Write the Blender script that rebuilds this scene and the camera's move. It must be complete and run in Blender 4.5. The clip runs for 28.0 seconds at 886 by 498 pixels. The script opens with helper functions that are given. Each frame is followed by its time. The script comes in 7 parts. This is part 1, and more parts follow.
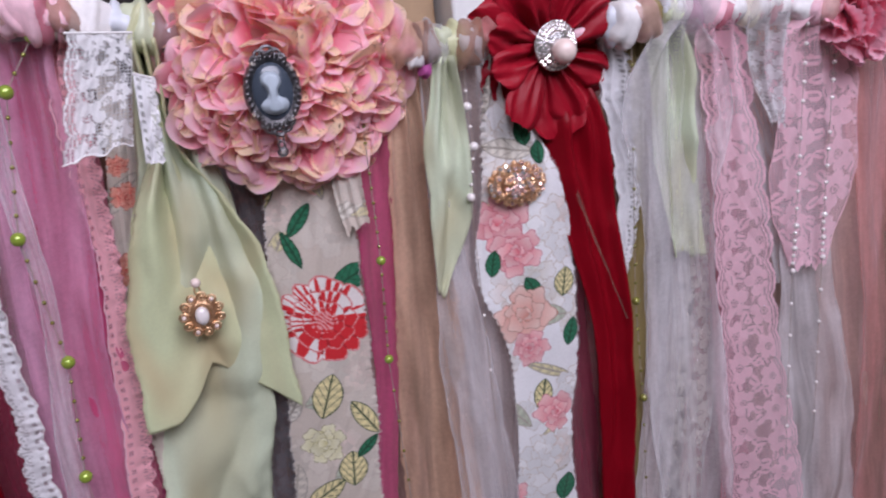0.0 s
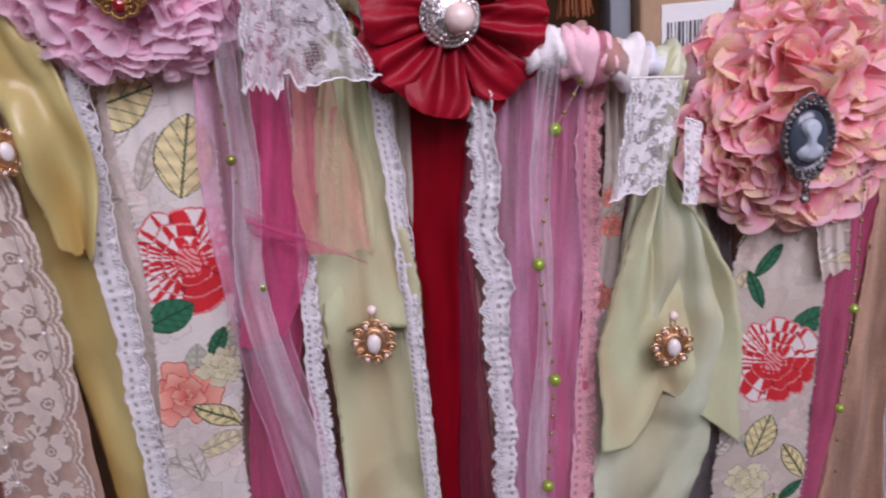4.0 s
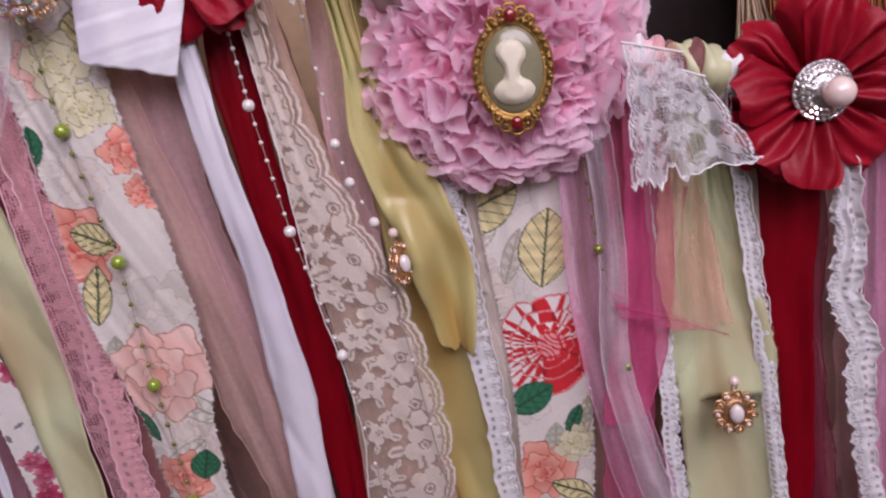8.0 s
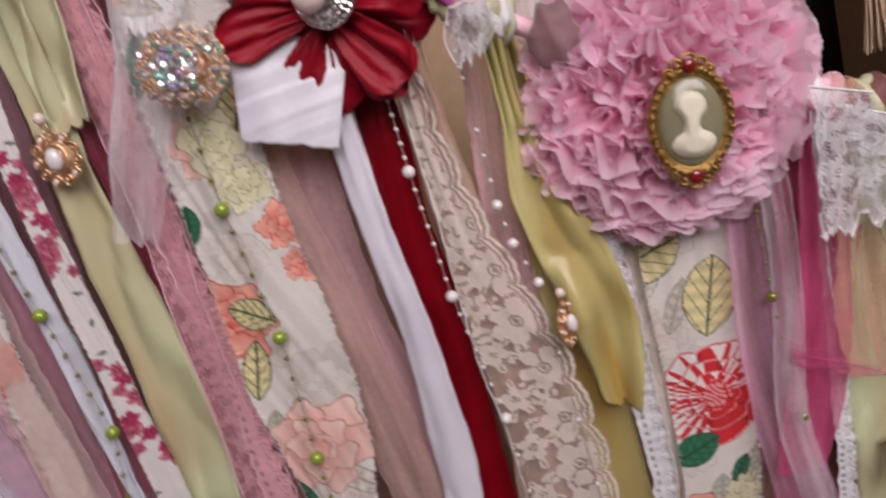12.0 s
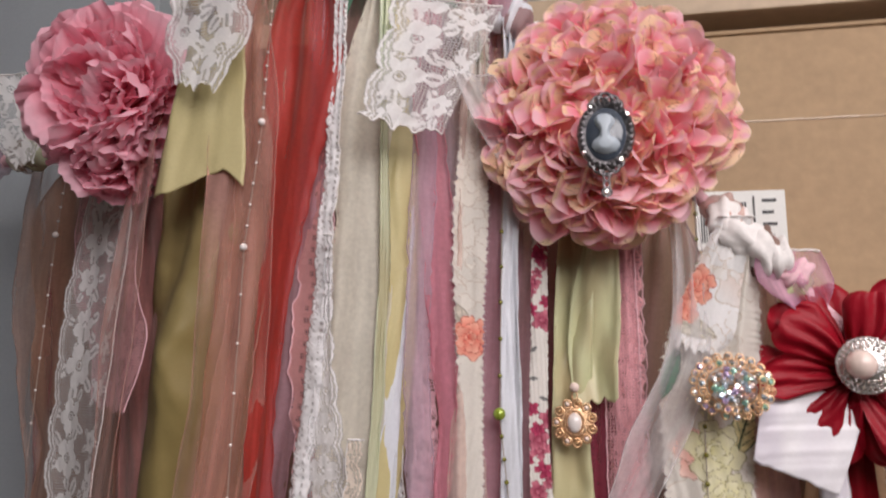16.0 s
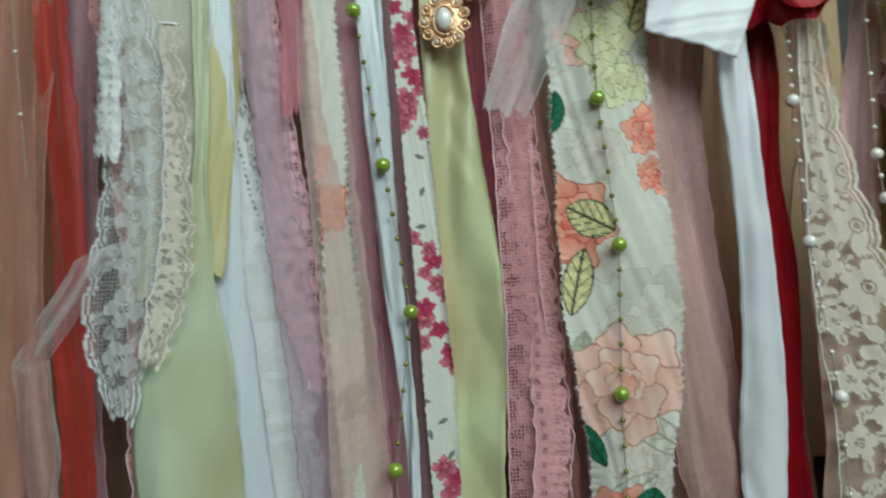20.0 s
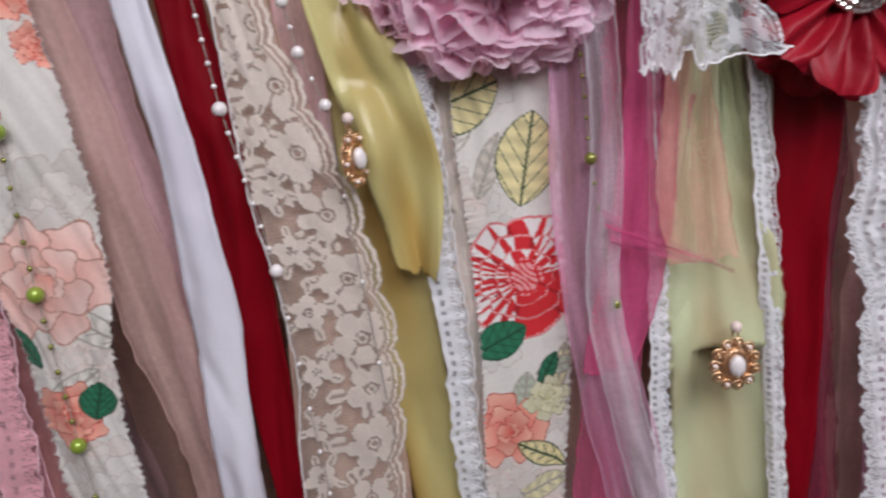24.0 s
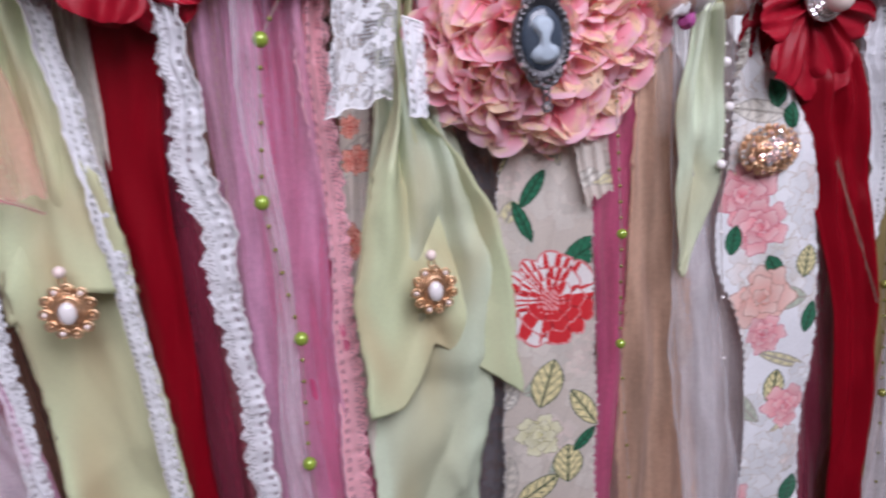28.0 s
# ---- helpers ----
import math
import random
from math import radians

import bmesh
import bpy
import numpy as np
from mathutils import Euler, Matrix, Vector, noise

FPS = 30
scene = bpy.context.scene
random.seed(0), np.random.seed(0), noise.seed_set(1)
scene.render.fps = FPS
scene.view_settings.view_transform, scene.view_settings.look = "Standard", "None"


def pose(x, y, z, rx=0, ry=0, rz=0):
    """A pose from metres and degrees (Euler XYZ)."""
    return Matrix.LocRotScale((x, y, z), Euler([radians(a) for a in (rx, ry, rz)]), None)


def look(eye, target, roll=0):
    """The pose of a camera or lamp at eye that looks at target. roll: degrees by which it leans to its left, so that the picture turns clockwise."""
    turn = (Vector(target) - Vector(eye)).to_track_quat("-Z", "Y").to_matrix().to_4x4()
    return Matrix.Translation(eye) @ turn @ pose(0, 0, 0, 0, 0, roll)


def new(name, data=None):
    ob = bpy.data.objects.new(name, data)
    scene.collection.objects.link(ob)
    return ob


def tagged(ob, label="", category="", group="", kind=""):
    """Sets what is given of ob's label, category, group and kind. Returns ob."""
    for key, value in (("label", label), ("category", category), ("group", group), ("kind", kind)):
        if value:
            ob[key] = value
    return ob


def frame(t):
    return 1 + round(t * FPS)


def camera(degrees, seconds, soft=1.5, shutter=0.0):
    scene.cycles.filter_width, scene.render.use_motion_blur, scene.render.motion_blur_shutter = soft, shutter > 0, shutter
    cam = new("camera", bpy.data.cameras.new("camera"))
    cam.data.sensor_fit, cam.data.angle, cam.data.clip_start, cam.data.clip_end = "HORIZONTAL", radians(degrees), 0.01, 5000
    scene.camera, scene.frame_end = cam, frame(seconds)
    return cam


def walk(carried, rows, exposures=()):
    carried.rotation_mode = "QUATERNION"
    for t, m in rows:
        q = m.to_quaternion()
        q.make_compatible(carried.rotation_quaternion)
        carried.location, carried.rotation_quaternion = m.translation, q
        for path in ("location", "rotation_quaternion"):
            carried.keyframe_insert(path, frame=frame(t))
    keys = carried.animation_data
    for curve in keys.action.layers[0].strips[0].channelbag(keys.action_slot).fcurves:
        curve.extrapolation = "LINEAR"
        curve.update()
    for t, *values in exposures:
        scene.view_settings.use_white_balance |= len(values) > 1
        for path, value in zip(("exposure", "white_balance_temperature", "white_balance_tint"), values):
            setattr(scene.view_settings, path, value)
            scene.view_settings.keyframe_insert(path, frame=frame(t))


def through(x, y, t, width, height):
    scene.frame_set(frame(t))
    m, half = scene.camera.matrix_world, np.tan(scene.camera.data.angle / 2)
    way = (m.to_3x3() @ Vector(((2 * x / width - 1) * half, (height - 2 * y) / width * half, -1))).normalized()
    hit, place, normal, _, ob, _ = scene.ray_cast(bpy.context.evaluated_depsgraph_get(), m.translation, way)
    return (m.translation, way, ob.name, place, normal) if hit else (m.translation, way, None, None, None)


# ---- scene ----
cam = camera(62.8, 28.0, soft=2.0, shutter=0.5)
METRES, EYE, TILT, LEAN, TURN = 8.0, 1.5, 0.0, 0.0, 0.0
PATH = [
    (0, (0.072, -0.303, 1.317), (0.642, 1.51, 0.692), -5.9),
    (0.5, (0.06, -0.298, 1.316), (0.593, 1.521, 0.678), -5.8),
    (1, (0.046, -0.292, 1.318), (0.562, 1.53, 0.673), -6.0),
    (1.5, (0.031, -0.286, 1.318), (0.483, 1.553, 0.676), -7.1),
    (2, (0.013, -0.281, 1.321), (0.381, 1.573, 0.668), -7.6),
    (2.5, (-0.002, -0.279, 1.326), (0.305, 1.578, 0.65), -8.1),
    (3, (-0.016, -0.282, 1.334), (0.153, 1.609, 0.704), -8.2),
    (3.5, (-0.039, -0.278, 1.348), (0.12, 1.618, 0.731), -6.2),
    (5.5, (-0.094, -0.267, 1.352), (-0.064, 1.647, 0.771), -4.5),
    (6, (-0.107, -0.263, 1.36), (-0.138, 1.63, 0.715), -7.5),
    (6.5, (-0.121, -0.263, 1.375), (-0.117, 1.631, 0.732), -10.1),
    (7, (-0.126, -0.266, 1.382), (-0.184, 1.646, 0.798), -11.5),
    (7.5, (-0.143, -0.27, 1.386), (-0.255, 1.65, 0.836), -11.7),
    (8, (-0.154, -0.274, 1.391), (-0.32, 1.655, 0.888), -12.8),
    (8.5, (-0.169, -0.275, 1.402), (-0.322, 1.663, 0.931), -13.0),
    (9, (-0.179, -0.27, 1.414), (-0.3, 1.668, 0.933), -13.8),
    (9.5, (-0.177, -0.271, 1.416), (-0.338, 1.667, 0.951), -15.1),
    (10, (-0.179, -0.27, 1.418), (-0.363, 1.665, 0.948), -15.0),
    (10.5, (-0.155, -0.26, 1.41), (-0.384, 1.673, 0.952), -15.4),
    (11, (-0.116, -0.271, 1.411), (-0.432, 1.64, 0.916), -13.0),
    (11.5, (-0.144, -0.267, 1.407), (-0.468, 1.632, 0.869), -13.4),
    (12, (-0.199, -0.26, 1.424), (-0.448, 1.663, 0.933), -16.5),
    (12.5, (-0.219, -0.276, 1.442), (-0.455, 1.65, 0.956), -18.4),
    (14.5, (-0.323, -0.314, 1.423), (-0.504, 1.677, 1.407), -11.6),
    (15, (-0.328, -0.304, 1.424), (-0.779, 1.636, 1.603), -7.1),
    (15.5, (-0.342, -0.315, 1.428), (-0.823, 1.595, 1.78), -3.2),
    (16, (-0.346, -0.329, 1.433), (-0.765, 1.58, 1.86), 1.7),
    (16.5, (-0.353, -0.33, 1.43), (-0.789, 1.556, 1.932), 4.2),
    (17, (-0.351, -0.33, 1.424), (-0.799, 1.566, 1.877), 2.8),
    (17.5, (-0.353, -0.325, 1.413), (-0.844, 1.576, 1.794), 2.3),
    (18, (-0.346, -0.31, 1.393), (-0.832, 1.609, 1.684), 2.1),
    (18.5, (-0.339, -0.306, 1.388), (-0.881, 1.607, 1.604), 0.9),
    (19, (-0.335, -0.293, 1.359), (-0.839, 1.624, 1.626), 0.4),
    (19.5, (-0.33, -0.278, 1.342), (-0.775, 1.664, 1.515), -2.6),
    (20, (-0.334, -0.269, 1.341), (-0.556, 1.719, 1.374), -3.9),
    (20.5, (-0.322, -0.27, 1.332), (-0.467, 1.725, 1.378), -6.1),
    (22.5, (-0.216, -0.244, 1.357), (-0.479, 1.695, 0.945), -8.2),
    (23, (-0.211, -0.239, 1.353), (-0.335, 1.691, 0.845), -8.0),
    (23.5, (-0.187, -0.235, 1.342), (-0.276, 1.703, 0.855), -8.7),
    (24, (-0.169, -0.236, 1.342), (-0.188, 1.704, 0.857), -8.7),
    (24.5, (-0.14, -0.24, 1.341), (-0.132, 1.701, 0.858), -9.0),
    (25, (-0.117, -0.238, 1.333), (-0.013, 1.69, 0.812), -9.9),
    (25.5, (-0.092, -0.245, 1.326), (0.043, 1.684, 0.815), -11.6),
    (26, (-0.08, -0.249, 1.322), (0.094, 1.685, 0.843), -11.0),
    (26.5, (-0.065, -0.249, 1.318), (0.219, 1.662, 0.802), -9.6),
    (27, (-0.047, -0.254, 1.311), (0.283, 1.646, 0.779), -9.9),
    (27.5, (-0.03, -0.254, 1.305), (0.361, 1.622, 0.732), -9.0),
    (28, (-0.001, -0.254, 1.305), (0.453, 1.596, 0.694), -6.6),
]
walk(cam, [(t, look(eye, target, roll)) for t, eye, target, roll in PATH], exposures=[(0.0, -0.55, 6050, 14), (3.0, -0.61, 6200, 20), (7.0, -0.72, 6450, 24), (12.5, -0.8, 7050, 12), (14.5, -0.64, 7250, 14), (17.0, -0.61, 7200, 0), (18.5, -0.67, 6850, -8), (20.5, -0.72, 6100, -30), (22.5, -0.68, 6400, -4), (25.0, -0.5, 6300, 5), (28.0, -0.34, 6000, 11)])

# ---- world, sun, window light ----
world = bpy.data.worlds.new("world")
scene.world = world
world.use_nodes = True
wn = world.node_tree
sky = wn.nodes.new("ShaderNodeTexSky")
sky.sky_type, sky.sun_disc = "NISHITA", False
sky.sun_elevation, sky.sun_rotation = radians(40), radians(190)
wn.links.new(sky.outputs[0], wn.nodes["Background"].inputs[0])
wn.nodes["Background"].inputs[1].default_value = 0.12


def area_lamp(name, eye, target, size, size_y, watts, colour):
    data = bpy.data.lights.new(name, "AREA")
    data.shape, data.size, data.size_y, data.energy, data.color = "RECTANGLE", size, size_y, watts, colour
    ob = new(name, data)
    ob.matrix_world = look(eye, target)
    return ob


WINDOW = (-0.45, 0.85, 1.62, 2.34)  # x from, x to, z from, z to, in the wall behind the camera
area_lamp("window_light", (0.20, -0.80, 1.98), (0.02, 0.0, 1.38), 1.15, 0.58, 21.5, (1.0, 0.95, 1.05))

# ---- materials ----
MATS = {}


def node(nt, kind, **values):
    n = nt.nodes.new(kind)
    for key, value in values.items():
        if key in n.inputs:
            n.inputs[key].default_value = value
    return n


def start(name, rough=0.6, metal=0.0):
    m = bpy.data.materials.new(name)
    m.use_nodes = True
    nt = m.node_tree
    b = nt.nodes["Principled BSDF"]
    b.inputs["Roughness"].default_value, b.inputs["Metallic"].default_value = rough, metal
    MATS[name] = m
    return m, nt, b


def varied(nt, colour, amount=0.18, big=25.0, small=420.0, coord="Object", rand=0.0):
    """A colour socket: the base colour with stains and grain at two scales."""
    tc = node(nt, "ShaderNodeTexCoord")
    n1, n2 = node(nt, "ShaderNodeTexNoise", Scale=big, Detail=3.0), node(nt, "ShaderNodeTexNoise", Scale=small, Detail=2.0)
    nt.links.new(tc.outputs[coord], n1.inputs["Vector"])
    nt.links.new(tc.outputs[coord], n2.inputs["Vector"])
    add = nt.nodes.new("ShaderNodeMath")
    add.operation = "ADD"
    nt.links.new(n1.outputs["Fac"], add.inputs[0])
    nt.links.new(n2.outputs["Fac"], add.inputs[1])
    ramp = nt.nodes.new("ShaderNodeMapRange")
    ramp.inputs["From Min"].default_value, ramp.inputs["From Max"].default_value = 0.6, 1.4
    ramp.inputs["To Min"].default_value, ramp.inputs["To Max"].default_value = 1 - amount, 1 + amount
    nt.links.new(add.outputs[0], ramp.inputs["Value"])
    mul = nt.nodes.new("ShaderNodeVectorMath")
    mul.operation = "SCALE"
    mul.inputs[0].default_value = colour
    nt.links.new(ramp.outputs[0], mul.inputs["Scale"])
    return mul.outputs[0]


def weave_bump(nt, b, scale=900.0, strength=0.25, distance=0.0004):
    uv = node(nt, "ShaderNodeTexCoord")
    w1 = node(nt, "ShaderNodeTexWave", Scale=scale, Distortion=0.6)
    w2 = node(nt, "ShaderNodeTexWave", Scale=scale, Distortion=0.6)
    w1.bands_direction, w2.bands_direction = "X", "Y"
    n = node(nt, "ShaderNodeTexNoise", Scale=160.0, Detail=4.0)
    for w in (w1, w2, n):
        nt.links.new(uv.outputs["UV"], w.inputs["Vector"])
    a = nt.nodes.new("ShaderNodeMath")
    a.operation = "ADD"
    nt.links.new(w1.outputs["Fac"], a.inputs[0])
    nt.links.new(w2.outputs["Fac"], a.inputs[1])
    c = nt.nodes.new("ShaderNodeMath")
    c.operation = "ADD"
    nt.links.new(a.outputs[0], c.inputs[0])
    nt.links.new(n.outputs["Fac"], c.inputs[1])
    bump = node(nt, "ShaderNodeBump", Strength=strength, Distance=distance)
    nt.links.new(c.outputs[0], bump.inputs["Height"])
    nt.links.new(bump.outputs[0], b.inputs["Normal"])
    return bump


def glow_through(nt, b, colour, amount):
    """Thin cloth: part of the light passes through it."""
    out = nt.nodes["Material Output"]
    tr = nt.nodes.new("ShaderNodeBsdfTranslucent")
    if isinstance(colour, tuple):
        tr.inputs[0].default_value = (*colour, 1)
    else:
        nt.links.new(colour, tr.inputs[0])
    mix = nt.nodes.new("ShaderNodeMixShader")
    mix.inputs[0].default_value = amount
    nt.links.new(b.outputs[0], mix.inputs[1])
    nt.links.new(tr.outputs[0], mix.inputs[2])
    nt.links.new(mix.outputs[0], out.inputs[0])
    return mix


def see_through(nt, shader, fac):
    """Lets what lies behind show: fac is the cloth's cover, a number or a socket."""
    out = nt.nodes["Material Output"]
    t = nt.nodes.new("ShaderNodeBsdfTransparent")
    mix = nt.nodes.new("ShaderNodeMixShader")
    if isinstance(fac, float):
        mix.inputs[0].default_value = fac
    else:
        nt.links.new(fac, mix.inputs[0])
    nt.links.new(t.outputs[0], mix.inputs[1])
    nt.links.new(shader.outputs[0], mix.inputs[2])
    nt.links.new(mix.outputs[0], out.inputs[0])


def satin(name, colour, rough=0.32, second_tone=None):
    """Satin and taffeta: one base colour, with a second colour mixed in by soft drifts."""
    m, nt, b = start(name, rough)
    c = varied(nt, colour, 0.05, 30.0, 700.0)
    if second_tone:
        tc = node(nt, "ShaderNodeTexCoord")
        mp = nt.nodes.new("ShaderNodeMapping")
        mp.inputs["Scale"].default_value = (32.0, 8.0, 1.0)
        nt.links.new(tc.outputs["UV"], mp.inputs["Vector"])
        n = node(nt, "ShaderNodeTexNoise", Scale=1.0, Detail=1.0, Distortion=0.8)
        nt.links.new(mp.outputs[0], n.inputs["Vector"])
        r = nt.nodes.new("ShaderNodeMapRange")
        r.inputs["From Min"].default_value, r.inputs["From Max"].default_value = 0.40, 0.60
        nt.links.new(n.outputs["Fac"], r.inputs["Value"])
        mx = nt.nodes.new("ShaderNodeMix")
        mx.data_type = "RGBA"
        mx.inputs[7].default_value = (*second_tone, 1)
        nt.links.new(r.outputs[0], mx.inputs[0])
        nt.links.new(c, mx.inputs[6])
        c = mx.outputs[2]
    nt.links.new(c, b.inputs["Base Color"])
    b.inputs["Anisotropic"].default_value = 0.5
    b.inputs["Specular IOR Level"].default_value = 0.2 if name == "red_satin" else 0.5
    weave_bump(nt, b, 1400.0, 0.05, 0.0001)
    glow_through(nt, b, c, 0.15)


def sheer(name, colour, cover=0.6, rough=0.55, net=0.0, glint=0.0):
    """Organza, chiffon and tulle: fine cloth that shows what lies behind, denser along its creases."""
    m, nt, b = start(name, rough)
    c = varied(nt, colour, 0.14, 40.0, 500.0)
    nt.links.new(c, b.inputs["Base Color"])
    b.inputs["Sheen Weight"].default_value = 0.4
    weave_bump(nt, b, 1100.0, 0.06, 0.0002)
    mix = glow_through(nt, b, c, 0.35)
    tc = node(nt, "ShaderNodeTexCoord")
    mp = nt.nodes.new("ShaderNodeMapping")
    mp.inputs["Scale"].default_value = (110.0, 8.0, 1.0)
    nt.links.new(tc.outputs["UV"], mp.inputs["Vector"])
    n = node(nt, "ShaderNodeTexNoise", Scale=1.0, Detail=3.0, Distortion=0.4)
    nt.links.new(mp.outputs[0], n.inputs["Vector"])
    r = nt.nodes.new("ShaderNodeMapRange")
    r.inputs["From Min"].default_value, r.inputs["From Max"].default_value = 0.36, 0.76
    r.inputs["To Min"].default_value, r.inputs["To Max"].default_value = max(cover - 0.24, 0.06), min(cover + 0.38, 0.98)
    nt.links.new(n.outputs["Fac"], r.inputs["Value"])
    fac = r.outputs[0]
    if net:
        v = node(nt, "ShaderNodeTexVoronoi", Scale=850.0)
        v.feature = "DISTANCE_TO_EDGE"
        nt.links.new(tc.outputs["UV"], v.inputs["Vector"])
        l = nt.nodes.new("ShaderNodeMapRange")
        l.inputs["From Min"].default_value, l.inputs["From Max"].default_value = 0.04, 0.14
        l.inputs["To Min"].default_value, l.inputs["To Max"].default_value = net, 0.0
        nt.links.new(v.outputs["Distance"], l.inputs["Value"])
        a = nt.nodes.new("ShaderNodeMath")
        a.operation, a.use_clamp = "ADD", True
        nt.links.new(fac, a.inputs[0])
        nt.links.new(l.outputs[0], a.inputs[1])
        fac = a.outputs[0]
    if glint:
        v = node(nt, "ShaderNodeTexVoronoi", Scale=210.0)
        nt.links.new(tc.outputs["UV"], v.inputs["Vector"])
        l = nt.nodes.new("ShaderNodeMath")
        l.operation = "LESS_THAN"
        l.inputs[1].default_value = 0.09
        nt.links.new(v.outputs["Distance"], l.inputs[0])
        nt.links.new(l.outputs[0], b.inputs["Metallic"])
    see_through(nt, mix, fac)


def laced(name, colour, net=0.34, cell=760.0):
    """Lace: worked motifs from the mesh's own pattern layer, on a fine net ground."""
    m, nt, b = start(name, 0.75)
    c = varied(nt, colour, 0.08, 60.0, 900.0)
    nt.links.new(c, b.inputs["Base Color"])
    b.inputs["Sheen Weight"].default_value = 0.3
    weave_bump(nt, b, 700.0, 0.5, 0.0005)
    mix = glow_through(nt, b, c, 0.10)
    tc = node(nt, "ShaderNodeTexCoord")
    v = node(nt, "ShaderNodeTexVoronoi", Scale=cell, Randomness=0.35)
    v.feature = "DISTANCE_TO_EDGE"
    nt.links.new(tc.outputs["UV"], v.inputs["Vector"])
    l = nt.nodes.new("ShaderNodeMapRange")
    l.inputs["From Min"].default_value, l.inputs["From Max"].default_value = 0.05, 0.17
    l.inputs["To Min"].default_value, l.inputs["To Max"].default_value = min(net * 2.2, 0.9), net * 0.35
    nt.links.new(v.outputs["Distance"], l.inputs["Value"])
    at = nt.nodes.new("ShaderNodeAttribute")
    at.attribute_name = "col"
    sep = nt.nodes.new("ShaderNodeSeparateColor")
    nt.links.new(at.outputs["Color"], sep.inputs[0])
    # red: how solid the motif is, green: whether there is ground at all
    gr = nt.nodes.new("ShaderNodeMath")
    gr.operation = "MULTIPLY"
    nt.links.new(l.outputs[0], gr.inputs[0])
    nt.links.new(sep.outputs[1], gr.inputs[1])
    mx = nt.nodes.new("ShaderNodeMath")
    mx.operation = "MAXIMUM"
    nt.links.new(gr.outputs[0], mx.inputs[0])
    nt.links.new(sep.outputs[0], mx.inputs[1])
    see_through(nt, mix, mx.outputs[0])


def printed(name, cover=1.0):
    """Printed cotton: the dye lies in the mesh's own pattern layer."""
    m, nt, b = start(name, 0.8)
    at = nt.nodes.new("ShaderNodeAttribute")
    at.attribute_name = "col"
    g = varied(nt, (1.0, 1.0, 1.0), 0.07, 60.0, 900.0)
    mul = nt.nodes.new("ShaderNodeVectorMath")
    mul.operation = "MULTIPLY"
    nt.links.new(at.outputs["Color"], mul.inputs[0])
    nt.links.new(g, mul.inputs[1])
    nt.links.new(mul.outputs[0], b.inputs["Base Color"])
    b.inputs["Sheen Weight"].default_value = 0.2
    weave_bump(nt, b, 1000.0, 0.15, 0.0003)
    mix = glow_through(nt, b, mul.outputs[0], 0.18)
    if cover < 1.0:
        see_through(nt, mix, cover)


def plain(name, colour, rough=0.6, metal=0.0, amount=0.15, big=25.0, small=420.0, spec=0.5, coat=0.0, bump=0.0):
    m, nt, b = start(name, rough, metal)
    c = varied(nt, colour, amount, big, small)
    nt.links.new(c, b.inputs["Base Color"])
    b.inputs["Specular IOR Level"].default_value = spec
    b.inputs["Coat Weight"].default_value = coat
    if bump:
        n = node(nt, "ShaderNodeTexNoise", Scale=small, Detail=4.0)
        tc = node(nt, "ShaderNodeTexCoord")
        nt.links.new(tc.outputs["Object"], n.inputs["Vector"])
        bp = node(nt, "ShaderNodeBump", Strength=bump, Distance=0.001)
        nt.links.new(n.outputs["Fac"], bp.inputs["Height"])
        nt.links.new(bp.outputs[0], b.inputs["Normal"])
    return m


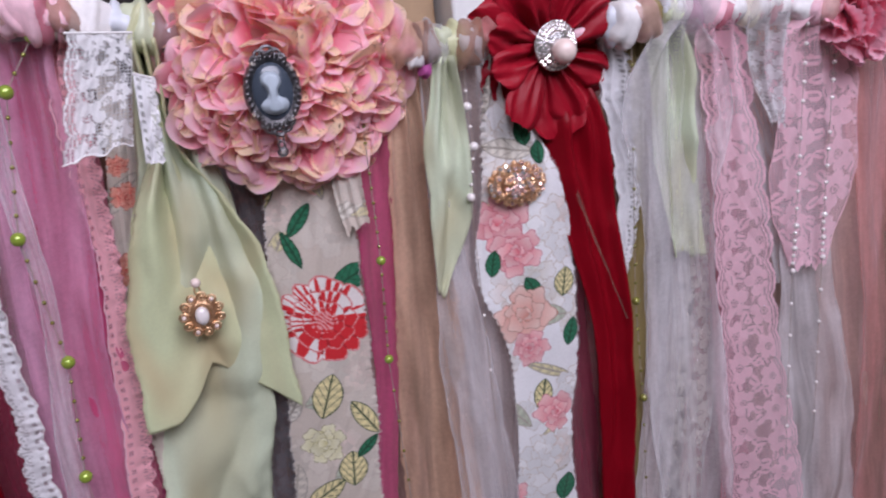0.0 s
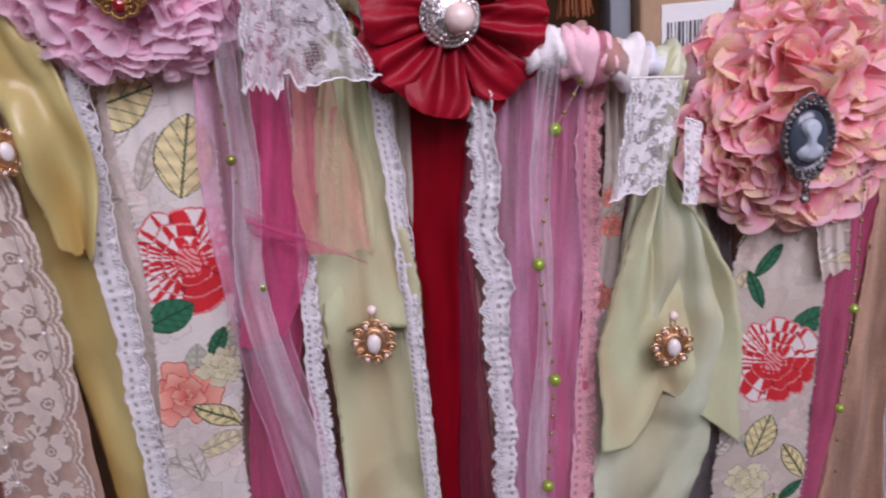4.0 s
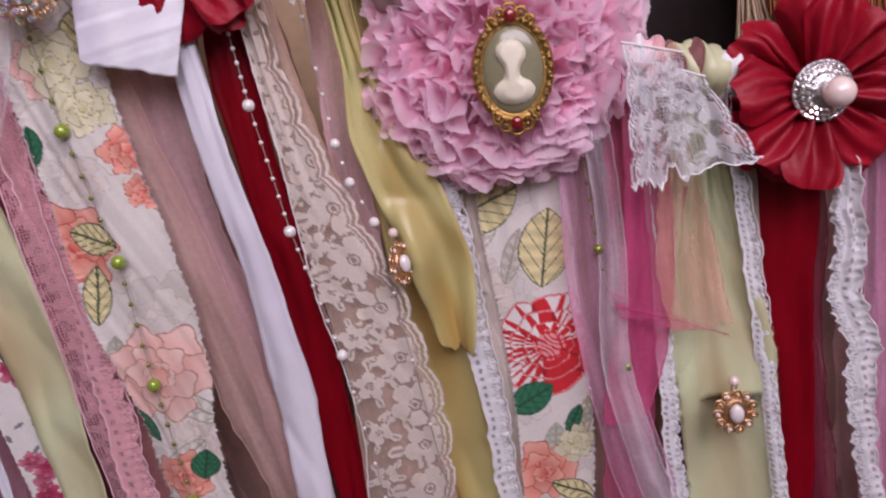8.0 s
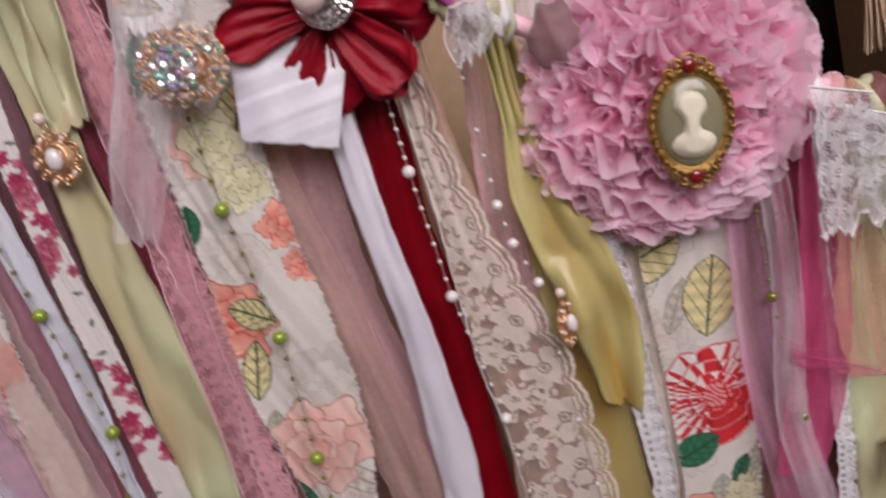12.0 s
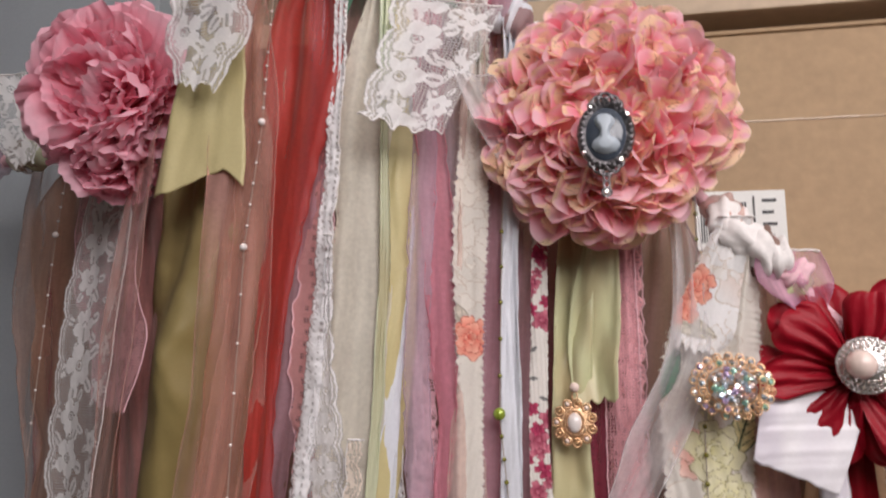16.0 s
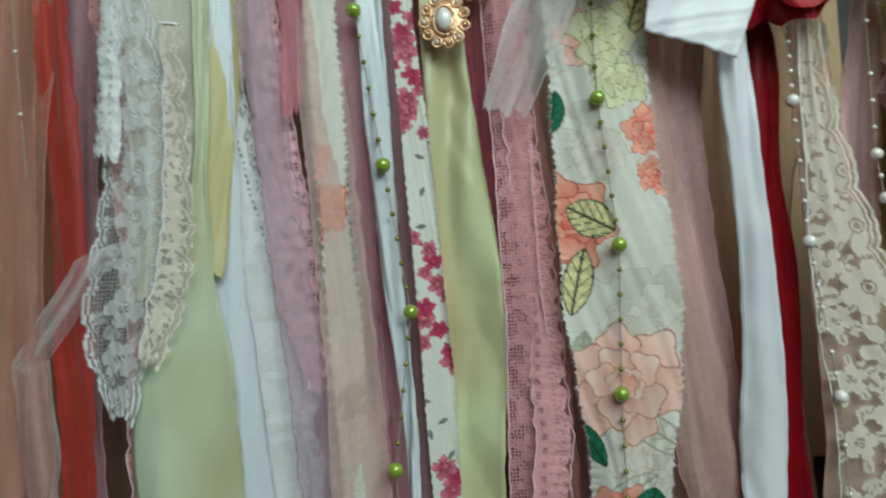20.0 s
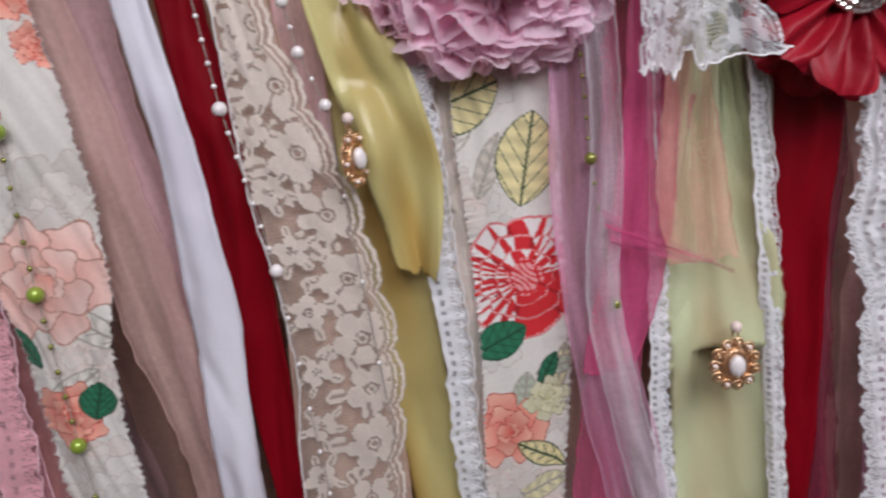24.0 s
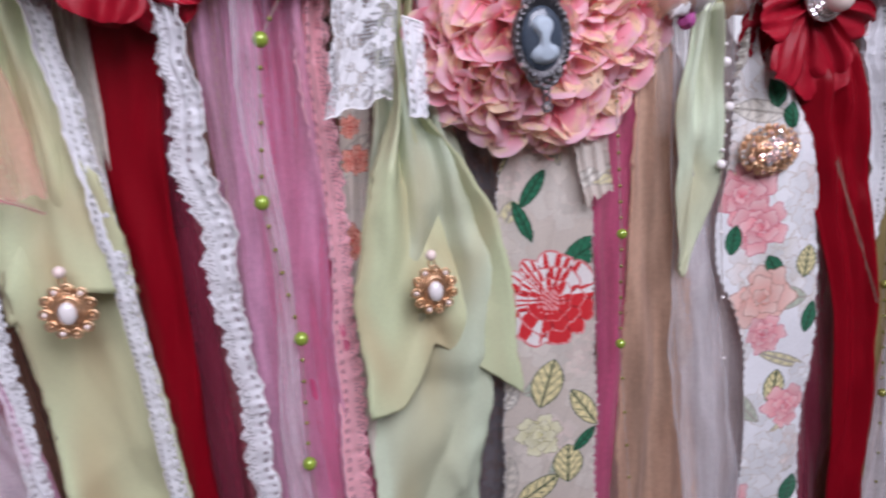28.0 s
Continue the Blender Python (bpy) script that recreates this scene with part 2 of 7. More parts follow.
def petal_cloth(name, dark, light, spot=None, through=0.3):
    """Silk petals: tone differs from petal to petal; dark roots and pale rims paint in depth shade; some carry dye
    blotches.
    """
    m, nt, b = start(name, 0.62)
    info = nt.nodes.new("ShaderNodeObjectInfo")
    uv = node(nt, "ShaderNodeTexCoord")
    sep = nt.nodes.new("ShaderNodeSeparateXYZ")
    nt.links.new(uv.outputs["UV"], sep.inputs[0])
    # root-to-rim gradient puts the shade deep between petals into the colour
    a = nt.nodes.new("ShaderNodeMath")
    a.operation = "MULTIPLY_ADD"
    a.inputs[1].default_value = 0.85
    pw = nt.nodes.new("ShaderNodeMath")
    pw.operation = "POWER"
    pw.inputs[1].default_value = 2.6
    nt.links.new(sep.outputs[1], pw.inputs[0])
    nt.links.new(pw.outputs[0], a.inputs[0])
    r = nt.nodes.new("ShaderNodeMath")
    r.operation = "MULTIPLY"
    r.inputs[1].default_value = 0.55
    nt.links.new(info.outputs["Random"], r.inputs[0])
    nt.links.new(r.outputs[0], a.inputs[2])
    mixc = nt.nodes.new("ShaderNodeMix")
    mixc.data_type = "RGBA"
    mixc.inputs[6].default_value, mixc.inputs[7].default_value = (*dark, 1), (*light, 1)
    nt.links.new(a.outputs[0], mixc.inputs[0])
    col = mixc.outputs[2]
    if spot:
        off = nt.nodes.new("ShaderNodeVectorMath")
        off.operation = "MULTIPLY_ADD"
        off.inputs[1].default_value = (1.0, 1.0, 1.0)
        sc = nt.nodes.new("ShaderNodeVectorMath")
        sc.operation = "SCALE"
        sc.inputs[0].default_value = (17.0, 9.0, 31.0)
        nt.links.new(info.outputs["Random"], sc.inputs["Scale"])
        nt.links.new(uv.outputs["UV"], off.inputs[0])
        nt.links.new(sc.outputs[0], off.inputs[2])
        n = node(nt, "ShaderNodeTexNoise", Scale=1.6, Detail=2.0)
        nt.links.new(off.outputs[0], n.inputs["Vector"])
        st = nt.nodes.new("ShaderNodeMapRange")
        st.inputs["From Min"].default_value, st.inputs["From Max"].default_value = 0.47, 0.60
        nt.links.new(n.outputs["Fac"], st.inputs["Value"])
        m2 = nt.nodes.new("ShaderNodeMix")
        m2.data_type = "RGBA"
        m2.inputs[7].default_value = (*spot, 1)
        nt.links.new(st.outputs[0], m2.inputs[0])
        nt.links.new(col, m2.inputs[6])
        col = m2.outputs[2]
        # thin drawn veins of the print
        w = node(nt, "ShaderNodeTexNoise", Scale=4.0, Detail=1.0)
        nt.links.new(off.outputs[0], w.inputs["Vector"])
        d = nt.nodes.new("ShaderNodeMath")
        d.operation = "SUBTRACT"
        d.inputs[1].default_value = 0.5
        nt.links.new(w.outputs["Fac"], d.inputs[0])
        ab = nt.nodes.new("ShaderNodeMath")
        ab.operation = "ABSOLUTE"
        nt.links.new(d.outputs[0], ab.inputs[0])
        lt = nt.nodes.new("ShaderNodeMath")
        lt.operation = "LESS_THAN"
        lt.inputs[1].default_value = 0.006
        nt.links.new(ab.outputs[0], lt.inputs[0])
        mu = nt.nodes.new("ShaderNodeMath")
        mu.operation = "MULTIPLY"
        nt.links.new(lt.outputs[0], mu.inputs[0])
        nt.links.new(st.outputs[0], mu.inputs[1])
        m3 = nt.nodes.new("ShaderNodeMix")
        m3.data_type = "RGBA"
        m3.inputs[7].default_value = (0.16, 0.07, 0.02, 1)
        nt.links.new(mu.outputs[0], m3.inputs[0])
        nt.links.new(col, m3.inputs[6])
        col = m3.outputs[2]
    nt.links.new(col, b.inputs["Base Color"])
    b.inputs["Specular IOR Level"].default_value = 0.25
    n = node(nt, "ShaderNodeTexNoise", Scale=7.0, Detail=3.0)
    nt.links.new(uv.outputs["UV"], n.inputs["Vector"])
    bp = node(nt, "ShaderNodeBump", Strength=0.25, Distance=0.002)
    nt.links.new(n.outputs["Fac"], bp.inputs["Height"])
    nt.links.new(bp.outputs[0], b.inputs["Normal"])
    glow_through(nt, b, col, through)


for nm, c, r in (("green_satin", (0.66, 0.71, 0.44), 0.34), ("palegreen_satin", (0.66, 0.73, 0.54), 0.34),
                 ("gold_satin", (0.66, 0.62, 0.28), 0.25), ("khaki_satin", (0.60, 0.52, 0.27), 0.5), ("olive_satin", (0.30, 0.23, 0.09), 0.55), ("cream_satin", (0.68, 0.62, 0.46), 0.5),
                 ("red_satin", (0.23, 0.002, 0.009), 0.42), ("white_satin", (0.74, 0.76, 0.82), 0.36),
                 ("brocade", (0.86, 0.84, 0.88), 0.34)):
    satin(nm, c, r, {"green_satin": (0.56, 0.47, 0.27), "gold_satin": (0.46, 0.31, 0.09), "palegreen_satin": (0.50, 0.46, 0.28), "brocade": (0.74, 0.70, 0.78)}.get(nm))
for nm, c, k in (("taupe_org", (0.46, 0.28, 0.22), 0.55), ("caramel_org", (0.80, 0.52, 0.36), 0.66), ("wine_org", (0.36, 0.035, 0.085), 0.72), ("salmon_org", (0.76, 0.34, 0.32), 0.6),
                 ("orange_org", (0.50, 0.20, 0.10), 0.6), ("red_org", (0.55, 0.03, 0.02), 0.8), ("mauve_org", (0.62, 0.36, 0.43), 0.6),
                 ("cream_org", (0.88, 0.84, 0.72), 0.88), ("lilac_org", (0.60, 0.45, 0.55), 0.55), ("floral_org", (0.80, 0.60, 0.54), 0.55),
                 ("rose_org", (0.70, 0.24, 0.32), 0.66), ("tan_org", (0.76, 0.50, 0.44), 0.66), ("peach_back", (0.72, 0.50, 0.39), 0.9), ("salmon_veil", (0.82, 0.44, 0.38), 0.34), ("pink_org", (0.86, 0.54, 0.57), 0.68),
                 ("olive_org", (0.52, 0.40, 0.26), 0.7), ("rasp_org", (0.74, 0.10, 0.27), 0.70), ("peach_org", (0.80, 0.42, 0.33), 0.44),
                 # back-layer brown, wine and mauve are darkened to stand in for gap shade
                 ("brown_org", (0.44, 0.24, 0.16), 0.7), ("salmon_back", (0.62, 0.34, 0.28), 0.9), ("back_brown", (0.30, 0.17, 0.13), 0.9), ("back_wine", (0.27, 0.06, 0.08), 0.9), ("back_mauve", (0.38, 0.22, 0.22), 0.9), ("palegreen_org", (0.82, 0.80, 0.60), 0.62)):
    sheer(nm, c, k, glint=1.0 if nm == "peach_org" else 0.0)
for nm, c, k in (("tulle_white", (0.92, 0.90, 0.93), 0.36), ("lilac_tulle", (0.88, 0.48, 0.68), 0.46), ("grey_tulle", (0.93, 0.88, 0.90), 0.54), ("rasp_tulle", (0.70, 0.07, 0.24), 0.36)):
    sheer(nm, c, k, net=0.04)
for nm, c, k in (("cream_lace", (0.90, 0.83, 0.77), 0.16), ("white_lace", (0.90, 0.89, 0.91), 0.22), ("thick_lace", (0.93, 0.92, 0.93), 0.30), ("bold_lace", (0.86, 0.75, 0.65), 0.13), ("pink_lace", (0.90, 0.44, 0.49), 0.4), ("blush_lace", (0.97, 0.60, 0.69), 0.5),
                 ("salmon_lace", (0.72, 0.33, 0.33), 0.45), ("dark_lace", (0.16, 0.14, 0.15), 0.5)):
    laced(nm, c, k)
for nm in ("floral", "floral2", "floral3", "ditsy"):
    printed(nm)
petal_cloth("petal_coral", (0.98, 0.25, 0.35), (1.0, 0.66, 0.74), (1.0, 0.78, 0.55), 0.45)
petal_cloth("petal_pink", (1.0, 0.54, 0.70), (1.0, 0.81, 0.90), None, 0.6)
petal_cloth("petal_rose", (0.97, 0.30, 0.42), (1.0, 0.60, 0.70), None, 0.45)
petal_cloth("petal_red", (0.24, 0.003, 0.012), (0.33, 0.005, 0.018), through=0.06)
red_b = MATS["petal_red"].node_tree.nodes["Principled BSDF"].inputs
red_b["Roughness"].default_value, red_b["Sheen Weight"].default_value, red_b["Specular IOR Level"].default_value = 0.46, 0.0, 0.26
plain("pearl", (0.80, 0.74, 0.72), 0.16, 0.0, 0.05, coat=1.0)
plain("pearl_pink", (0.82, 0.66, 0.60), 0.18, 0.0, 0.05, coat=0.6)
plain("green_bead", (0.30, 0.40, 0.05), 0.2, 0.25, 0.08, coat=0.7)
plain("olive_bead", (0.25, 0.24, 0.05), 0.22, 0.4, 0.08, coat=0.5)
plain("gold", (0.86, 0.58, 0.36), 0.34, 1.0, 0.25, 90.0, 900.0, bump=0.5)
plain("old_gold", (0.42, 0.25, 0.08), 0.36, 1.0, 0.35, 120.0, 900.0, bump=0.5)
plain("silver", (0.62, 0.60, 0.60), 0.24, 1.0, 0.25, 120.0, 900.0, bump=0.4)
plain("dark_silver", (0.20, 0.19, 0.20), 0.32, 1.0, 0.4, 120.0, 900.0, bump=0.6)
plain("crystal", (0.92, 0.88, 0.86), 0.12, 0.8, 0.1, coat=1.0)
plain("crystal_blue", (0.62, 0.74, 0.86), 0.16, 0.7, 0.1, coat=1.0)
plain("crystal_rose", (0.92, 0.66, 0.62), 0.16, 0.7, 0.1, coat=1.0)
plain("crystal_green", (0.45, 0.80, 0.68), 0.16, 0.7, 0.1, coat=1.0)
plain("crystal_lilac", (0.72, 0.58, 0.88), 0.16, 0.7, 0.1, coat=1.0)
plain("garnet", (0.22, 0.01, 0.01), 0.08, 0.2, 0.1, coat=1.0)
plain("olive_stone", (0.24, 0.22, 0.13), 0.22, 0.0, 0.1, coat=0.5)
plain("slate_stone", (0.055, 0.07, 0.095), 0.22, 0.0, 0.1, coat=0.5)
plain("ivory", (0.76, 0.70, 0.54), 0.4, 0.0, 0.08)
plain("pale_blue_stone", (0.42, 0.48, 0.54), 0.4, 0.0, 0.1)
plain("thread", (0.36, 0.30, 0.26), 0.6)
plain("white_cloth", (0.78, 0.75, 0.74), 0.8, 0, 0.1, bump=0.3)
plain("pink_cloth", (0.80, 0.50, 0.56), 0.8, 0, 0.15, bump=0.3)
plain("grey_cloth", (0.22, 0.20, 0.21), 0.8, 0, 0.15, bump=0.3)
plain("cardboard", (0.40, 0.27, 0.16), 0.75, 0, 0.12, 12.0, 160.0, bump=0.15)
plain("packing_tape", (0.44, 0.30, 0.18), 0.2, 0, 0.08, spec=0.6)
plain("label_paper", (0.78, 0.78, 0.76), 0.7, 0, 0.04)
plain("ink", (0.06, 0.06, 0.065), 0.6, 0, 0.1)
plain("dark_wood", (0.030, 0.017, 0.015), 0.45, 0, 0.35, 8.0, 90.0)
plain("shelf_wood", (0.50, 0.38, 0.27), 0.55, 0, 0.15, 10.0, 120.0)
plain("cabinet_white", (0.27, 0.295, 0.32), 0.5, 0, 0.06)
plain("wall_paint", (0.60, 0.60, 0.56), 0.9, 0, 0.06, 4.0, 200.0, bump=0.1)
plain("floor_wood", (0.12, 0.075, 0.05), 0.5, 0, 0.3, 6.0, 60.0)
plain("ceiling_paint", (0.75, 0.75, 0.73), 0.9, 0, 0.05)
plain("frame_paint", (0.78, 0.78, 0.78), 0.4, 0, 0.05)
plain("leaf_green", (0.05, 0.27, 0.10), 0.5, 0, 0.15)
plain("teal_paint", (0.10, 0.22, 0.15), 0.6, 0, 0.15)
plain("magenta_cloth", (0.42, 0.08, 0.28), 0.7, 0, 0.15, bump=0.3)
plain("cream_yarn", (0.58, 0.42, 0.28), 0.8, 0, 0.2, bump=0.5)
plain("orange_yarn", (0.42, 0.14, 0.05), 0.8, 0, 0.2, bump=0.5)
plain("green_yarn", (0.20, 0.22, 0.10), 0.8, 0, 0.2, bump=0.5)
m_glass, nt_glass, b_glass = start("glass", 0.02)
b_glass.inputs["Transmission Weight"].default_value = 1.0
see_through(nt_glass, b_glass, 0.12)


# ---- mesh helpers ----
def finish(me, material, smooth=True):
    me.materials.append(MATS[material] if isinstance(material, str) else material)
    if smooth:
        me.shade_smooth()
    return me


def mesh_of(name, bm, material, smooth=True):
    me = bpy.data.meshes.new(name)
    bm.to_mesh(me)
    bm.free()
    return finish(me, material, smooth)


def part(name, bm, material, parent, label="", smooth=True):
    me = bm if isinstance(bm, bpy.types.Mesh) else mesh_of(name, bm, material, smooth)
    ob = new(name, me)
    ob.parent = parent
    if label:
        tagged(ob, label)
    return ob


def thing(name, label, category, at=(0, 0, 0), group="", kind=""):
    ob = new(name)
    ob.empty_display_size = 0.01
    ob.location = at
    return tagged(ob, label, category, group, kind)


def box(x0, x1, y0, y1, z0, z1, bevel=0.0, bm=None):
    bm = bm or bmesh.new()
    got = bmesh.ops.create_cube(bm, size=1)["verts"]
    for v in got:
        v.co = Vector((x0 + (v.co.x + 0.5) * (x1 - x0), y0 + (v.co.y + 0.5) * (y1 - y0), z0 + (v.co.z + 0.5) * (z1 - z0)))
    if bevel:
        edges = list({e for v in got for e in v.link_edges})
        bmesh.ops.bevel(bm, geom=edges, offset=bevel, segments=2, affect="EDGES", profile=0.5)
    return bm


def ball(r, sx=1, sy=1, sz=1, at=(0, 0, 0), seg=12, rings=8, bm=None):
    bm = bm or bmesh.new()
    for v in bmesh.ops.create_uvsphere(bm, u_segments=seg, v_segments=rings, radius=r)["verts"]:
        v.co = Vector((v.co.x * sx + at[0], v.co.y * sy + at[1], v.co.z * sz + at[2]))
    return bm


def grid_mesh(name, P, UV=None, col=None, material=None, closed=False):
    """A mesh from an (rows, columns, 3) array of points."""
    n, k = P.shape[:2]
    idx = np.arange(n * k).reshape(n, k)
    if closed:
        idx = np.concatenate([idx, idx[:, :1]], 1)
    q = np.stack([idx[:-1, :-1], idx[1:, :-1], idx[1:, 1:], idx[:-1, 1:]], -1).reshape(-1, 4)
    me = bpy.data.meshes.new(name)
    me.vertices.add(n * k)
    me.vertices.foreach_set("co", P.reshape(-1).astype(np.float32))
    me.loops.add(q.size)
    me.loops.foreach_set("vertex_index", q.reshape(-1).astype(np.int32))
    me.polygons.add(len(q))
    me.polygons.foreach_set("loop_start", np.arange(0, q.size, 4, dtype=np.int32))
    me.update(calc_edges=True)
    if UV is not None:
        lay = me.uv_layers.new(name="UVMap")
        lay.data.foreach_set("uv", UV.reshape(-1, 2)[q.reshape(-1)].reshape(-1).astype(np.float32))
    if col is not None:
        at = me.color_attributes.new("col", "FLOAT_COLOR", "POINT")
        rgba = np.ones((n * k, 4), np.float32)
        rgba[:, :3] = col.reshape(-1, 3)
        at.data.foreach_set("color", rgba.reshape(-1))
    me.validate()
    if material:
        finish(me, material)
    return me


def tube(points, r, seg=6, taper=None):
    """Points of a tube along a line, as a grid."""
    p = np.array(points, float)
    d = np.gradient(p, axis=0)
    d /= np.linalg.norm(d, axis=1)[:, None] + 1e-9
    ref = np.where(np.abs(d[:, 1:2]) > 0.9, [[1.0, 0, 0]], [[0, 1.0, 0]])
    a = np.cross(d, ref)
    a /= np.linalg.norm(a, axis=1)[:, None] + 1e-9
    b = np.cross(d, a)
    th = np.linspace(0, 2 * np.pi, seg, endpoint=False)
    rr = (np.full(len(p), r) if taper is None else r * np.asarray(taper))[:, None, None]
    return p[:, None] + rr * (a[:, None] * np.cos(th)[None, :, None] + b[:, None] * np.sin(th)[None, :, None])


def tube_mesh(name, points, r, material, seg=6, taper=None):
    return grid_mesh(name, tube(points, r, seg, taper), material=material, closed=True)


def smooth_noise(x, seed, n=5):
    """A sum of sines that wanders smoothly between about -1 and 1."""
    g = random.Random(seed)
    return sum(np.sin(x * g.uniform(0.6, 2.2) * (1.5 ** i) + g.uniform(0, 6.3)) / (1.35 ** i) for i in range(n)) / 2.2


# ---- the line of the garland ----
CORD = [(-0.80, 1.56), (-0.66, 1.574), (-0.60, 1.582), (-0.53, 1.62), (-0.46, 1.638), (-0.39, 1.622), (-0.34, 1.565), (-0.288, 1.513),
        (-0.245, 1.468), (-0.214, 1.447), (-0.19, 1.430), (-0.133, 1.394), (-0.085, 1.372), (-0.03, 1.350), (0.004, 1.336), (0.029, 1.329),
        (0.102, 1.31), (0.168, 1.303), (0.235, 1.300), (0.288, 1.306), (0.361, 1.303), (0.41, 1.295), (0.62, 1.29)]


def cord_z(x):
    return np.interp(x, [c[0] for c in CORD], [c[1] for c in CORD])


def cord_y(x):
    return np.interp(x, [-0.8, -0.65, -0.6, -0.53, -0.45, -0.4, -0.36, -0.3, -0.23, -0.17, -0.14, -0.11, -0.07, 0.0, 0.06, 0.1, 0.14, 0.21, 0.27, 0.62], [0.03, 0.02, 0.0, -0.05, -0.055, -0.02, -0.004, -0.004, 0.004, 0.008, 0.016, 0.012, 0.016, 0.008, 0.02, 0.014, 0.009, 0.006, 0.0, 0.0])


LAYER = 0.006


# ---- printed and worked patterns ----
def lay(col, mask, c):
    col[mask] = c


def blossom(col, X, Z, cx, cz, r, inner, outer, line, seed=0, rings=((9, 0.74, 0.42), (8, 0.52, 0.36), (6, 0.3, 0.26), (5, 0.1, 0.2))):
    """Paints a many-petalled flower: rings of overlapping petals, each with a drawn outline."""
    g = random.Random(seed)
    near = (np.abs(X - cx) < 1.3 * r) & (np.abs(Z - cz) < 1.3 * r)
    if not near.any():
        return
    x, z, c = (X[near] - cx) / r, (Z[near] - cz) / r, col[near]
    for count, far, size in rings:
        turn = g.uniform(0, 6.3)
        for i in range(count):
            a = turn + i * 6.283 / count + g.uniform(-0.2, 0.2)
            s = size * g.uniform(0.85, 1.15)
            px, pz = far * math.cos(a), far * math.sin(a)
            u = (x - px) * math.cos(a) + (z - pz) * math.sin(a)
            w = -(x - px) * math.sin(a) + (z - pz) * math.cos(a)
            wob = 1 + 0.12 * np.sin(5 * np.arctan2(w, u) + g.uniform(0, 6))
            d = np.sqrt((u / s) ** 2 + (w / (s * 0.8)) ** 2) / wob
            t = np.clip((u / s + 1) / 2, 0, 1)[:, None]
            tone = np.array(inner) * (1 - t) + np.array(outer) * t
            c[d < 1.0] = (tone * g.uniform(0.86, 1.05))[d < 1.0]
            c[(d > 0.93) & (d < 1.0)] = line
    col[near] = c


def peony(col, X, Z, cx, cz, r, seed):
    """A large open peony: white lobes with red flames, a crowded heart and one side of solid crimson."""
    g = random.Random(seed)
    near = (np.abs(X - cx) < 1.15 * r) & (np.abs(Z - cz) < 1.15 * r)
    if not near.any():
        return
    x, z, c = (X[near] - cx) / r, (Z[near] - cz) / r, col[near]
    rho, phi = np.hypot(x, z), np.arctan2(z, x)
    a1, a2, a3 = g.uniform(0, 6.3), g.uniform(0, 6.3), g.uniform(0, 6.3)
    w = phi + 0.28 * np.sin(2 * phi + a1) + 0.05 * np.sin(6 * phi + a2)
    dark, bright, white, blush = np.array((0.42, 0.008, 0.014)), np.array((0.68, 0.018, 0.026)), np.array((0.88, 0.81, 0.78)), np.array((0.82, 0.34, 0.34))
    for lobes, size, more in ((9, 1.0, 0.0), (8, 0.72, 0.12), (6, 0.46, 0.2)):
        f = np.mod(lobes * w / 6.2832 + g.random(), 1)
        side = np.abs(f - 0.5) * 2  # 0 in the middle of a lobe, 1 between two
        which = np.floor(lobes * w / 6.2832 + a3)
        edge = size * (0.86 + 0.14 * np.sqrt(np.clip(1 - side ** 2, 0, 1)) + 0.03 * np.sin(11 * w + a2))
        inside = rho < edge
        q = np.clip(rho / edge, 0, 1)
        flame = np.abs(np.mod(lobes * 3 * w / 6.2832 + 0.25 * np.sin(5 * w + a1), 1) - 0.5) * 2 + 0.22 * np.sin(7 * w + a3)
        wedge = side > 0.72 + 0.30 * np.abs(q - 0.55) / 0.4
        red = wedge | (flame > -0.04 - more + 1.05 * (q - 0.22)) | (q < 0.36)
        solid = (np.cos(phi + 0.95) > 0.62 + 0.12 * np.sin(9 * w)) | (np.mod(which * 2.7 + a3, 5) < 0.7)
        red = red | (solid & (q < 0.95))
        tone = np.where(red[:, None], bright, white)
        tone = np.where((red & (side > 0.9))[:, None], dark, tone)
        tone = np.where((q > 0.955)[:, None], np.where(red[:, None], blush, np.array((0.70, 0.20, 0.20))), tone)
        c[inside] = tone[inside]
    heart = (rho < 0.30) & (np.sin(31 * x + 5 * np.sin(9 * z)) * np.sin(29 * z + 4 * np.sin(11 * x)) > 0.15)
    c[heart] = blush
    col[near] = c


BROAD = ((6, 0.58, 0.50), (5, 0.30, 0.40), (4, 0.08, 0.22))


def leaf(col, X, Z, cx, cz, length, width, angle, colour, line):
    ca, sa = math.cos(radians(angle)), math.sin(radians(angle))
    near = (np.abs(X - cx) < 1.1 * length) & (np.abs(Z - cz) < 1.1 * length)
    if not near.any():
        return
    whole, col, X, Z = col, col[near], X[near], Z[near]
    u, w = (X - cx) * ca + (Z - cz) * sa, -(X - cx) * sa + (Z - cz) * ca
    h = width * np.clip(1 - (u / length) ** 2, 0, 1) ** 0.8
    m = (np.abs(u) < length) & (np.abs(w) < h)
    tone = 0.85 + 0.25 * np.sin(u / length * 9) ** 2
    col[m] = (np.array(colour)[None] * tone[..., None] * np.ones(col.shape))[m]
    vein = m & ((np.abs(w) < 0.0005) | (np.abs(np.mod(u * 1.0 - np.abs(w) * 1.3, length * 0.42) - length * 0.2) < 0.0003))
    col[vein] = line
    rim = m & (np.abs(w) > h - 0.0006)
    col[rim] = line
    whole[near] = col


RED, CORAL, PINKS = ((0.64, 0.015, 0.02), (0.87, 0.80, 0.77)), ((0.74, 0.07, 0.045), (0.94, 0.50, 0.38)), ((0.80, 0.12, 0.17), (0.93, 0.62, 0.62))
PALE = ((0.84, 0.33, 0.26), (0.92, 0.68, 0.60))
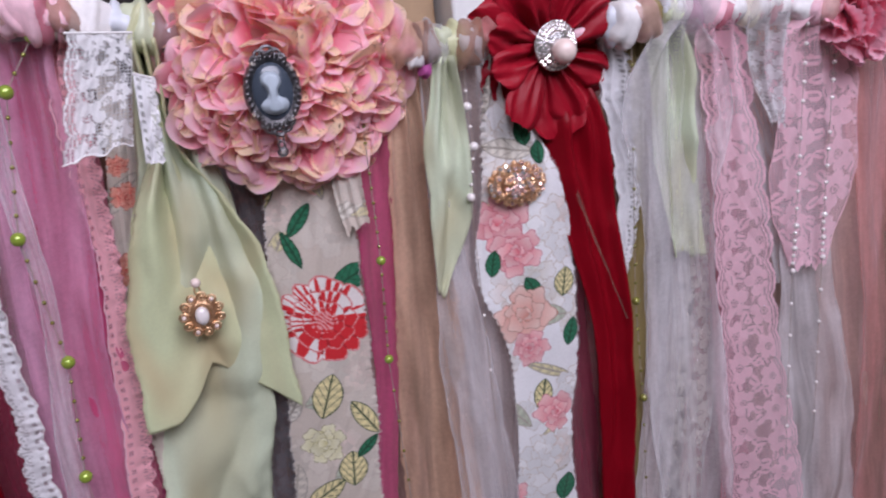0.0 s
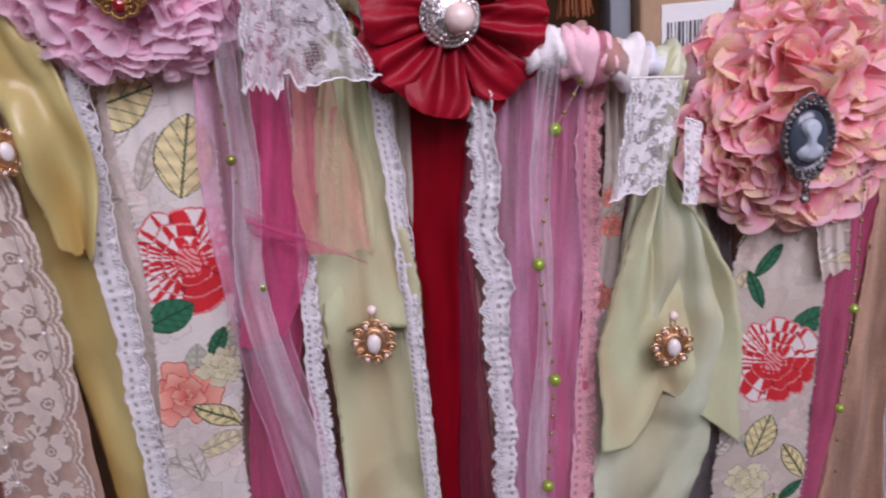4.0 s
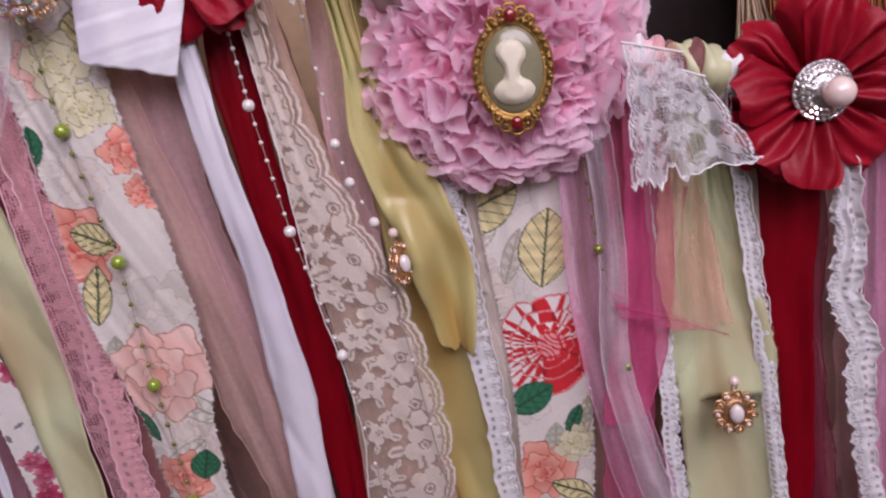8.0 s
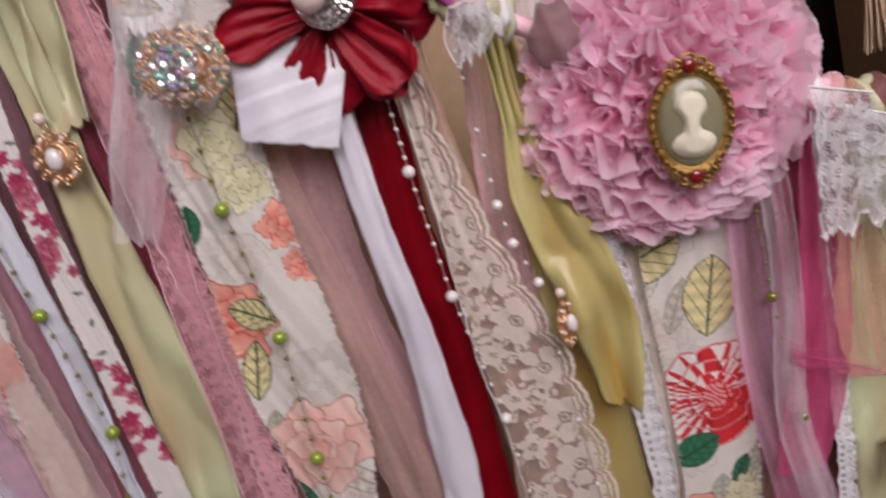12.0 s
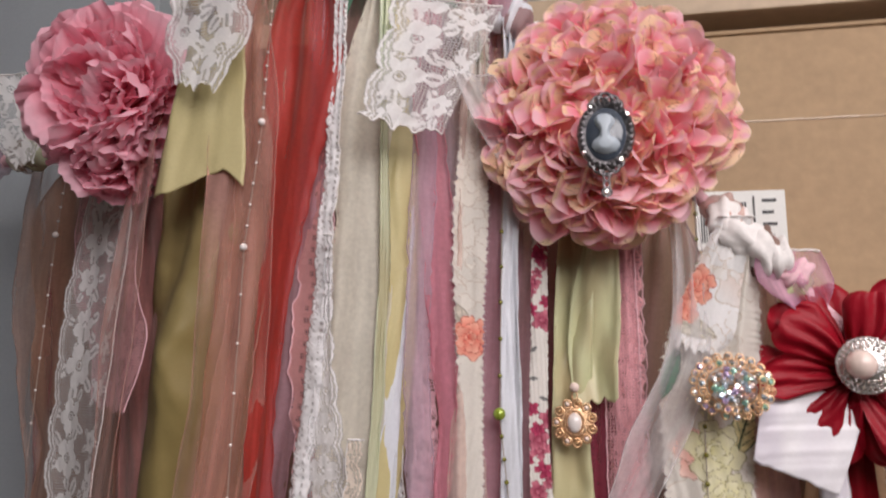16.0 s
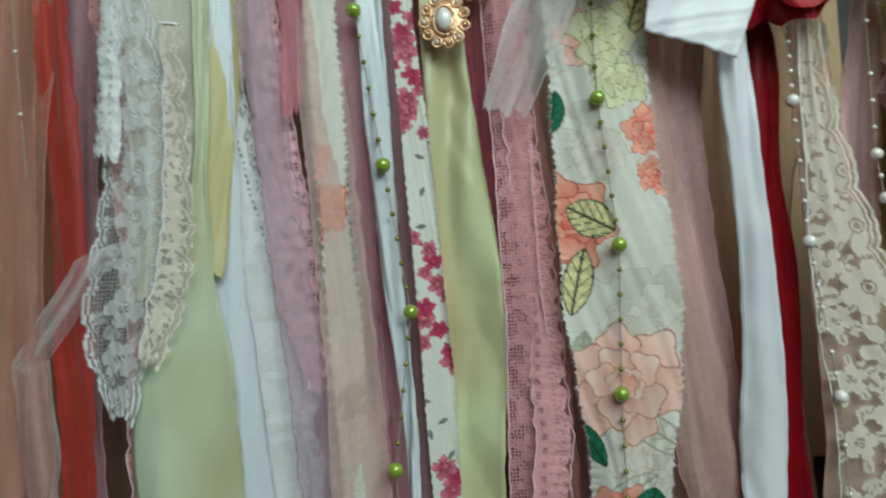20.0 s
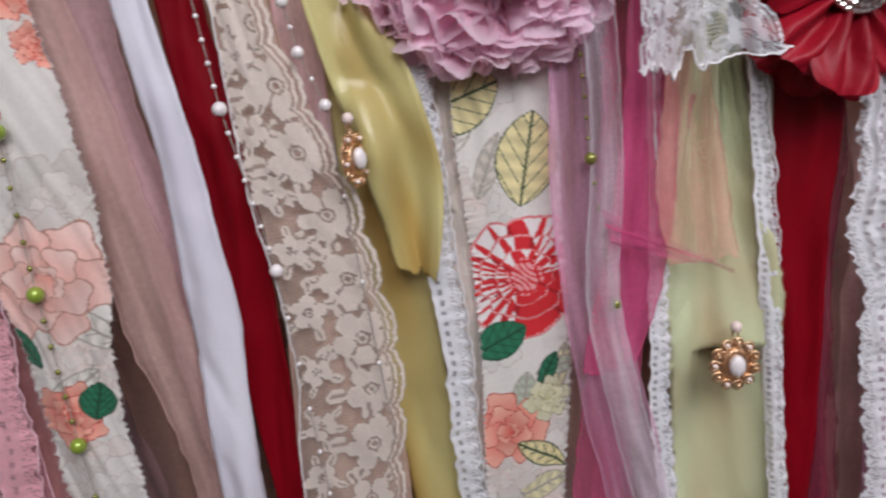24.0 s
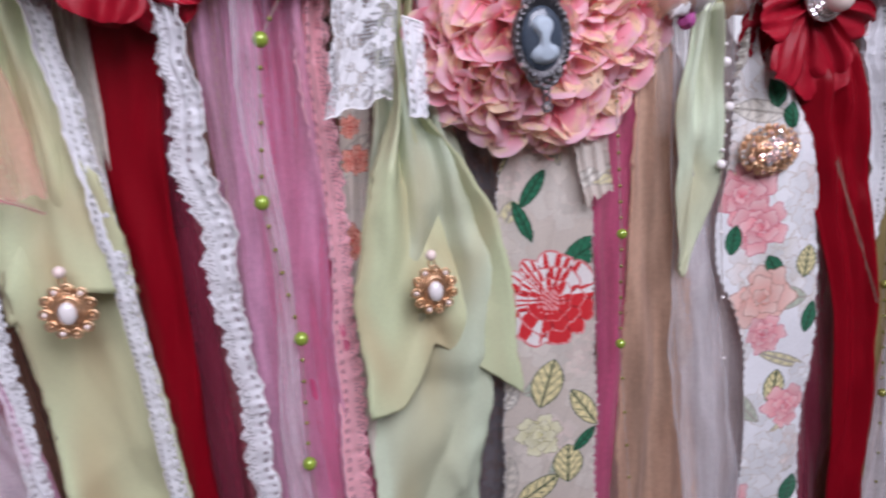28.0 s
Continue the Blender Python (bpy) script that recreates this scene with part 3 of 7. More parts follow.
DRAWN, YELLOW, GREEN, PALE_GREY = (0.20, 0.12, 0.07), (0.78, 0.69, 0.36), (0.02, 0.17, 0.08), (0.56, 0.49, 0.42)


def print_pattern(kind, X, Z, V, U, seed, motifs):
    g = random.Random(seed)
    col = np.empty((*X.shape, 3))
    col[:] = {"floral": (0.77, 0.73, 0.67), "floral2": (0.63, 0.55, 0.47), "floral3": (0.88, 0.87, 0.88), "ditsy": (0.78, 0.75, 0.71)}[kind]
    x0, x1, z0, z1 = X.min(), X.max(), Z.min(), Z.max()
    if kind == "ditsy":
        for i in range(int((z1 - z0) / 0.0042)):
            cz, cx = z0 + i * 0.0042, np.interp(z0 + i * 0.0042, Z[::-1, Z.shape[1] // 2], X[::-1, X.shape[1] // 2]) + g.uniform(-0.006, 0.006)
            if (i // 4) % 5 < 3:
                blossom(col, X, Z, cx, cz, g.uniform(0.0024, 0.0046), (0.30, 0.01, 0.06), g.choice([(0.62, 0.06, 0.16), (0.74, 0.24, 0.32)]), (0.16, 0.01, 0.04), g.random(), ((5, 0.6, 0.5), (1, 0.0, 0.3)))
            elif g.random() < 0.5:
                leaf(col, X, Z, cx, cz, 0.002, 0.0008, g.uniform(0, 180), (0.30, 0.30, 0.28), (0.2, 0.2, 0.2))
        return col
    # a pale ground: beige washes, yellow leaves and thin brown drawing
    for i in range(int((z1 - z0) * (x1 - x0) / 0.00036) + 3):
        cx, cz = g.uniform(x0, x1), g.uniform(z0, z1)
        pick = g.random()
        if pick < 0.35:
            leaf(col, X, Z, cx, cz, g.uniform(0.008, 0.015), g.uniform(0.003, 0.006), g.uniform(0, 180), g.choice([(0.64, 0.58, 0.50), (0.72, 0.66, 0.40), (0.50, 0.54, 0.42), (0.74, 0.70, 0.62)]), (0.40, 0.36, 0.30))
        else:
            white = {"floral": (0.78, 0.74, 0.68), "floral3": (0.87, 0.86, 0.86)}.get(kind, (0.67, 0.60, 0.52))
            blossom(col, X, Z, cx, cz, g.uniform(0.009, 0.016), *g.choice([(white, white), ((0.72, 0.66, 0.58), white), ((0.80, 0.64, 0.57), white)]), (0.60, 0.52, 0.45), g.random(), ((6, 0.60, 0.48), (4, 0.24, 0.36), (2, 0.06, 0.16)))
    if not motifs and kind != "floral2":
        z = z1 - 0.02
        while z > z0:
            cx = g.uniform(x0 + 0.006, x1 - 0.006)
            leaf(col, X, Z, cx + 0.010, z - 0.006, 0.009, 0.0042, g.uniform(20, 160), g.choice([GREEN, YELLOW]), DRAWN)
            pal = g.choice([CORAL, PINKS, PALE])
            blossom(col, X, Z, cx, z, g.uniform(0.009, 0.014), *pal, (0.45, 0.10, 0.08), g.random())
            z -= g.uniform(0.024, 0.04)
    for what, *a in motifs:
        if what == "peony":
            peony(col, X, Z, *a, int(a[0] * 9999))
        elif what == "coral":
            blossom(col, X, Z, *a, *CORAL, (0.50, 0.07, 0.05), int(a[0] * 9999), BROAD)
        elif what == "pale":
            blossom(col, X, Z, *a, *PALE, (0.50, 0.24, 0.18), int(a[0] * 9999), BROAD)
        elif what == "pink":
            blossom(col, X, Z, *a, *PINKS, (0.62, 0.15, 0.2), int(a[0] * 9999), BROAD)
        elif what == "lime":
            blossom(col, X, Z, *a, (0.66, 0.62, 0.28), (0.84, 0.81, 0.60), (0.34, 0.30, 0.14), int(a[0] * 9999), BROAD)
        elif what == "green":
            leaf(col, X, Z, *a, GREEN, (0.01, 0.07, 0.03))
        elif what == "yellow":
            leaf(col, X, Z, *a, YELLOW, (0.06, 0.09, 0.04))
    return col


def lace_pattern(U, V, W, edge, seed, bold=False):
    """Red: worked thread, green: net ground. Uneven flowers with open hearts, leaves between them, scalloped rims."""
    g = random.Random(seed)
    solid, ground = np.zeros(U.shape), np.ones(U.shape)
    L, wmean = V.max(), float(np.median(W))
    right, left = W / 2 - U, W / 2 + U
    narrow = wmean < 0.0135 and not bold
    ph = g.uniform(0, 6)
    if narrow:
        # crochet trims: close shells with slits that fan out to a scalloped rim
        r = wmean * 0.42
        period = wmean * 0.8
        cyc = np.mod(V / period + ph, 1) - 0.5
        side = right if edge != "L" else left
        fan = np.arctan2(cyc * period, side + 0.25 * wmean)
        rad = np.hypot(cyc * period, side + 0.25 * wmean)
        slit = (np.abs(np.mod(fan * 5.2 + 0.4 * smooth_noise(V[:, 0] * 300, seed + 3)[:, None], 1) - 0.5) < 0.16) & (rad > 0.35 * wmean) & (rad < 0.72 * wmean)
        solid = np.where(slit, 0.48, 0.96)
        solid[(np.abs(np.mod(V / (period * 0.5), 1) - 0.5) < 0.22) & (np.abs(side - 0.78 * wmean) < 0.07 * wmean)] = 0.35
    else:
        one = edge in ("L", "R")
        toward = {"R": 1, "L": -1}.get(edge, 0)
        r = min(0.0088, max(0.0040, wmean * (0.27 if one else (0.40 if wmean < 0.026 else 0.26))))
        if bold:
            r = min(0.0105, max(0.006, wmean * 0.30))
        period = r * (2.1 if bold else 2.3)
        rows = [(0.16 * toward, 1.0), (-0.30 * toward, 0.62)] if one else [((k + 0.5) / max(1, round(wmean / (2.2 * r))) - 0.5, 1.0) for k in range(max(1, round(wmean / (2.2 * r))))]
        for k, (base, size) in enumerate(rows):
            for i in range(int(L / period) + 2):
                cv = (i + 0.5 * (k % 2)) * period + g.uniform(-0.15, 0.15) * r
                rr = r * size * g.uniform(0.85, 1.1)
                sel = np.abs(V[:, 0] - cv) < 2.0 * rr
                if not sel.any():
                    continue
                v, w = V[sel] - cv, W[sel]
                du = U[sel] - (base * w + g.uniform(-0.15, 0.15) * rr)
                d = np.hypot(du, v)
                s = solid[sel]
                turn = g.uniform(0, 6.3)
                # broad leaves thrown out between the flowers
                for q in range(5):
                    a = turn + q * 1.2566 + g.uniform(-0.3, 0.3)
                    far, lw, ll = g.uniform(1.12, 1.36), g.uniform(0.24, 0.34), g.uniform(0.38, 0.54)
                    uu, ww = du * math.cos(a) + v * math.sin(a), -du * math.sin(a) + v * math.cos(a)
                    ww = ww + 0.25 * rr * ((uu / rr - far) ** 2)
                    leaf_in = ((uu - far * rr) / (ll * rr)) ** 2 + (ww / (lw * rr)) ** 2
                    s[leaf_in < 1] = 0.88 if bold else 0.56
                    s[(leaf_in < 0.40) & (np.abs(ww) < 0.06 * rr)] = 0.3
                # five or six full round petals that touch, with an open heart of net
                n = g.choice([5, 5, 6])
                s[d < 0.98 * rr] = np.minimum(s[d < 0.98 * rr], 0.10)
                for q in range(n):
                    a = turn + q * 6.283 / n + g.uniform(-0.12, 0.12)
                    pr = g.uniform(0.40, 0.50) * (5.0 / n)
                    uu, ww = du * math.cos(a) + v * math.sin(a), -du * math.sin(a) + v * math.cos(a)
                    inside = ((uu - 0.58 * rr) / (0.40 * rr)) ** 2 + (ww / (pr * rr * (0.6 + 0.45 * np.clip(uu / rr, 0, 1)))) ** 2
                    s[inside < 1] = 0.90 if bold else 0.66
                    s[(inside < 1) & (inside > 0.84)] = 0.98 if bold else 0.84
                s[(d < 0.24 * rr)] = 0.06
                s[(np.abs(d - 0.14 * rr) < 0.045 * rr)] = 0.9
                solid[sel] = s
    for flag, dist in (("R", right), ("L", left)):
        if edge in (flag, "B") or (narrow and not edge and flag == "R"):
            sw = np.abs(np.sin(np.pi * V / period + ph * np.pi))
            sc = (0.42 if narrow else 0.30) * r * (1 - sw ** 0.7) + 0.05 * r * (1 - np.abs(np.sin(4 * np.pi * V / period + ph)))
            dd = dist - sc
            if not narrow:
                solid[(dd > 0) & (dd < 0.46 * r)] = 0.0
                solid[(dd > 0.26 * r) & (dd < 0.37 * r)] = 0.93
                solid[(dd > 0.44 * r) & (dd < 0.50 * r)] = 0.8
            solid[(dd > 0.0) & (dd < 0.15 * r)] = 0.95
            solid[dd < 0] = 0
            ground[dd < 0] = 0
    return np.stack([solid, ground, np.zeros(U.shape)], -1)


# ---- cloth strips ----
KNOT_OF = {"rasp_org": "pink_cloth", "wine_org": "pink_cloth", "lilac_tulle": "white_cloth", "white_lace": "white_cloth", "cream_lace": "white_cloth", "thick_lace": "white_cloth", "bold_lace": "white_cloth", "pink_lace": "pink_cloth", "blush_lace": "pink_cloth", "salmon_lace": "pink_cloth", "dark_lace": "grey_cloth",
           "floral": "white_cloth", "floral2": "white_cloth", "floral3": "white_cloth", "ditsy": "white_cloth"}
TALLY = [0]
HEARTS = ((0.2287, 1.2961, 0.030), (-0.0292, 1.3495, 0.030), (-0.246, 1.4525, 0.030), (0.1133, 1.3005, 0.047), (-0.1417, 1.3879, 0.046), (-0.3411, 1.5582, 0.048), (-0.5758, 1.5787, 0.036))


def under_flower(x, z):
    return any(math.hypot(x - a, z - b) < r for a, b, r in HEARTS)


def knot_mesh(seed, material):
    g = random.Random(seed)
    bm = ball(0.0075, 0.9, 1.05, 1.25, seg=20, rings=14)
    ph, tilt = g.uniform(0, 6), g.uniform(-0.6, 0.6)
    for v in bm.verts:
        a = math.atan2(v.co.z, v.co.y)
        ridge = 0.0012 * math.sin(8 * (v.co.x / 0.0075) + 2.5 * tilt * math.sin(a) + ph) + 0.0007 * math.sin(3 * a + ph)
        v.co += v.co.normalized() * ridge
        v.co.z += tilt * v.co.x * 0.5
    return mesh_of("knot", bm, KNOT_OF.get(material, material))


def strip(name, material, pts, layer, label, end=0, edge="", seed=0, fray=0, motifs=(), notch=0.008, low=None, top=True, knot=True, flat=1.0, cut=(), bow=False, ruffle=0.4):
    """A strip of cloth that hangs from the cord. pts: x, z and width down its middle line. end 0: it hangs on below; 1: a cut hem; 2: a notched hem."""
    TALLY[0] += 1
    seed = seed or 1000 + TALLY[0] * 7
    g = random.Random(seed)
    p = [tuple(q) for q in pts]
    x0, z0, w0 = p[0]
    zc = float(cord_z(x0))
    if top and zc - z0 > 0.012:
        p.insert(0, (x0 + (p[0][0] - p[1][0]) * 0.2, zc - 0.004, min(0.010, w0)))
    zend = p[-1][1]
    if end == 0:
        zl = low or 0.84 + g.uniform(0, 0.07)
        p.append((p[-1][0] + (p[-1][0] - p[-2][0]) * 0.3, (zend + zl) / 2, p[-1][2] * 1.05))
        p.append((p[-1][0], zl, p[-1][2]))
    a = np.array(p)
    # smooth curve down the strip
    s = np.concatenate([[0], np.cumsum(np.hypot(np.diff(a[:, 0]), np.diff(a[:, 1])))])
    fine = name in ("lace_strip", "print_strip")
    step = 0.00046 if name == "print_strip" else (0.0007 if fine else 0.003)
    zfine = zend if end else zend - 0.015
    deep = 0.015 if end else max(0.015, zend - float(np.interp(x0, [-0.6, -0.45, -0.3, -0.1, 0.05, 0.2, 0.45], [1.36, 1.24, 1.17, 1.10, 1.07, 1.03, 0.96])))
    sfine = s[len(pts) - 1 + (len(p) - len(pts) - (2 if end == 0 else 0))] + (0 if end else deep)
    vs = np.arange(0, sfine, step)
    if end == 0:
        vs = np.concatenate([vs, np.arange(sfine, s[-1], 0.006)])
    vs = np.append(vs, s[-1] if end == 0 else sfine)

    def curve(c):
        t = np.gradient(c, s)
        i = np.clip(np.searchsorted(s, vs, side="right") - 1, 0, len(s) - 2)
        h = s[i + 1] - s[i]
        f = (vs - s[i]) / h
        return ((2 * f ** 3 - 3 * f ** 2 + 1) * c[i] + (f ** 3 - 2 * f ** 2 + f) * h * t[i] + (-2 * f ** 3 + 3 * f ** 2) * c[i + 1] + (f ** 3 - f ** 2) * h * t[i + 1])

    cx, cz, cw = curve(a[:, 0]), curve(a[:, 1]), np.maximum(curve(a[:, 2]), 0.003)
    nu = int(max(9, min(112, cw.max() / step))) if fine else int(max(13, min(31, cw.max() / 0.0016)))
    e = np.linspace(-0.5, 0.5, nu)
    V = np.repeat(vs[:, None], nu, 1)
    W = np.repeat(cw[:, None], nu, 1)
    U = e[None] * W
    rag = 0.0007 if (fray or "org" in material) else 0.0003
    jl = np.array([rag * smooth_noise(vs * 900, seed + 1)]).T
    jr = np.array([rag * smooth_noise(vs * 900, seed + 2)]).T
    wander = 0.04 * cw * smooth_noise(vs * 26, seed + 9)
    X = cx[:, None] + U + np.where(e < 0, jl * (-2 * e) ** 4, jr * (2 * e) ** 4) + wander[:, None] * 2 * e[None]
    Z = np.repeat(cz[:, None], nu, 1) + 0.0
    trim = name == "lace_strip" and float(np.median(cw)) < 0.0135
    if trim:
        X = X + (0.20 * ruffle * cw * smooth_noise(vs * 95, seed + 41))[:, None] + (0.30 * ruffle * cw * smooth_noise(vs * 420, seed + 42))[:, None] * e[None]
    # folds: a few soft, uneven pleats that gather at the knot and open downwards
    smooth_cloth = "satin" in material or material == "brocade"
    amp, lo, hi = {"satin_ribbon": (0.0074, 0.45, 1.6), "sheer_strip": (0.0044, 0.6, 2.2), "lace_strip": (0.0016, 0.3, 1.2), "print_strip": (0.0030, 0.4, 1.4)}[name]
    open_ = np.clip(W / 0.028, 0.3, 1.35)
    fold = np.zeros(X.shape)
    for i in range(4):
        f, a1 = g.uniform(lo, hi), g.uniform(0.35, 1.0)
        drift = g.uniform(0, 6.3) + 2.1 * smooth_noise(vs * g.uniform(5, 14), seed + 20 + i)[:, None]
        strength = (0.5 + 0.5 * smooth_noise(vs * g.uniform(8, 20), seed + 30 + i))[:, None]
        wave = np.sin(2 * np.pi * f * e[None] + drift)
        if name == "sheer_strip" and i > 1:
            wave = np.sign(wave) * (1 - np.sqrt(1 - np.abs(wave) * 0.98)) * 1.2
        fold += 0.5 * amp * a1 * strength * wave * open_
    broad = name == "satin_ribbon" and cw.max() > 0.03
    gather = np.exp(-vs / (0.062 if broad else 0.034))[:, None] * (1.9 if broad else 1.0)
    if not top:
        gather = gather * 0.25
    if bow:
        # two full lobes beside a deep pleat under the knot
        fold += 0.016 * np.exp(-((e[None] + 0.10) / 0.13) ** 2) * np.exp(-((vs - 0.035) / 0.040) ** 2)[:, None]
        fold += 0.007 * np.exp(-((e[None] - 0.26) / 0.10) ** 2) * np.exp(-((vs - 0.060) / 0.045) ** 2)[:, None]
    fold += 0.0042 * gather * np.sin(2 * np.pi * 2.6 * e[None] + g.uniform(0, 6)) + 0.0014 * gather * np.sin(2 * np.pi * 5.1 * e[None] + g.uniform(0, 6))
    tilt = g.uniform(-1.2, 1.2)
    crease = (0.00050 if smooth_cloth else 0.00035) * smooth_noise(vs[:, None] * 70 + 7 * e[None] * (tilt + 0.6 * smooth_noise(vs * 7, seed + 5)[:, None]), seed + 6)
    if smooth_cloth:
        # crisp oblique creases of taffeta
        for i in range(int(6 + 26 * (vs[-1] if end else sfine))):
            v0, slope, run, amp1 = g.uniform(0.0, sfine), g.uniform(-1.3, 1.3) * cw.max(), g.uniform(0.008, 0.028), g.choice([-1, 1]) * g.uniform(0.0010, 0.0034)
            off = V - v0 - slope * e[None] * 2
            reach = np.exp(-((e[None] - g.uniform(-0.4, 0.4)) / g.uniform(0.18, 0.5)) ** 2)
            crease = crease + amp1 * open_ * np.exp(-np.abs(off) / run) * reach
    curl = -0.0022 * (np.abs(e[None]) * 2) ** 5 * smooth_noise(vs * 13, seed + 8)[:, None]
    sway = 0.0022 * smooth_noise(vs * 8, seed + 7)[:, None] + (0.0030 * smooth_noise(vs[:, None] * 17 + 1.5 * e[None], seed + 51) * flat if smooth_cloth else 0.0)
    fold, crease = fold * flat, crease * flat
    Y = cord_y(X) + layer * LAYER + fold + crease + curl + sway
    if layer > -2:  # the tops lie behind the flowers that cover them
        for a_, b_, r_ in HEARTS:
            Y = Y + 0.014 * np.clip(1 - ((X - a_) ** 2 + (Z - b_) ** 2) / (1.15 * r_) ** 2, 0, 1)
    if trim:
        Y = Y + 0.0024 * ruffle * smooth_noise(vs * 260, seed + 43)[:, None] * (0.4 + e[None])
    if layer <= 0:
        Y = Y - 0.006 * np.exp(-vs / 0.02)[:, None]
    if end:
        k = np.clip(1 - (vs[-1] - vs) / max(0.03, 1.6 * notch), 0, 1)[:, None]
        hem = 0.0025 * smooth_noise(e * 9, seed + 11)[None] + (notch * (np.abs(e) * 2 - 0.5)[None] if end == 2 else 0.0035 * e[None] * g.choice([-1, 1]))
        if cut:
            hem = 0.0006 * smooth_noise(e * 9, seed + 11)[None] - np.interp(e, [q[0] for q in cut], [q[1] for q in cut])[None]
            k = np.clip(1 - (vs[-1] - vs) / 0.075, 0, 1)[:, None]
        Z = Z - k * hem
        if end == 2 and not cut:
            Z = Z - k * 0.010 * e[None]
        Y = Y - k ** 2 * 0.002
    UV = np.stack([U, V], -1)
    col = None
    if name == "print_strip":
        col = print_pattern(material, X, Z, V, U, seed, motifs)
    elif name == "lace_strip":
        col = lace_pattern(U, V, W, edge, seed, material in ("thick_lace", "bold_lace", "blush_lace"))
    elif material in ("floral", "floral2", "floral3", "ditsy"):
        col = np.full((*X.shape, 3), 0.7)
    me = grid_mesh(name, np.stack([X, Y, Z], -1), UV, col, material)
    ob = tagged(new(name, me), label, "lace" if name == "lace_strip" else ("ribbon" if name == "satin_ribbon" else "fabric strip"), "strips of the garland")
    if name == "satin_ribbon":
        so = ob.modifiers.new("thickness", "SOLIDIFY")
        so.thickness, so.offset = 0.0004, 1.0
    if top and knot and not under_flower(p[0][0], float(cord_z(p[0][0]))):
        k = part("knot", knot_mesh(seed, material), None, ob)
        kx = float(p[0][0])
        k.location = (kx, float(cord_y(kx)) - 0.003, float(cord_z(kx)))
        k.rotation_euler = (g.uniform(-0.3, 0.3), g.uniform(-0.5, 0.5), g.uniform(-0.3, 0.3))
        k.scale = [g.uniform(0.85, 1.2)] * 3
    if not top:
        part("seam", tube_mesh("seam", np.stack([X, Y, Z], -1)[0, ::2], 0.0005, KNOT_OF.get(material, material), 5), None, ob)
    if name != "print_strip":
        P = np.stack([X, Y, Z], -1)[::(4 if fine else 2)]
        for j, flag in ((0, "L"), (-1, "R")):
            if edge not in (flag, "B"):
                part("selvedge", tube_mesh("selvedge", P[:, j], 0.00032, material if name != "lace_strip" else KNOT_OF[material], 5), None, ob)
    if fray:
        P = np.stack([X, Y, Z], -1)
        vv, ff = [], []
        for side, j in ((-1, 0), (1, nu - 1)):
            for at in np.arange(0.012, min(sfine, vs[-1]), 0.00055):
                q = [np.interp(at, vs, P[:, j, c]) for c in range(3)]
                l, dz = g.uniform(0.0003, 0.0017), g.uniform(-0.0012, 0.0006)
                n = len(vv)
                vv += [(q[0] - side * 0.0002, q[1], q[2] - 0.00010), (q[0] - side * 0.0002, q[1], q[2] + 0.00010), (q[0] + side * l, q[1] - g.uniform(-0.0003, 0.0006), q[2] + dz)]
                ff.append((n, n + 1, n + 2))
        fm = bpy.data.meshes.new("frayed_edge")
        fm.from_pydata(vv, [], ff)
        tagged(part("frayed_edge", finish(fm, KNOT_OF.get(material, material)), None, ob, "loose threads along the cut edge"), kind="stuff")
    return ob


# ---- beads ----
def bead_mesh(r, material, seg=12):
    return mesh_of("bead", ball(r, seg=seg, rings=max(6, seg * 2 // 3)), material)


BEADS = {}


def bead_string(label, pts, big, small, r_big=0.0032, r_small=0.0011, between=4, lift=-0.004, small_step=0.0):
    """Beads on a thread: large beads at the given x, z, small ones spaced between them."""
    ob = thing("bead_string", label, "bead string", (0, 0, 0), "bead strings on the garland")
    x0, z0 = pts[0]
    line = [(x0, z0 + 0.5 * (cord_z(x0) - z0)), *pts]
    line = [(x0, float(cord_z(x0)))] + line if cord_z(x0) - z0 > 0.01 else list(pts)
    line.append((pts[-1][0] + 0.003, pts[-1][1] - 0.12))
    P = [(x, float(cord_y(x)) + lift, z) for x, z in line]
    tm = tube_mesh("thread", np.array([[np.interp(t, range(len(P)), [q[i] for q in P]) for i in range(3)] for t in np.linspace(0, len(P) - 1, 60)]), 0.00022, "thread", 4)
    part("thread", tm, None, ob)
    for key, (r, m) in (("b" + big + str(r_big), (r_big, big)), ("s" + small + str(r_small), (r_small, small))):
        if key not in BEADS:
            BEADS[key] = bead_mesh(r, m, 16 if key[0] == "b" else 8)
    bb, ss = BEADS["b" + big + str(r_big)], BEADS["s" + small + str(r_small)]
    for x, z in pts:
        part("bead", bb, None, ob).location = (x, float(cord_y(x)) + lift - 0.0006, z)
    for (xa, ya, za), (xb, yb, zb) in zip(P[:-1], P[1:]):
        n = between if abs(za - zb) > 0.02 else max(1, between // 2)
        for i in range(1, n + 1):
            f = i / (n + 1)
            part("seed_bead", ss, None, ob).location = (xa + f * (xb - xa), ya + f * (yb - ya) - 0.0003, za + f * (zb - za))
    return ob


# ---- flowers ----
def turned(at, ahead, face, spin=0.0):
    """The pose of a petal at a place, its length along ahead, its face towards face."""
    z = Vector(ahead).normalized()
    y = -(Vector(face) - Vector(face).dot(z) * z).normalized()
    x = y.cross(z)
    m = Matrix((x, y, z)).transposed().to_4x4()
    return Matrix.Translation(at) @ m @ pose(0, 0, 0, 0, 0, spin)


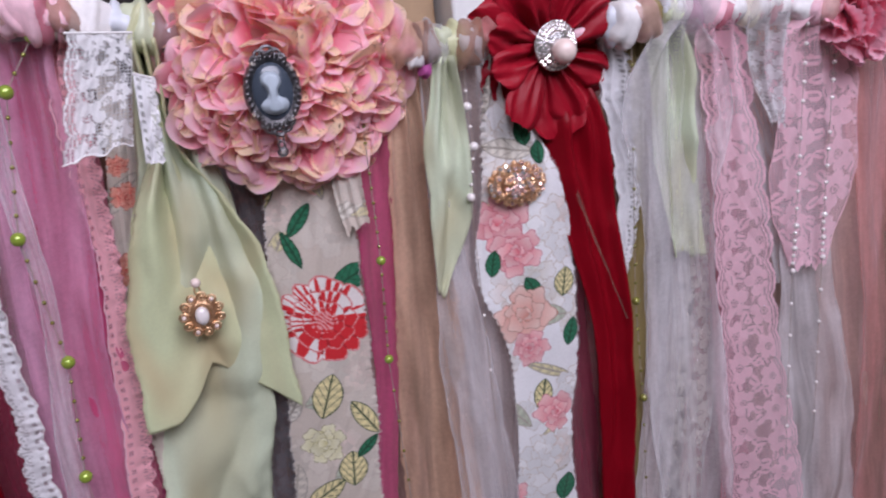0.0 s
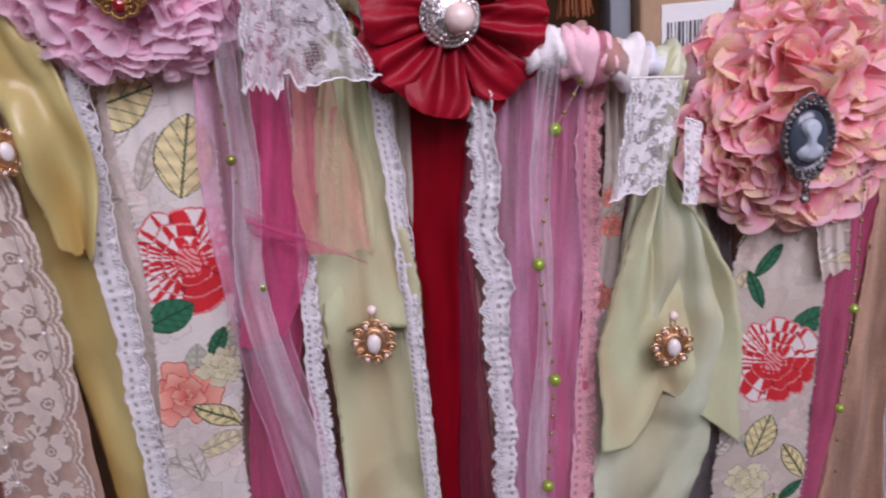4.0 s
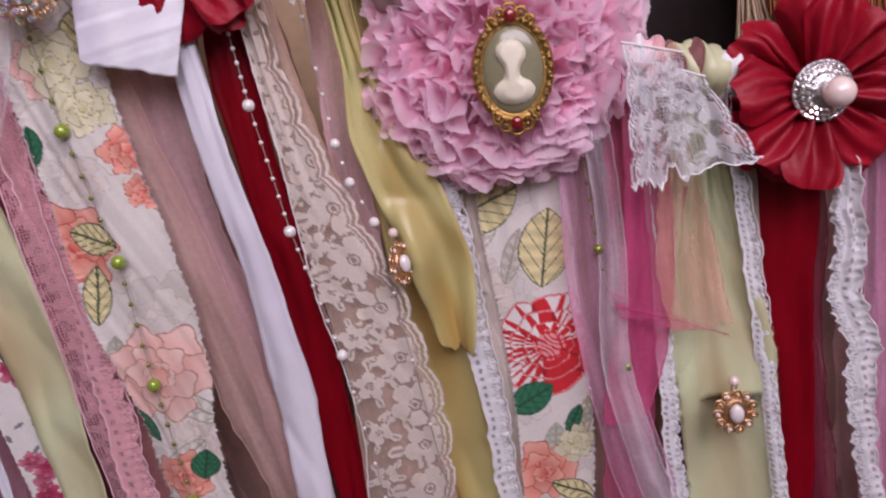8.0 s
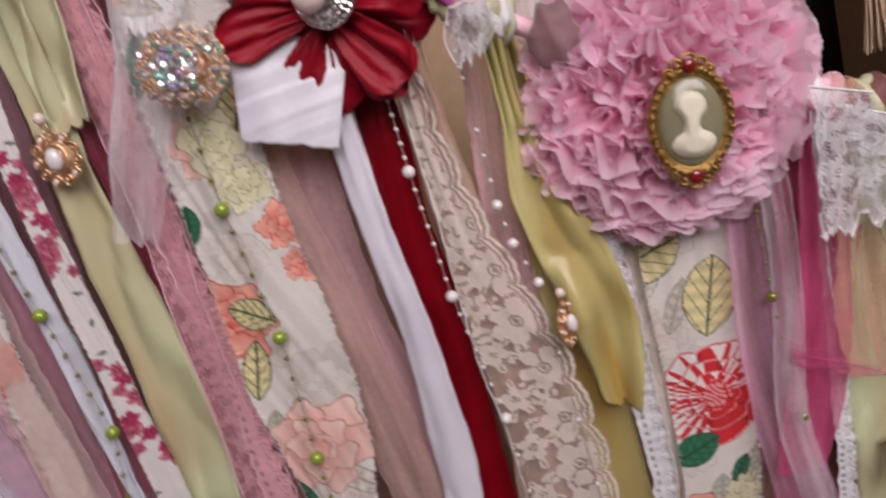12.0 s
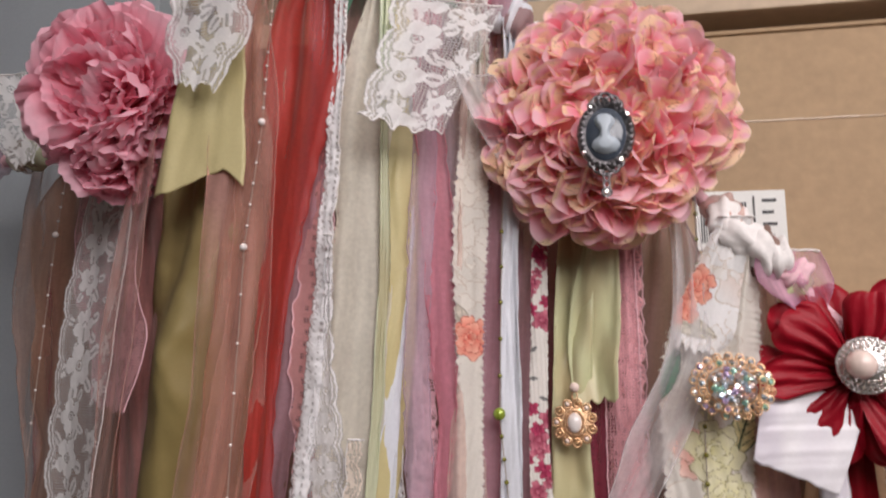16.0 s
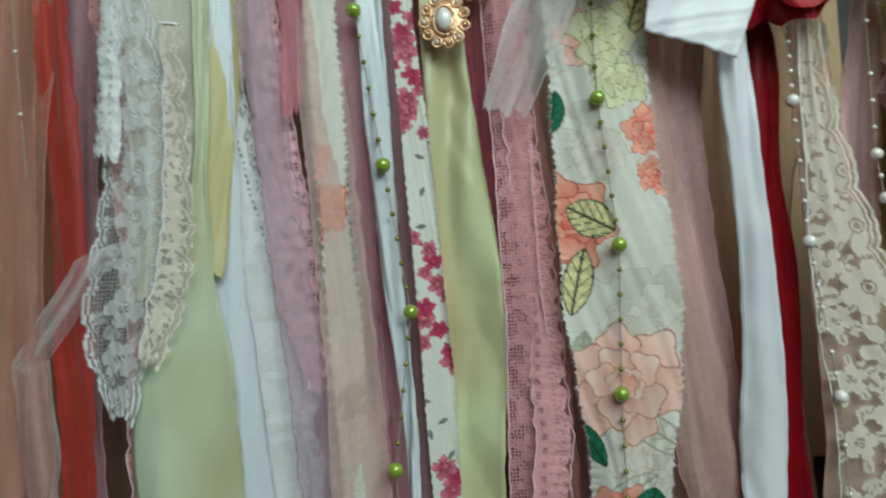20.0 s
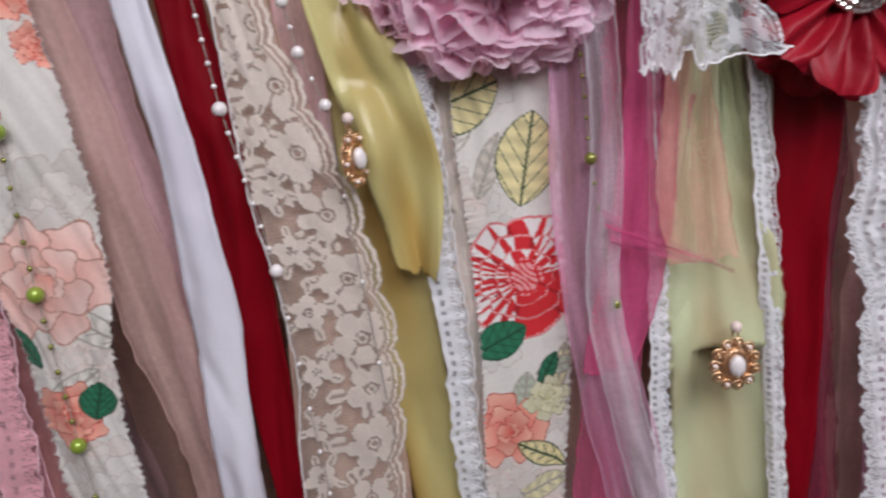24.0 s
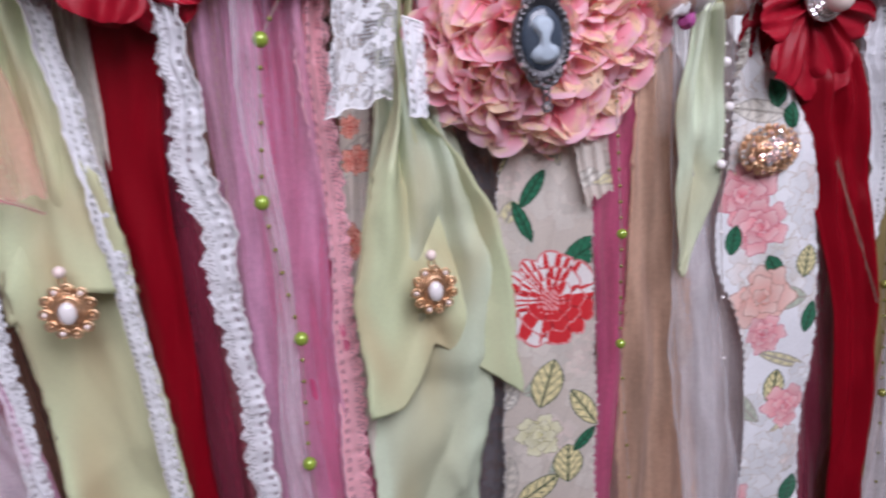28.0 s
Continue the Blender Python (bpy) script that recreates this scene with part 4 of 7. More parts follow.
def frill_mesh(length, seed, material, style):
    """One petal of a full flower. style "ruffle": a gathered fan; "curl": a cupped petal with a rolled tip; "crepe": a crinkled lobe."""
    g = random.Random(seed)
    n, k = (10, 25) if style != "curl" else (11, 15)
    v, e = np.meshgrid(np.linspace(0, 1, n), np.linspace(-1, 1, k), indexing="ij")
    ph = g.uniform(0, 6.3)
    if style == "ruffle":
        wide, waves, amp = g.uniform(0.42, 0.60), g.uniform(0.9, 1.7), g.uniform(0.13, 0.26)
        X = length * e * (0.10 + wide * v ** 0.9)
        Z = length * (v * (1 - 0.16 * e ** 4) + 0.05 * v ** 3 * np.sin(5 * e + ph) + 0.012 * v ** 6 * np.sign(np.sin(34 * e)))
        Y = length * (amp * v ** 1.3 * np.sin(np.pi * waves * e + ph) + 0.05 * v ** 2 * np.sin(7.3 * e + 2 * ph) + g.uniform(-0.22, 0.22) * v ** 2.5)
    elif style == "crepe":
        wide, waves, amp = g.uniform(0.55, 0.8), g.uniform(0.5, 0.9), g.uniform(0.18, 0.3)
        X = length * e * (0.12 + wide * np.sin(np.pi * np.clip(0.62 * v, 0, 1)))
        Z = length * (v * (1 - 0.3 * e ** 2) + 0.03 * v ** 3 * np.sin(9 * e + ph))
        Y = length * (amp * v * np.sin(np.pi * waves * e + ph) + 0.030 * np.sin(26 * e + 3 * np.sin(3 * v + ph)) * (0.4 + v) + g.uniform(-0.35, 0.2) * v ** 3)
    else:
        wide, cup, roll = g.uniform(0.42, 0.58), g.uniform(0.5, 1.1), g.uniform(0.4, 1.5)
        a = e * cup * 1.2
        X = length * (0.12 + wide * np.sin(np.pi * np.clip(0.10 + 0.68 * v, 0, 1)) ** 0.8) * np.sin(a) / max(0.6, math.sin(min(1.5, cup * 1.2)))
        bend = roll * v ** 2.2
        Z = length * (np.where(v > 0, np.sin(bend + 1e-6) / (roll + 1e-6) * 0.4, 0) + 0.72 * v) * (1 - 0.22 * e ** 2 * v)
        Y = length * (-0.45 * wide * (1 - np.cos(a)) * (0.4 + v) + 0.36 * (1 - np.cos(bend)) + 0.05 * v ** 2 * np.sin(4.5 * e + ph))
    return grid_mesh("petal", np.stack([X, Y, Z], -1), np.stack([(e + 1) / 2, v], -1), None, material)


def ruffled_flower(label, at, radius, material, count, seed, length=0.018, flat=0.75, squash=1.0, wild=0.5, style="ruffle", group="fabric flowers on the garland"):
    """A full flower head of many gathered petals, facing the room."""
    g = random.Random(seed)
    ob = thing("fabric_flower", label, "flower", at, group)
    kinds = [frill_mesh(length * g.uniform(0.85, 1.15), seed * 31 + i, material, style) for i in range(16)]
    for i in range(count):
        f = (i + 0.5) / count
        th = i * 2.39996 + g.uniform(-0.25, 0.25)
        pol = f ** 0.55 * 1.66  # angle from the axis that points at the room
        d = Vector((math.sin(pol) * math.cos(th), -math.cos(pol) * flat, math.sin(pol) * math.sin(th) * squash))
        root = d * (radius - length * 0.95) * g.uniform(0.80, 1.04)
        lie = th + g.uniform(-0.9, 0.9) * (1.6 - pol)
        out = Vector((math.cos(lie) * (0.35 + 0.65 * math.sin(pol)), -0.25 - 0.75 * math.cos(pol), math.sin(lie) * (0.35 + 0.65 * math.sin(pol)))) + Vector((g.uniform(-1, 1), g.uniform(-0.6, 0.4), g.uniform(-1, 1))) * wild
        # the broad sides look half towards the room
        face = Vector((-0.5 * math.cos(lie), -0.9, -0.5 * math.sin(lie))) + Vector((g.uniform(-1, 1), g.uniform(-0.6, 0.6), g.uniform(-1, 1))) * (0.55 if style == "ruffle" else 1.0)
        q = part("petal", kinds[g.randrange(16)], None, ob)
        q.matrix_basis = turned(root, out, face)
        q.scale = [g.uniform(0.8, 1.12) * (0.7 if pol < 0.42 else 1.0)] * 3
    part("core", ball(radius - length * 0.9, 1, flat, squash, seg=20, rings=12), material, ob)
    return ob


def satin_flower(label, at, radius, seed, turn=0.0):
    """A flower of flat satin loops, pleated to the middle."""
    g = random.Random(seed)
    ob = thing("satin_flower", label, "flower", at, "dark red satin flowers")

    def loop(length, width, i):
        h = random.Random(seed * 17 + i)
        v, e = np.meshgrid(np.linspace(0, 1, 18), np.linspace(-1, 1, 25), indexing="ij")
        w = width / 2 * (0.18 + 0.82 * np.clip(v * 1.25, 0, 1) ** 0.8)
        round_ = np.sqrt(np.clip(1 - (np.clip(v - 0.72, 0, 1) / 0.30) ** 2, 0, 1)) * 0.4 + 0.6
        X = e * w * round_
        Z = length * v * (1 - h.uniform(0.02, 0.12) * e ** 2 * v) + 0.012 * length * np.sin(6 * e + h.uniform(0, 6)) * v ** 4
        k, off = h.choice([1.0, 1.6, 2.2]), h.uniform(-0.5, 0.5)
        rise = np.sin(np.pi * np.clip(0.12 + v * 0.88, 0, 1)) ** 0.6
        Y = -0.17 * width * (1 - e ** 2) * rise
        Y += 0.11 * width * np.cos(np.pi * k * (e - off * (1 - v))) * (1.15 - 0.75 * v) + 0.05 * width * np.sin(4.7 * e + 2.2 * v + i) * v
        Y += 0.045 * width * np.sin(9.5 * e + 3 * np.sin(2.2 * v + i) + i) * (1.1 - 0.6 * v) + 0.02 * width * smooth_noise(6 * v + 5 * e, seed + i)
        Y += h.uniform(-0.004, 0.006) * v ** 2 + 0.0035 * np.abs(e) ** 3 * h.choice([-0.6, 1])
        return grid_mesh("petal", np.stack([X, Y, Z], -1), np.stack([(e + 1) / 2, v], -1), None, "petal_red")

    meshes = [loop(radius * g.uniform(0.92, 1.06), radius * g.uniform(0.58, 0.82), i) for i in range(9)]
    for ring, (count, tilt, y, size) in enumerate(((9, 0.0, 0.006, 1.0), (8, 0.20, 0.0, 0.92))):
        for i in range(count):
            th = (i + 0.5 * (ring % 2)) * 6.283 / count + g.uniform(-0.2, 0.2) + turn
            d = Vector((math.cos(th), -tilt - g.uniform(-0.2, 0.3), math.sin(th)))
            q = part("petal", meshes[g.randrange(9)], None, ob)
            q.matrix_basis = turned((0.003 * math.cos(th), y, 0.003 * math.sin(th)), d, (0.3 * g.uniform(-1, 1), -1, 0.3 * g.uniform(-1, 1)))
            s = size * g.uniform(0.92, 1.06)
            q.scale = (s * g.uniform(0.9, 1.15), s, s)
    return ob


# ---- jewellery ----
GEM = {}


def gem(material, r=0.0016):
    key = (material, r)
    if key not in GEM:
        bm = bmesh.new()
        bmesh.ops.create_cone(bm, cap_ends=True, segments=8, radius1=r, radius2=r * 0.5, depth=r * 0.9)
        for v in bm.verts:
            v.co = Vector((v.co.x, -v.co.z, v.co.y))
        GEM[key] = mesh_of("stone", bm, material, False)
    return GEM[key]


def bump_mesh(r, material):
    key = ("bump", material, r)
    if key not in GEM:
        GEM[key] = mesh_of("stud", ball(r, seg=8, rings=6), material)
    return GEM[key]


def oval_ring(rx, rz, section, material, name="rim", y=0.0, seg=48, wave=0.0, waves=0):
    t = np.linspace(0, 2 * np.pi, seg, endpoint=False)
    k = np.linspace(0, 2 * np.pi, 8, endpoint=False)
    rr = 1 + wave * np.cos(waves * t)
    P = np.empty((seg + 1, 8, 3))
    for j in range(8):
        o = section * math.cos(k[j])
        P[:-1, j] = np.stack([(rx * rr + o) * np.cos(t), np.full(seg, y + section * math.sin(k[j])), (rz * rr + o) * np.sin(t)], -1)
    P[-1] = P[0]
    return grid_mesh(name, P, material=material, closed=True)


def pearl_button(label, at, turn=0.0, pearl_at=(0.0022, 0.0)):
    """A domed dish of rhinestone rows with one large pearl on it."""
    ob = thing("pearl_brooch", label, "brooch", at, "round pearl brooches")
    part("dish", ball(0.0104, 1, 0.40, 1, seg=28, rings=14), "silver", ob, "silver rhinestone dish")
    part("rim", oval_ring(0.0106, 0.0106, 0.0007, "silver", y=-0.0004), None, ob)
    for ring, (r, n, y) in enumerate(((0.0101, 30, -0.0012), (0.0084, 26, -0.0026), (0.0067, 20, -0.0036))):
        for i in range(n):
            a = i * 6.283 / n + ring * 0.13
            q = part("stone", gem("crystal", 0.0010), None, ob)
            q.location = (r * math.cos(a), y, r * math.sin(a))
            q.rotation_euler = (0.5 * math.sin(a), 0, 0.5 * math.cos(a))
    part("pearl", mesh_of("pearl", ball(0.0056, seg=28, rings=18), "pearl_pink"), None, ob, "large round cream pearl").location = (pearl_at[0], -0.0064, pearl_at[1])
    ob.rotation_euler = (0, 0, turn)
    return ob


def gold_drop(label, at, tilt=0.0, turn=0.0, scale=1.0):
    """A gold filigree drop with a tear-shaped pearl, hung from a small pearl stud."""
    ob = thing("pearl_drop", label, "brooch", at, "gold pearl drops")
    part("pearl", mesh_of("pearl", ball(0.0042, 0.72, 0.55, 1.0, seg=18, rings=12), "pearl"), None, ob, "tear shaped white pearl").location = (0, -0.0030, 0)
    part("rim", oval_ring(0.0040, 0.0053, 0.0007, "gold"), None, ob).location = (0, -0.0014, 0)
    bm = ball(0.0082, 1, 0.16, 1.05, seg=24, rings=8)
    part("plate", bm, "gold", ob)
    for i in range(11):
        a = i * 6.283 / 11 + 0.28
        rx, rz = 0.0076, 0.0084
        q = part("lobe", oval_ring(0.0017, 0.0017, 0.0005, "gold", "lobe", seg=14), None, ob)
        q.location = (rx * math.cos(a), -0.0011, rz * math.sin(a))
        q = part("stud", bump_mesh(0.0010, "pearl_pink" if i % 2 else "gold"), None, ob)
        q.location = (rx * math.cos(a), -0.0018, rz * math.sin(a))
    part("link", oval_ring(0.0011, 0.0019, 0.0004, "gold", "link", seg=14), None, ob).location = (0, -0.001, 0.0112)
    q = part("stud", bump_mesh(0.0022, "pearl_pink"), None, ob)
    q.location = (0, -0.0018, 0.0148)
    ob.rotation_euler = (0, tilt, turn)
    ob.scale = [scale] * 3
    return ob


def crystal_cluster(label, at, rx, rz, seed, tilt=0.0, stones=("crystal", "crystal", "crystal_lilac", "crystal_blue", "crystal_rose", "crystal_green")):
    """A domed oval brooch: a tight middle of small stones, then rings of stones in open wire loops."""
    g = random.Random(seed)
    ob = thing("crystal_brooch", label, "brooch", at, "crystal cluster brooches")
    part("setting", ball(1.0, rx * 0.62, 0.0035, rz * 0.62, seg=24, rings=10), "gold", ob, "gold wire setting")
    for f, y in ((0.70, -0.0016), (0.92, 0.0002)):
        part("wire", oval_ring(rx * f, rz * f, 0.0004, "gold", "wire", y, seg=40), None, ob)
    n = 34
    for i in range(n):
        f = math.sqrt((i + 0.5) / n) * 0.60
        a = i * 2.39996
        q = part("stone", gem(g.choice(stones), 0.0015), None, ob)
        q.location = (rx * f * math.cos(a), -0.0052 * math.sqrt(1 - f * f) - 0.0005, rz * f * math.sin(a))
        q.rotation_euler = (g.uniform(-0.4, 0.4) + 0.7 * f * math.sin(a), 0, g.uniform(-0.4, 0.4) + 0.7 * f * math.cos(a))
    for count, f, y in ((18, 0.80, -0.0030), (22, 1.0, -0.0008)):
        for i in range(count):
            a = (i + g.uniform(-0.2, 0.2)) * 6.283 / count
            at2 = (rx * f * math.cos(a), y, rz * f * math.sin(a))
            part("loop", oval_ring(0.0015, 0.0015, 0.00032, "gold", "loop", seg=12), None, ob).location = at2
            if g.random() < 0.72:
                q = part("stone", gem(g.choice(stones), 0.0013), None, ob)
                q.location = (at2[0], y - 0.0006, at2[2])
                q.rotation_euler = (g.uniform(-0.5, 0.5), 0, g.uniform(-0.5, 0.5))
            else:
                part("stud", bump_mesh(0.0008, "gold"), None, ob).location = (at2[0], y - 0.0006, at2[2])
    ob.rotation_euler = (0, tilt, 0)
    return ob


def cameo(label, at, rx, rz, metal, stone, relief, ornate, tilt=0.0, turn=0.0, lean=0.0):
    ob = thing("cameo_brooch", label, "brooch", at, "oval cameo brooches")
    part("stone", ball(1.0, rx, 0.0035, rz, seg=32, rings=14), stone, ob, "smooth oval stone")
    # a plain raised shape stands for the carving
    bm, grid = bmesh.new(), {}
    n = 64
    lumps = ((0.08, 0.36, 0.32, 0.26), (-0.20, 0.42, 0.32, 0.24), (-0.06, 0.02, 0.20, 0.30), (0.0, -0.46, 0.62, 0.30))
    for i in range(n + 1):
        for j in range(n + 1):
            u, v = i / n * 2 - 1, j / n * 2 - 1
            f = sum(math.exp(-1.3 * (((u - cx) / wx) ** 2 + ((v - cz) / wz) ** 2)) for cx, cz, wx, wz in lumps)
            if f > 0.20 and u * u + v * v < 0.74:
                grid[i, j] = bm.verts.new((u * rx, -0.0030 * math.sqrt(1 - u * u - v * v) - 0.0024 * min(1.0, (f - 0.20) * 2.0) ** 0.5, v * rz))
    for i, j in list(grid):
        q = [grid.get(k) for k in ((i, j), (i + 1, j), (i + 1, j + 1), (i, j + 1))]
        if None not in q:
            bm.faces.new(q)
    part("relief", bm, relief, ob, "plain raised carving")
    part("rim", oval_ring(rx * 1.03, rz * 1.03, 0.0010, metal), None, ob)
    part("frame", oval_ring(rx * 1.17, rz * 1.12, 0.0017, metal, "frame", wave=0.012, waves=26, seg=104), None, ob)
    n = 34
    for i in range(n):
        a = i * 6.283 / n
        q = part("stud", bump_mesh(0.0010, metal), None, ob)
        q.location = (rx * 1.20 * math.cos(a), -0.0016, rz * 1.15 * math.sin(a))
    for s in (1, -1):
        for dx, dz, r in ((0, 0.0034, 0.0026), (-0.0045, 0.0020, 0.0021), (0.0045, 0.0020, 0.0021), (-0.0078, -0.001, 0.0016), (0.0078, -0.001, 0.0016)):
            q = part("scroll", oval_ring(r, r, 0.0007, metal, "scroll", seg=16), None, ob)
            q.location = (dx * rx / 0.013, -0.0008, s * (rz * 1.18 + dz * rz / 0.02 - 0.0008))
            q2 = part("stud", bump_mesh(0.0010, metal), None, ob)
            q2.location = (dx * rx / 0.013, -0.0020, s * (rz * 1.18 + dz * rz / 0.02 - 0.0008))
        if ornate:
            q = part("garnet", mesh_of("garnet", ball(0.0024, 1, 0.6, 1.1, seg=10, rings=8), "garnet"), None, ob, "dark red faceted stone")
            q.location = (0, -0.0020, s * rz * 1.20)
    if not ornate:
        for i in range(4):
            a = 0.6 + i * 6.283 / 4
            q = part("stone_chip", gem("crystal", 0.0012), None, ob)
            q.location = (rx * 1.24 * math.cos(a), -0.002, rz * 1.18 * math.sin(a))
        for i, z in enumerate((0.0035, 0.0065, 0.0095)):
            q = part("dangle", oval_ring(0.0012 + 0.0005 * (i == 2), 0.0016, 0.0005, metal, "dangle", seg=12), None, ob)
            q.location = (0, -0.001, -rz * 1.25 - z)
        q = part("stone_chip", gem("crystal", 0.0012), None, ob)
        q.location = (0, -0.002, -rz * 1.25 - 0.0095)
    ob.rotation_euler = (lean, tilt, turn)
    return ob


# ---- the room ----
def structure(name, bm, material, label, category, smooth=False):
    return tagged(new(name, mesh_of(name, bm, material, smooth)), label, category, kind="structure")


structure("floor", box(-2.4, 2.2, -0.88, 1.0, -0.1, 0.0), "floor_wood", "brown wooden floor", "floor")
structure("ceiling", box(-2.4, 2.2, -0.88, 1.0, 2.45, 2.55), "ceiling_paint", "white painted ceiling", "ceiling")
structure("wall_back", box(-2.4, 2.2, 0.9, 1.0, 0.0, 2.45), "wall_paint", "pale greenish cream painted wall", "wall")
structure("wall_left", box(-2.5, -2.4, -0.88, 1.0, 0.0, 2.45), "wall_paint", "pale painted side wall", "wall")
structure("wall_right", box(2.2, 2.3, -0.88, 1.0, 0.0, 2.45), "wall_paint", "pale painted side wall", "wall")
wx0, wx1, wz0, wz1 = WINDOW
bm = box(-2.4, wx0, -0.98, -0.88, 0.0, 2.45)
box(wx1, 2.2, -0.98, -0.88, 0.0, 2.45, bm=bm)
box(wx0, wx1, -0.98, -0.88, 0.0, wz0, bm=bm)
box(wx0, wx1, -0.98, -0.88, wz1, 2.45, bm=bm)
structure("wall_front", bm, "wall_paint", "pale painted wall with the window", "wall")
win = thing("window_1", "white framed window that lets daylight in", "window", kind="structure")
part("sill", box(wx0, wx1, -0.94, -0.83, wz0, wz0 + 0.03, 0.004), "frame_paint", win)
for a, b_ in ((wx0, wx0 + 0.05), (wx1 - 0.05, wx1), ((wx0 + wx1) / 2 - 0.025, (wx0 + wx1) / 2 + 0.025)):
    part("frame", box(a, b_, -0.96, -0.91, wz0 + 0.03, wz1, 0.004), "frame_paint", win)
part("frame", box(wx0 + 0.05, wx1 - 0.05, -0.96, -0.91, wz1 - 0.05, wz1, 0.004), "frame_paint", win)
for a, b_ in ((wx0 + 0.05, (wx0 + wx1) / 2 - 0.025), ((wx0 + wx1) / 2 + 0.025, wx1 - 0.05)):
    pane = part("pane", box(a, b_, -0.94, -0.935, wz0 + 0.03, wz1 - 0.05), "glass", win)
    pane.visible_shadow = False

# shelf unit behind the garland
shelf = thing("shelf_unit", "shelf unit with dark brown back and pale boards", "shelf", kind="")
part("back_panel", box(-0.66, 0.75, 0.50, 0.52, 0.0, 1.73), "dark_wood", shelf, "dark brown back panel", False)
part("side_panel", box(0.72, 0.75, 0.14, 0.50, 0.0, 1.73, 0.001), "shelf_wood", shelf)
part("side_panel", box(-1.25, -0.66, 0.10, 0.50, 0.0, 1.745, 0.001), "cabinet_white", shelf, "cool white side panel")
part("board", box(-0.66, 0.72, 0.13, 0.50, 1.692, 1.712, 0.0008), "shelf_wood", shelf, "pale wooden shelf board")
part("board", box(-0.66, 0.72, 0.16, 0.50, 1.20, 1.222, 0.0008), "dark_wood", shelf, "dark shelf board")
part("board", box(-0.66, 0.72, 0.16, 0.50, 0.62, 0.642, 0.0008), "dark_wood", shelf, "dark shelf board")
part("post", box(0.078, 0.09, 0.15, 0.17, 1.222, 1.692, 0.0008), "cabinet_white", shelf, "thin grey upright")



def carton(name, label, x0, x1, y0, y1, z0, z1, tape=True):
    ob = thing(name, label, "box")
    part("body", box(x0, x1, y0, y1, z0, z1, 0.002), "cardboard", ob, smooth=False)
    part("flap", box(x0 + 0.002, x1 - 0.002, y0 - 0.0015, y0 + 0.05, z1, z1 + 0.003, 0.0008), "cardboard", ob, smooth=False)
    if tape:
        part("packing_tape", box((x0 + x1) / 2 + 0.03, (x0 + x1) / 2 + 0.08, y0 - 0.001, y0 - 0.0004, z1 - 0.03, z1 - 0.001), "packing_tape", ob, "shiny clear brown tape", False)
        part("crease", box(x0 + 0.004, x1 - 0.004, y0 - 0.0008, y0 + 0.001, z1 - 0.062, z1 - 0.0612), "packing_tape", ob, smooth=False)
    return ob


def sticker(parent, x0, x1, y, z0, z1, seed):
    g = random.Random(seed)
    q = part("sticker", box(x0, x1, y - 0.0008, y, z0, z1), "label_paper", parent, "white paper label with dark printed bars", False)
    w = x1 - x0
    bm = bmesh.new()
    x = x0 + 0.05 * w
    while x < x0 + 0.55 * w:
        d = g.uniform(0.008, 0.03) * w
        box(x, x + d, y - 0.0012, y - 0.0009, z0 + 0.12 * (z1 - z0), z1 - 0.2 * (z1 - z0), bm=bm)
        x += d + g.uniform(0.01, 0.03) * w
    box(x0 + 0.64 * w, x0 + 0.66 * w, y - 0.0012, y - 0.0009, z0 + 0.1 * (z1 - z0), z1 - 0.1 * (z1 - z0), bm=bm)
    for i in range(4):
        zz = z1 - (0.15 + 0.2 * i) * (z1 - z0)
        box(x0 + 0.74 * w, x0 + g.uniform(0.85, 0.95) * w, y - 0.0012, y - 0.0009, zz - 0.05 * (z1 - z0), zz, bm=bm)
    part("print", bm, "ink", q, smooth=False)
    return q


big = carton("cardboard_box", "large brown cardboard box on the shelf behind the garland", -0.56, -0.158, 0.14, 0.46, 1.2225, 1.680)
sticker(big, -0.285, -0.232, 0.14, 1.534, 1.572, 4)
small = carton("cardboard_box", "tan cardboard box with a paper label on the shelf", 0.092, 0.222, 0.14, 0.40, 1.2225, 1.52)
sticker(small, 0.104, 0.165, 0.14, 1.296, 1.345, 9)
low_box = carton("cardboard_box", "brown cardboard box on the lower shelf", -0.60, -0.25, 0.20, 0.48, 0.6425, 1.12, False)
paper = thing("printed_box", "white gift box printed with dark sprigs", "box")
part("body", box(0.226, 0.31, 0.12, 0.30, 1.2225, 1.40, 0.002), "label_paper", paper, smooth=False)
g0 = random.Random(5)
for i in range(9):
    bm = bmesh.new()
    cx, cz = g0.uniform(0.232, 0.305), g0.uniform(1.30, 1.39)
    for k in range(3):
        ball(1.0, 0.0009, 0.0003, 0.004, (cx + 0.003 * (k - 1), 0.1198, cz + 0.002 * k), 6, 4, bm)
    part("sprig", bm, g0.choice(["ink", "garnet", "slate_stone"]), paper)

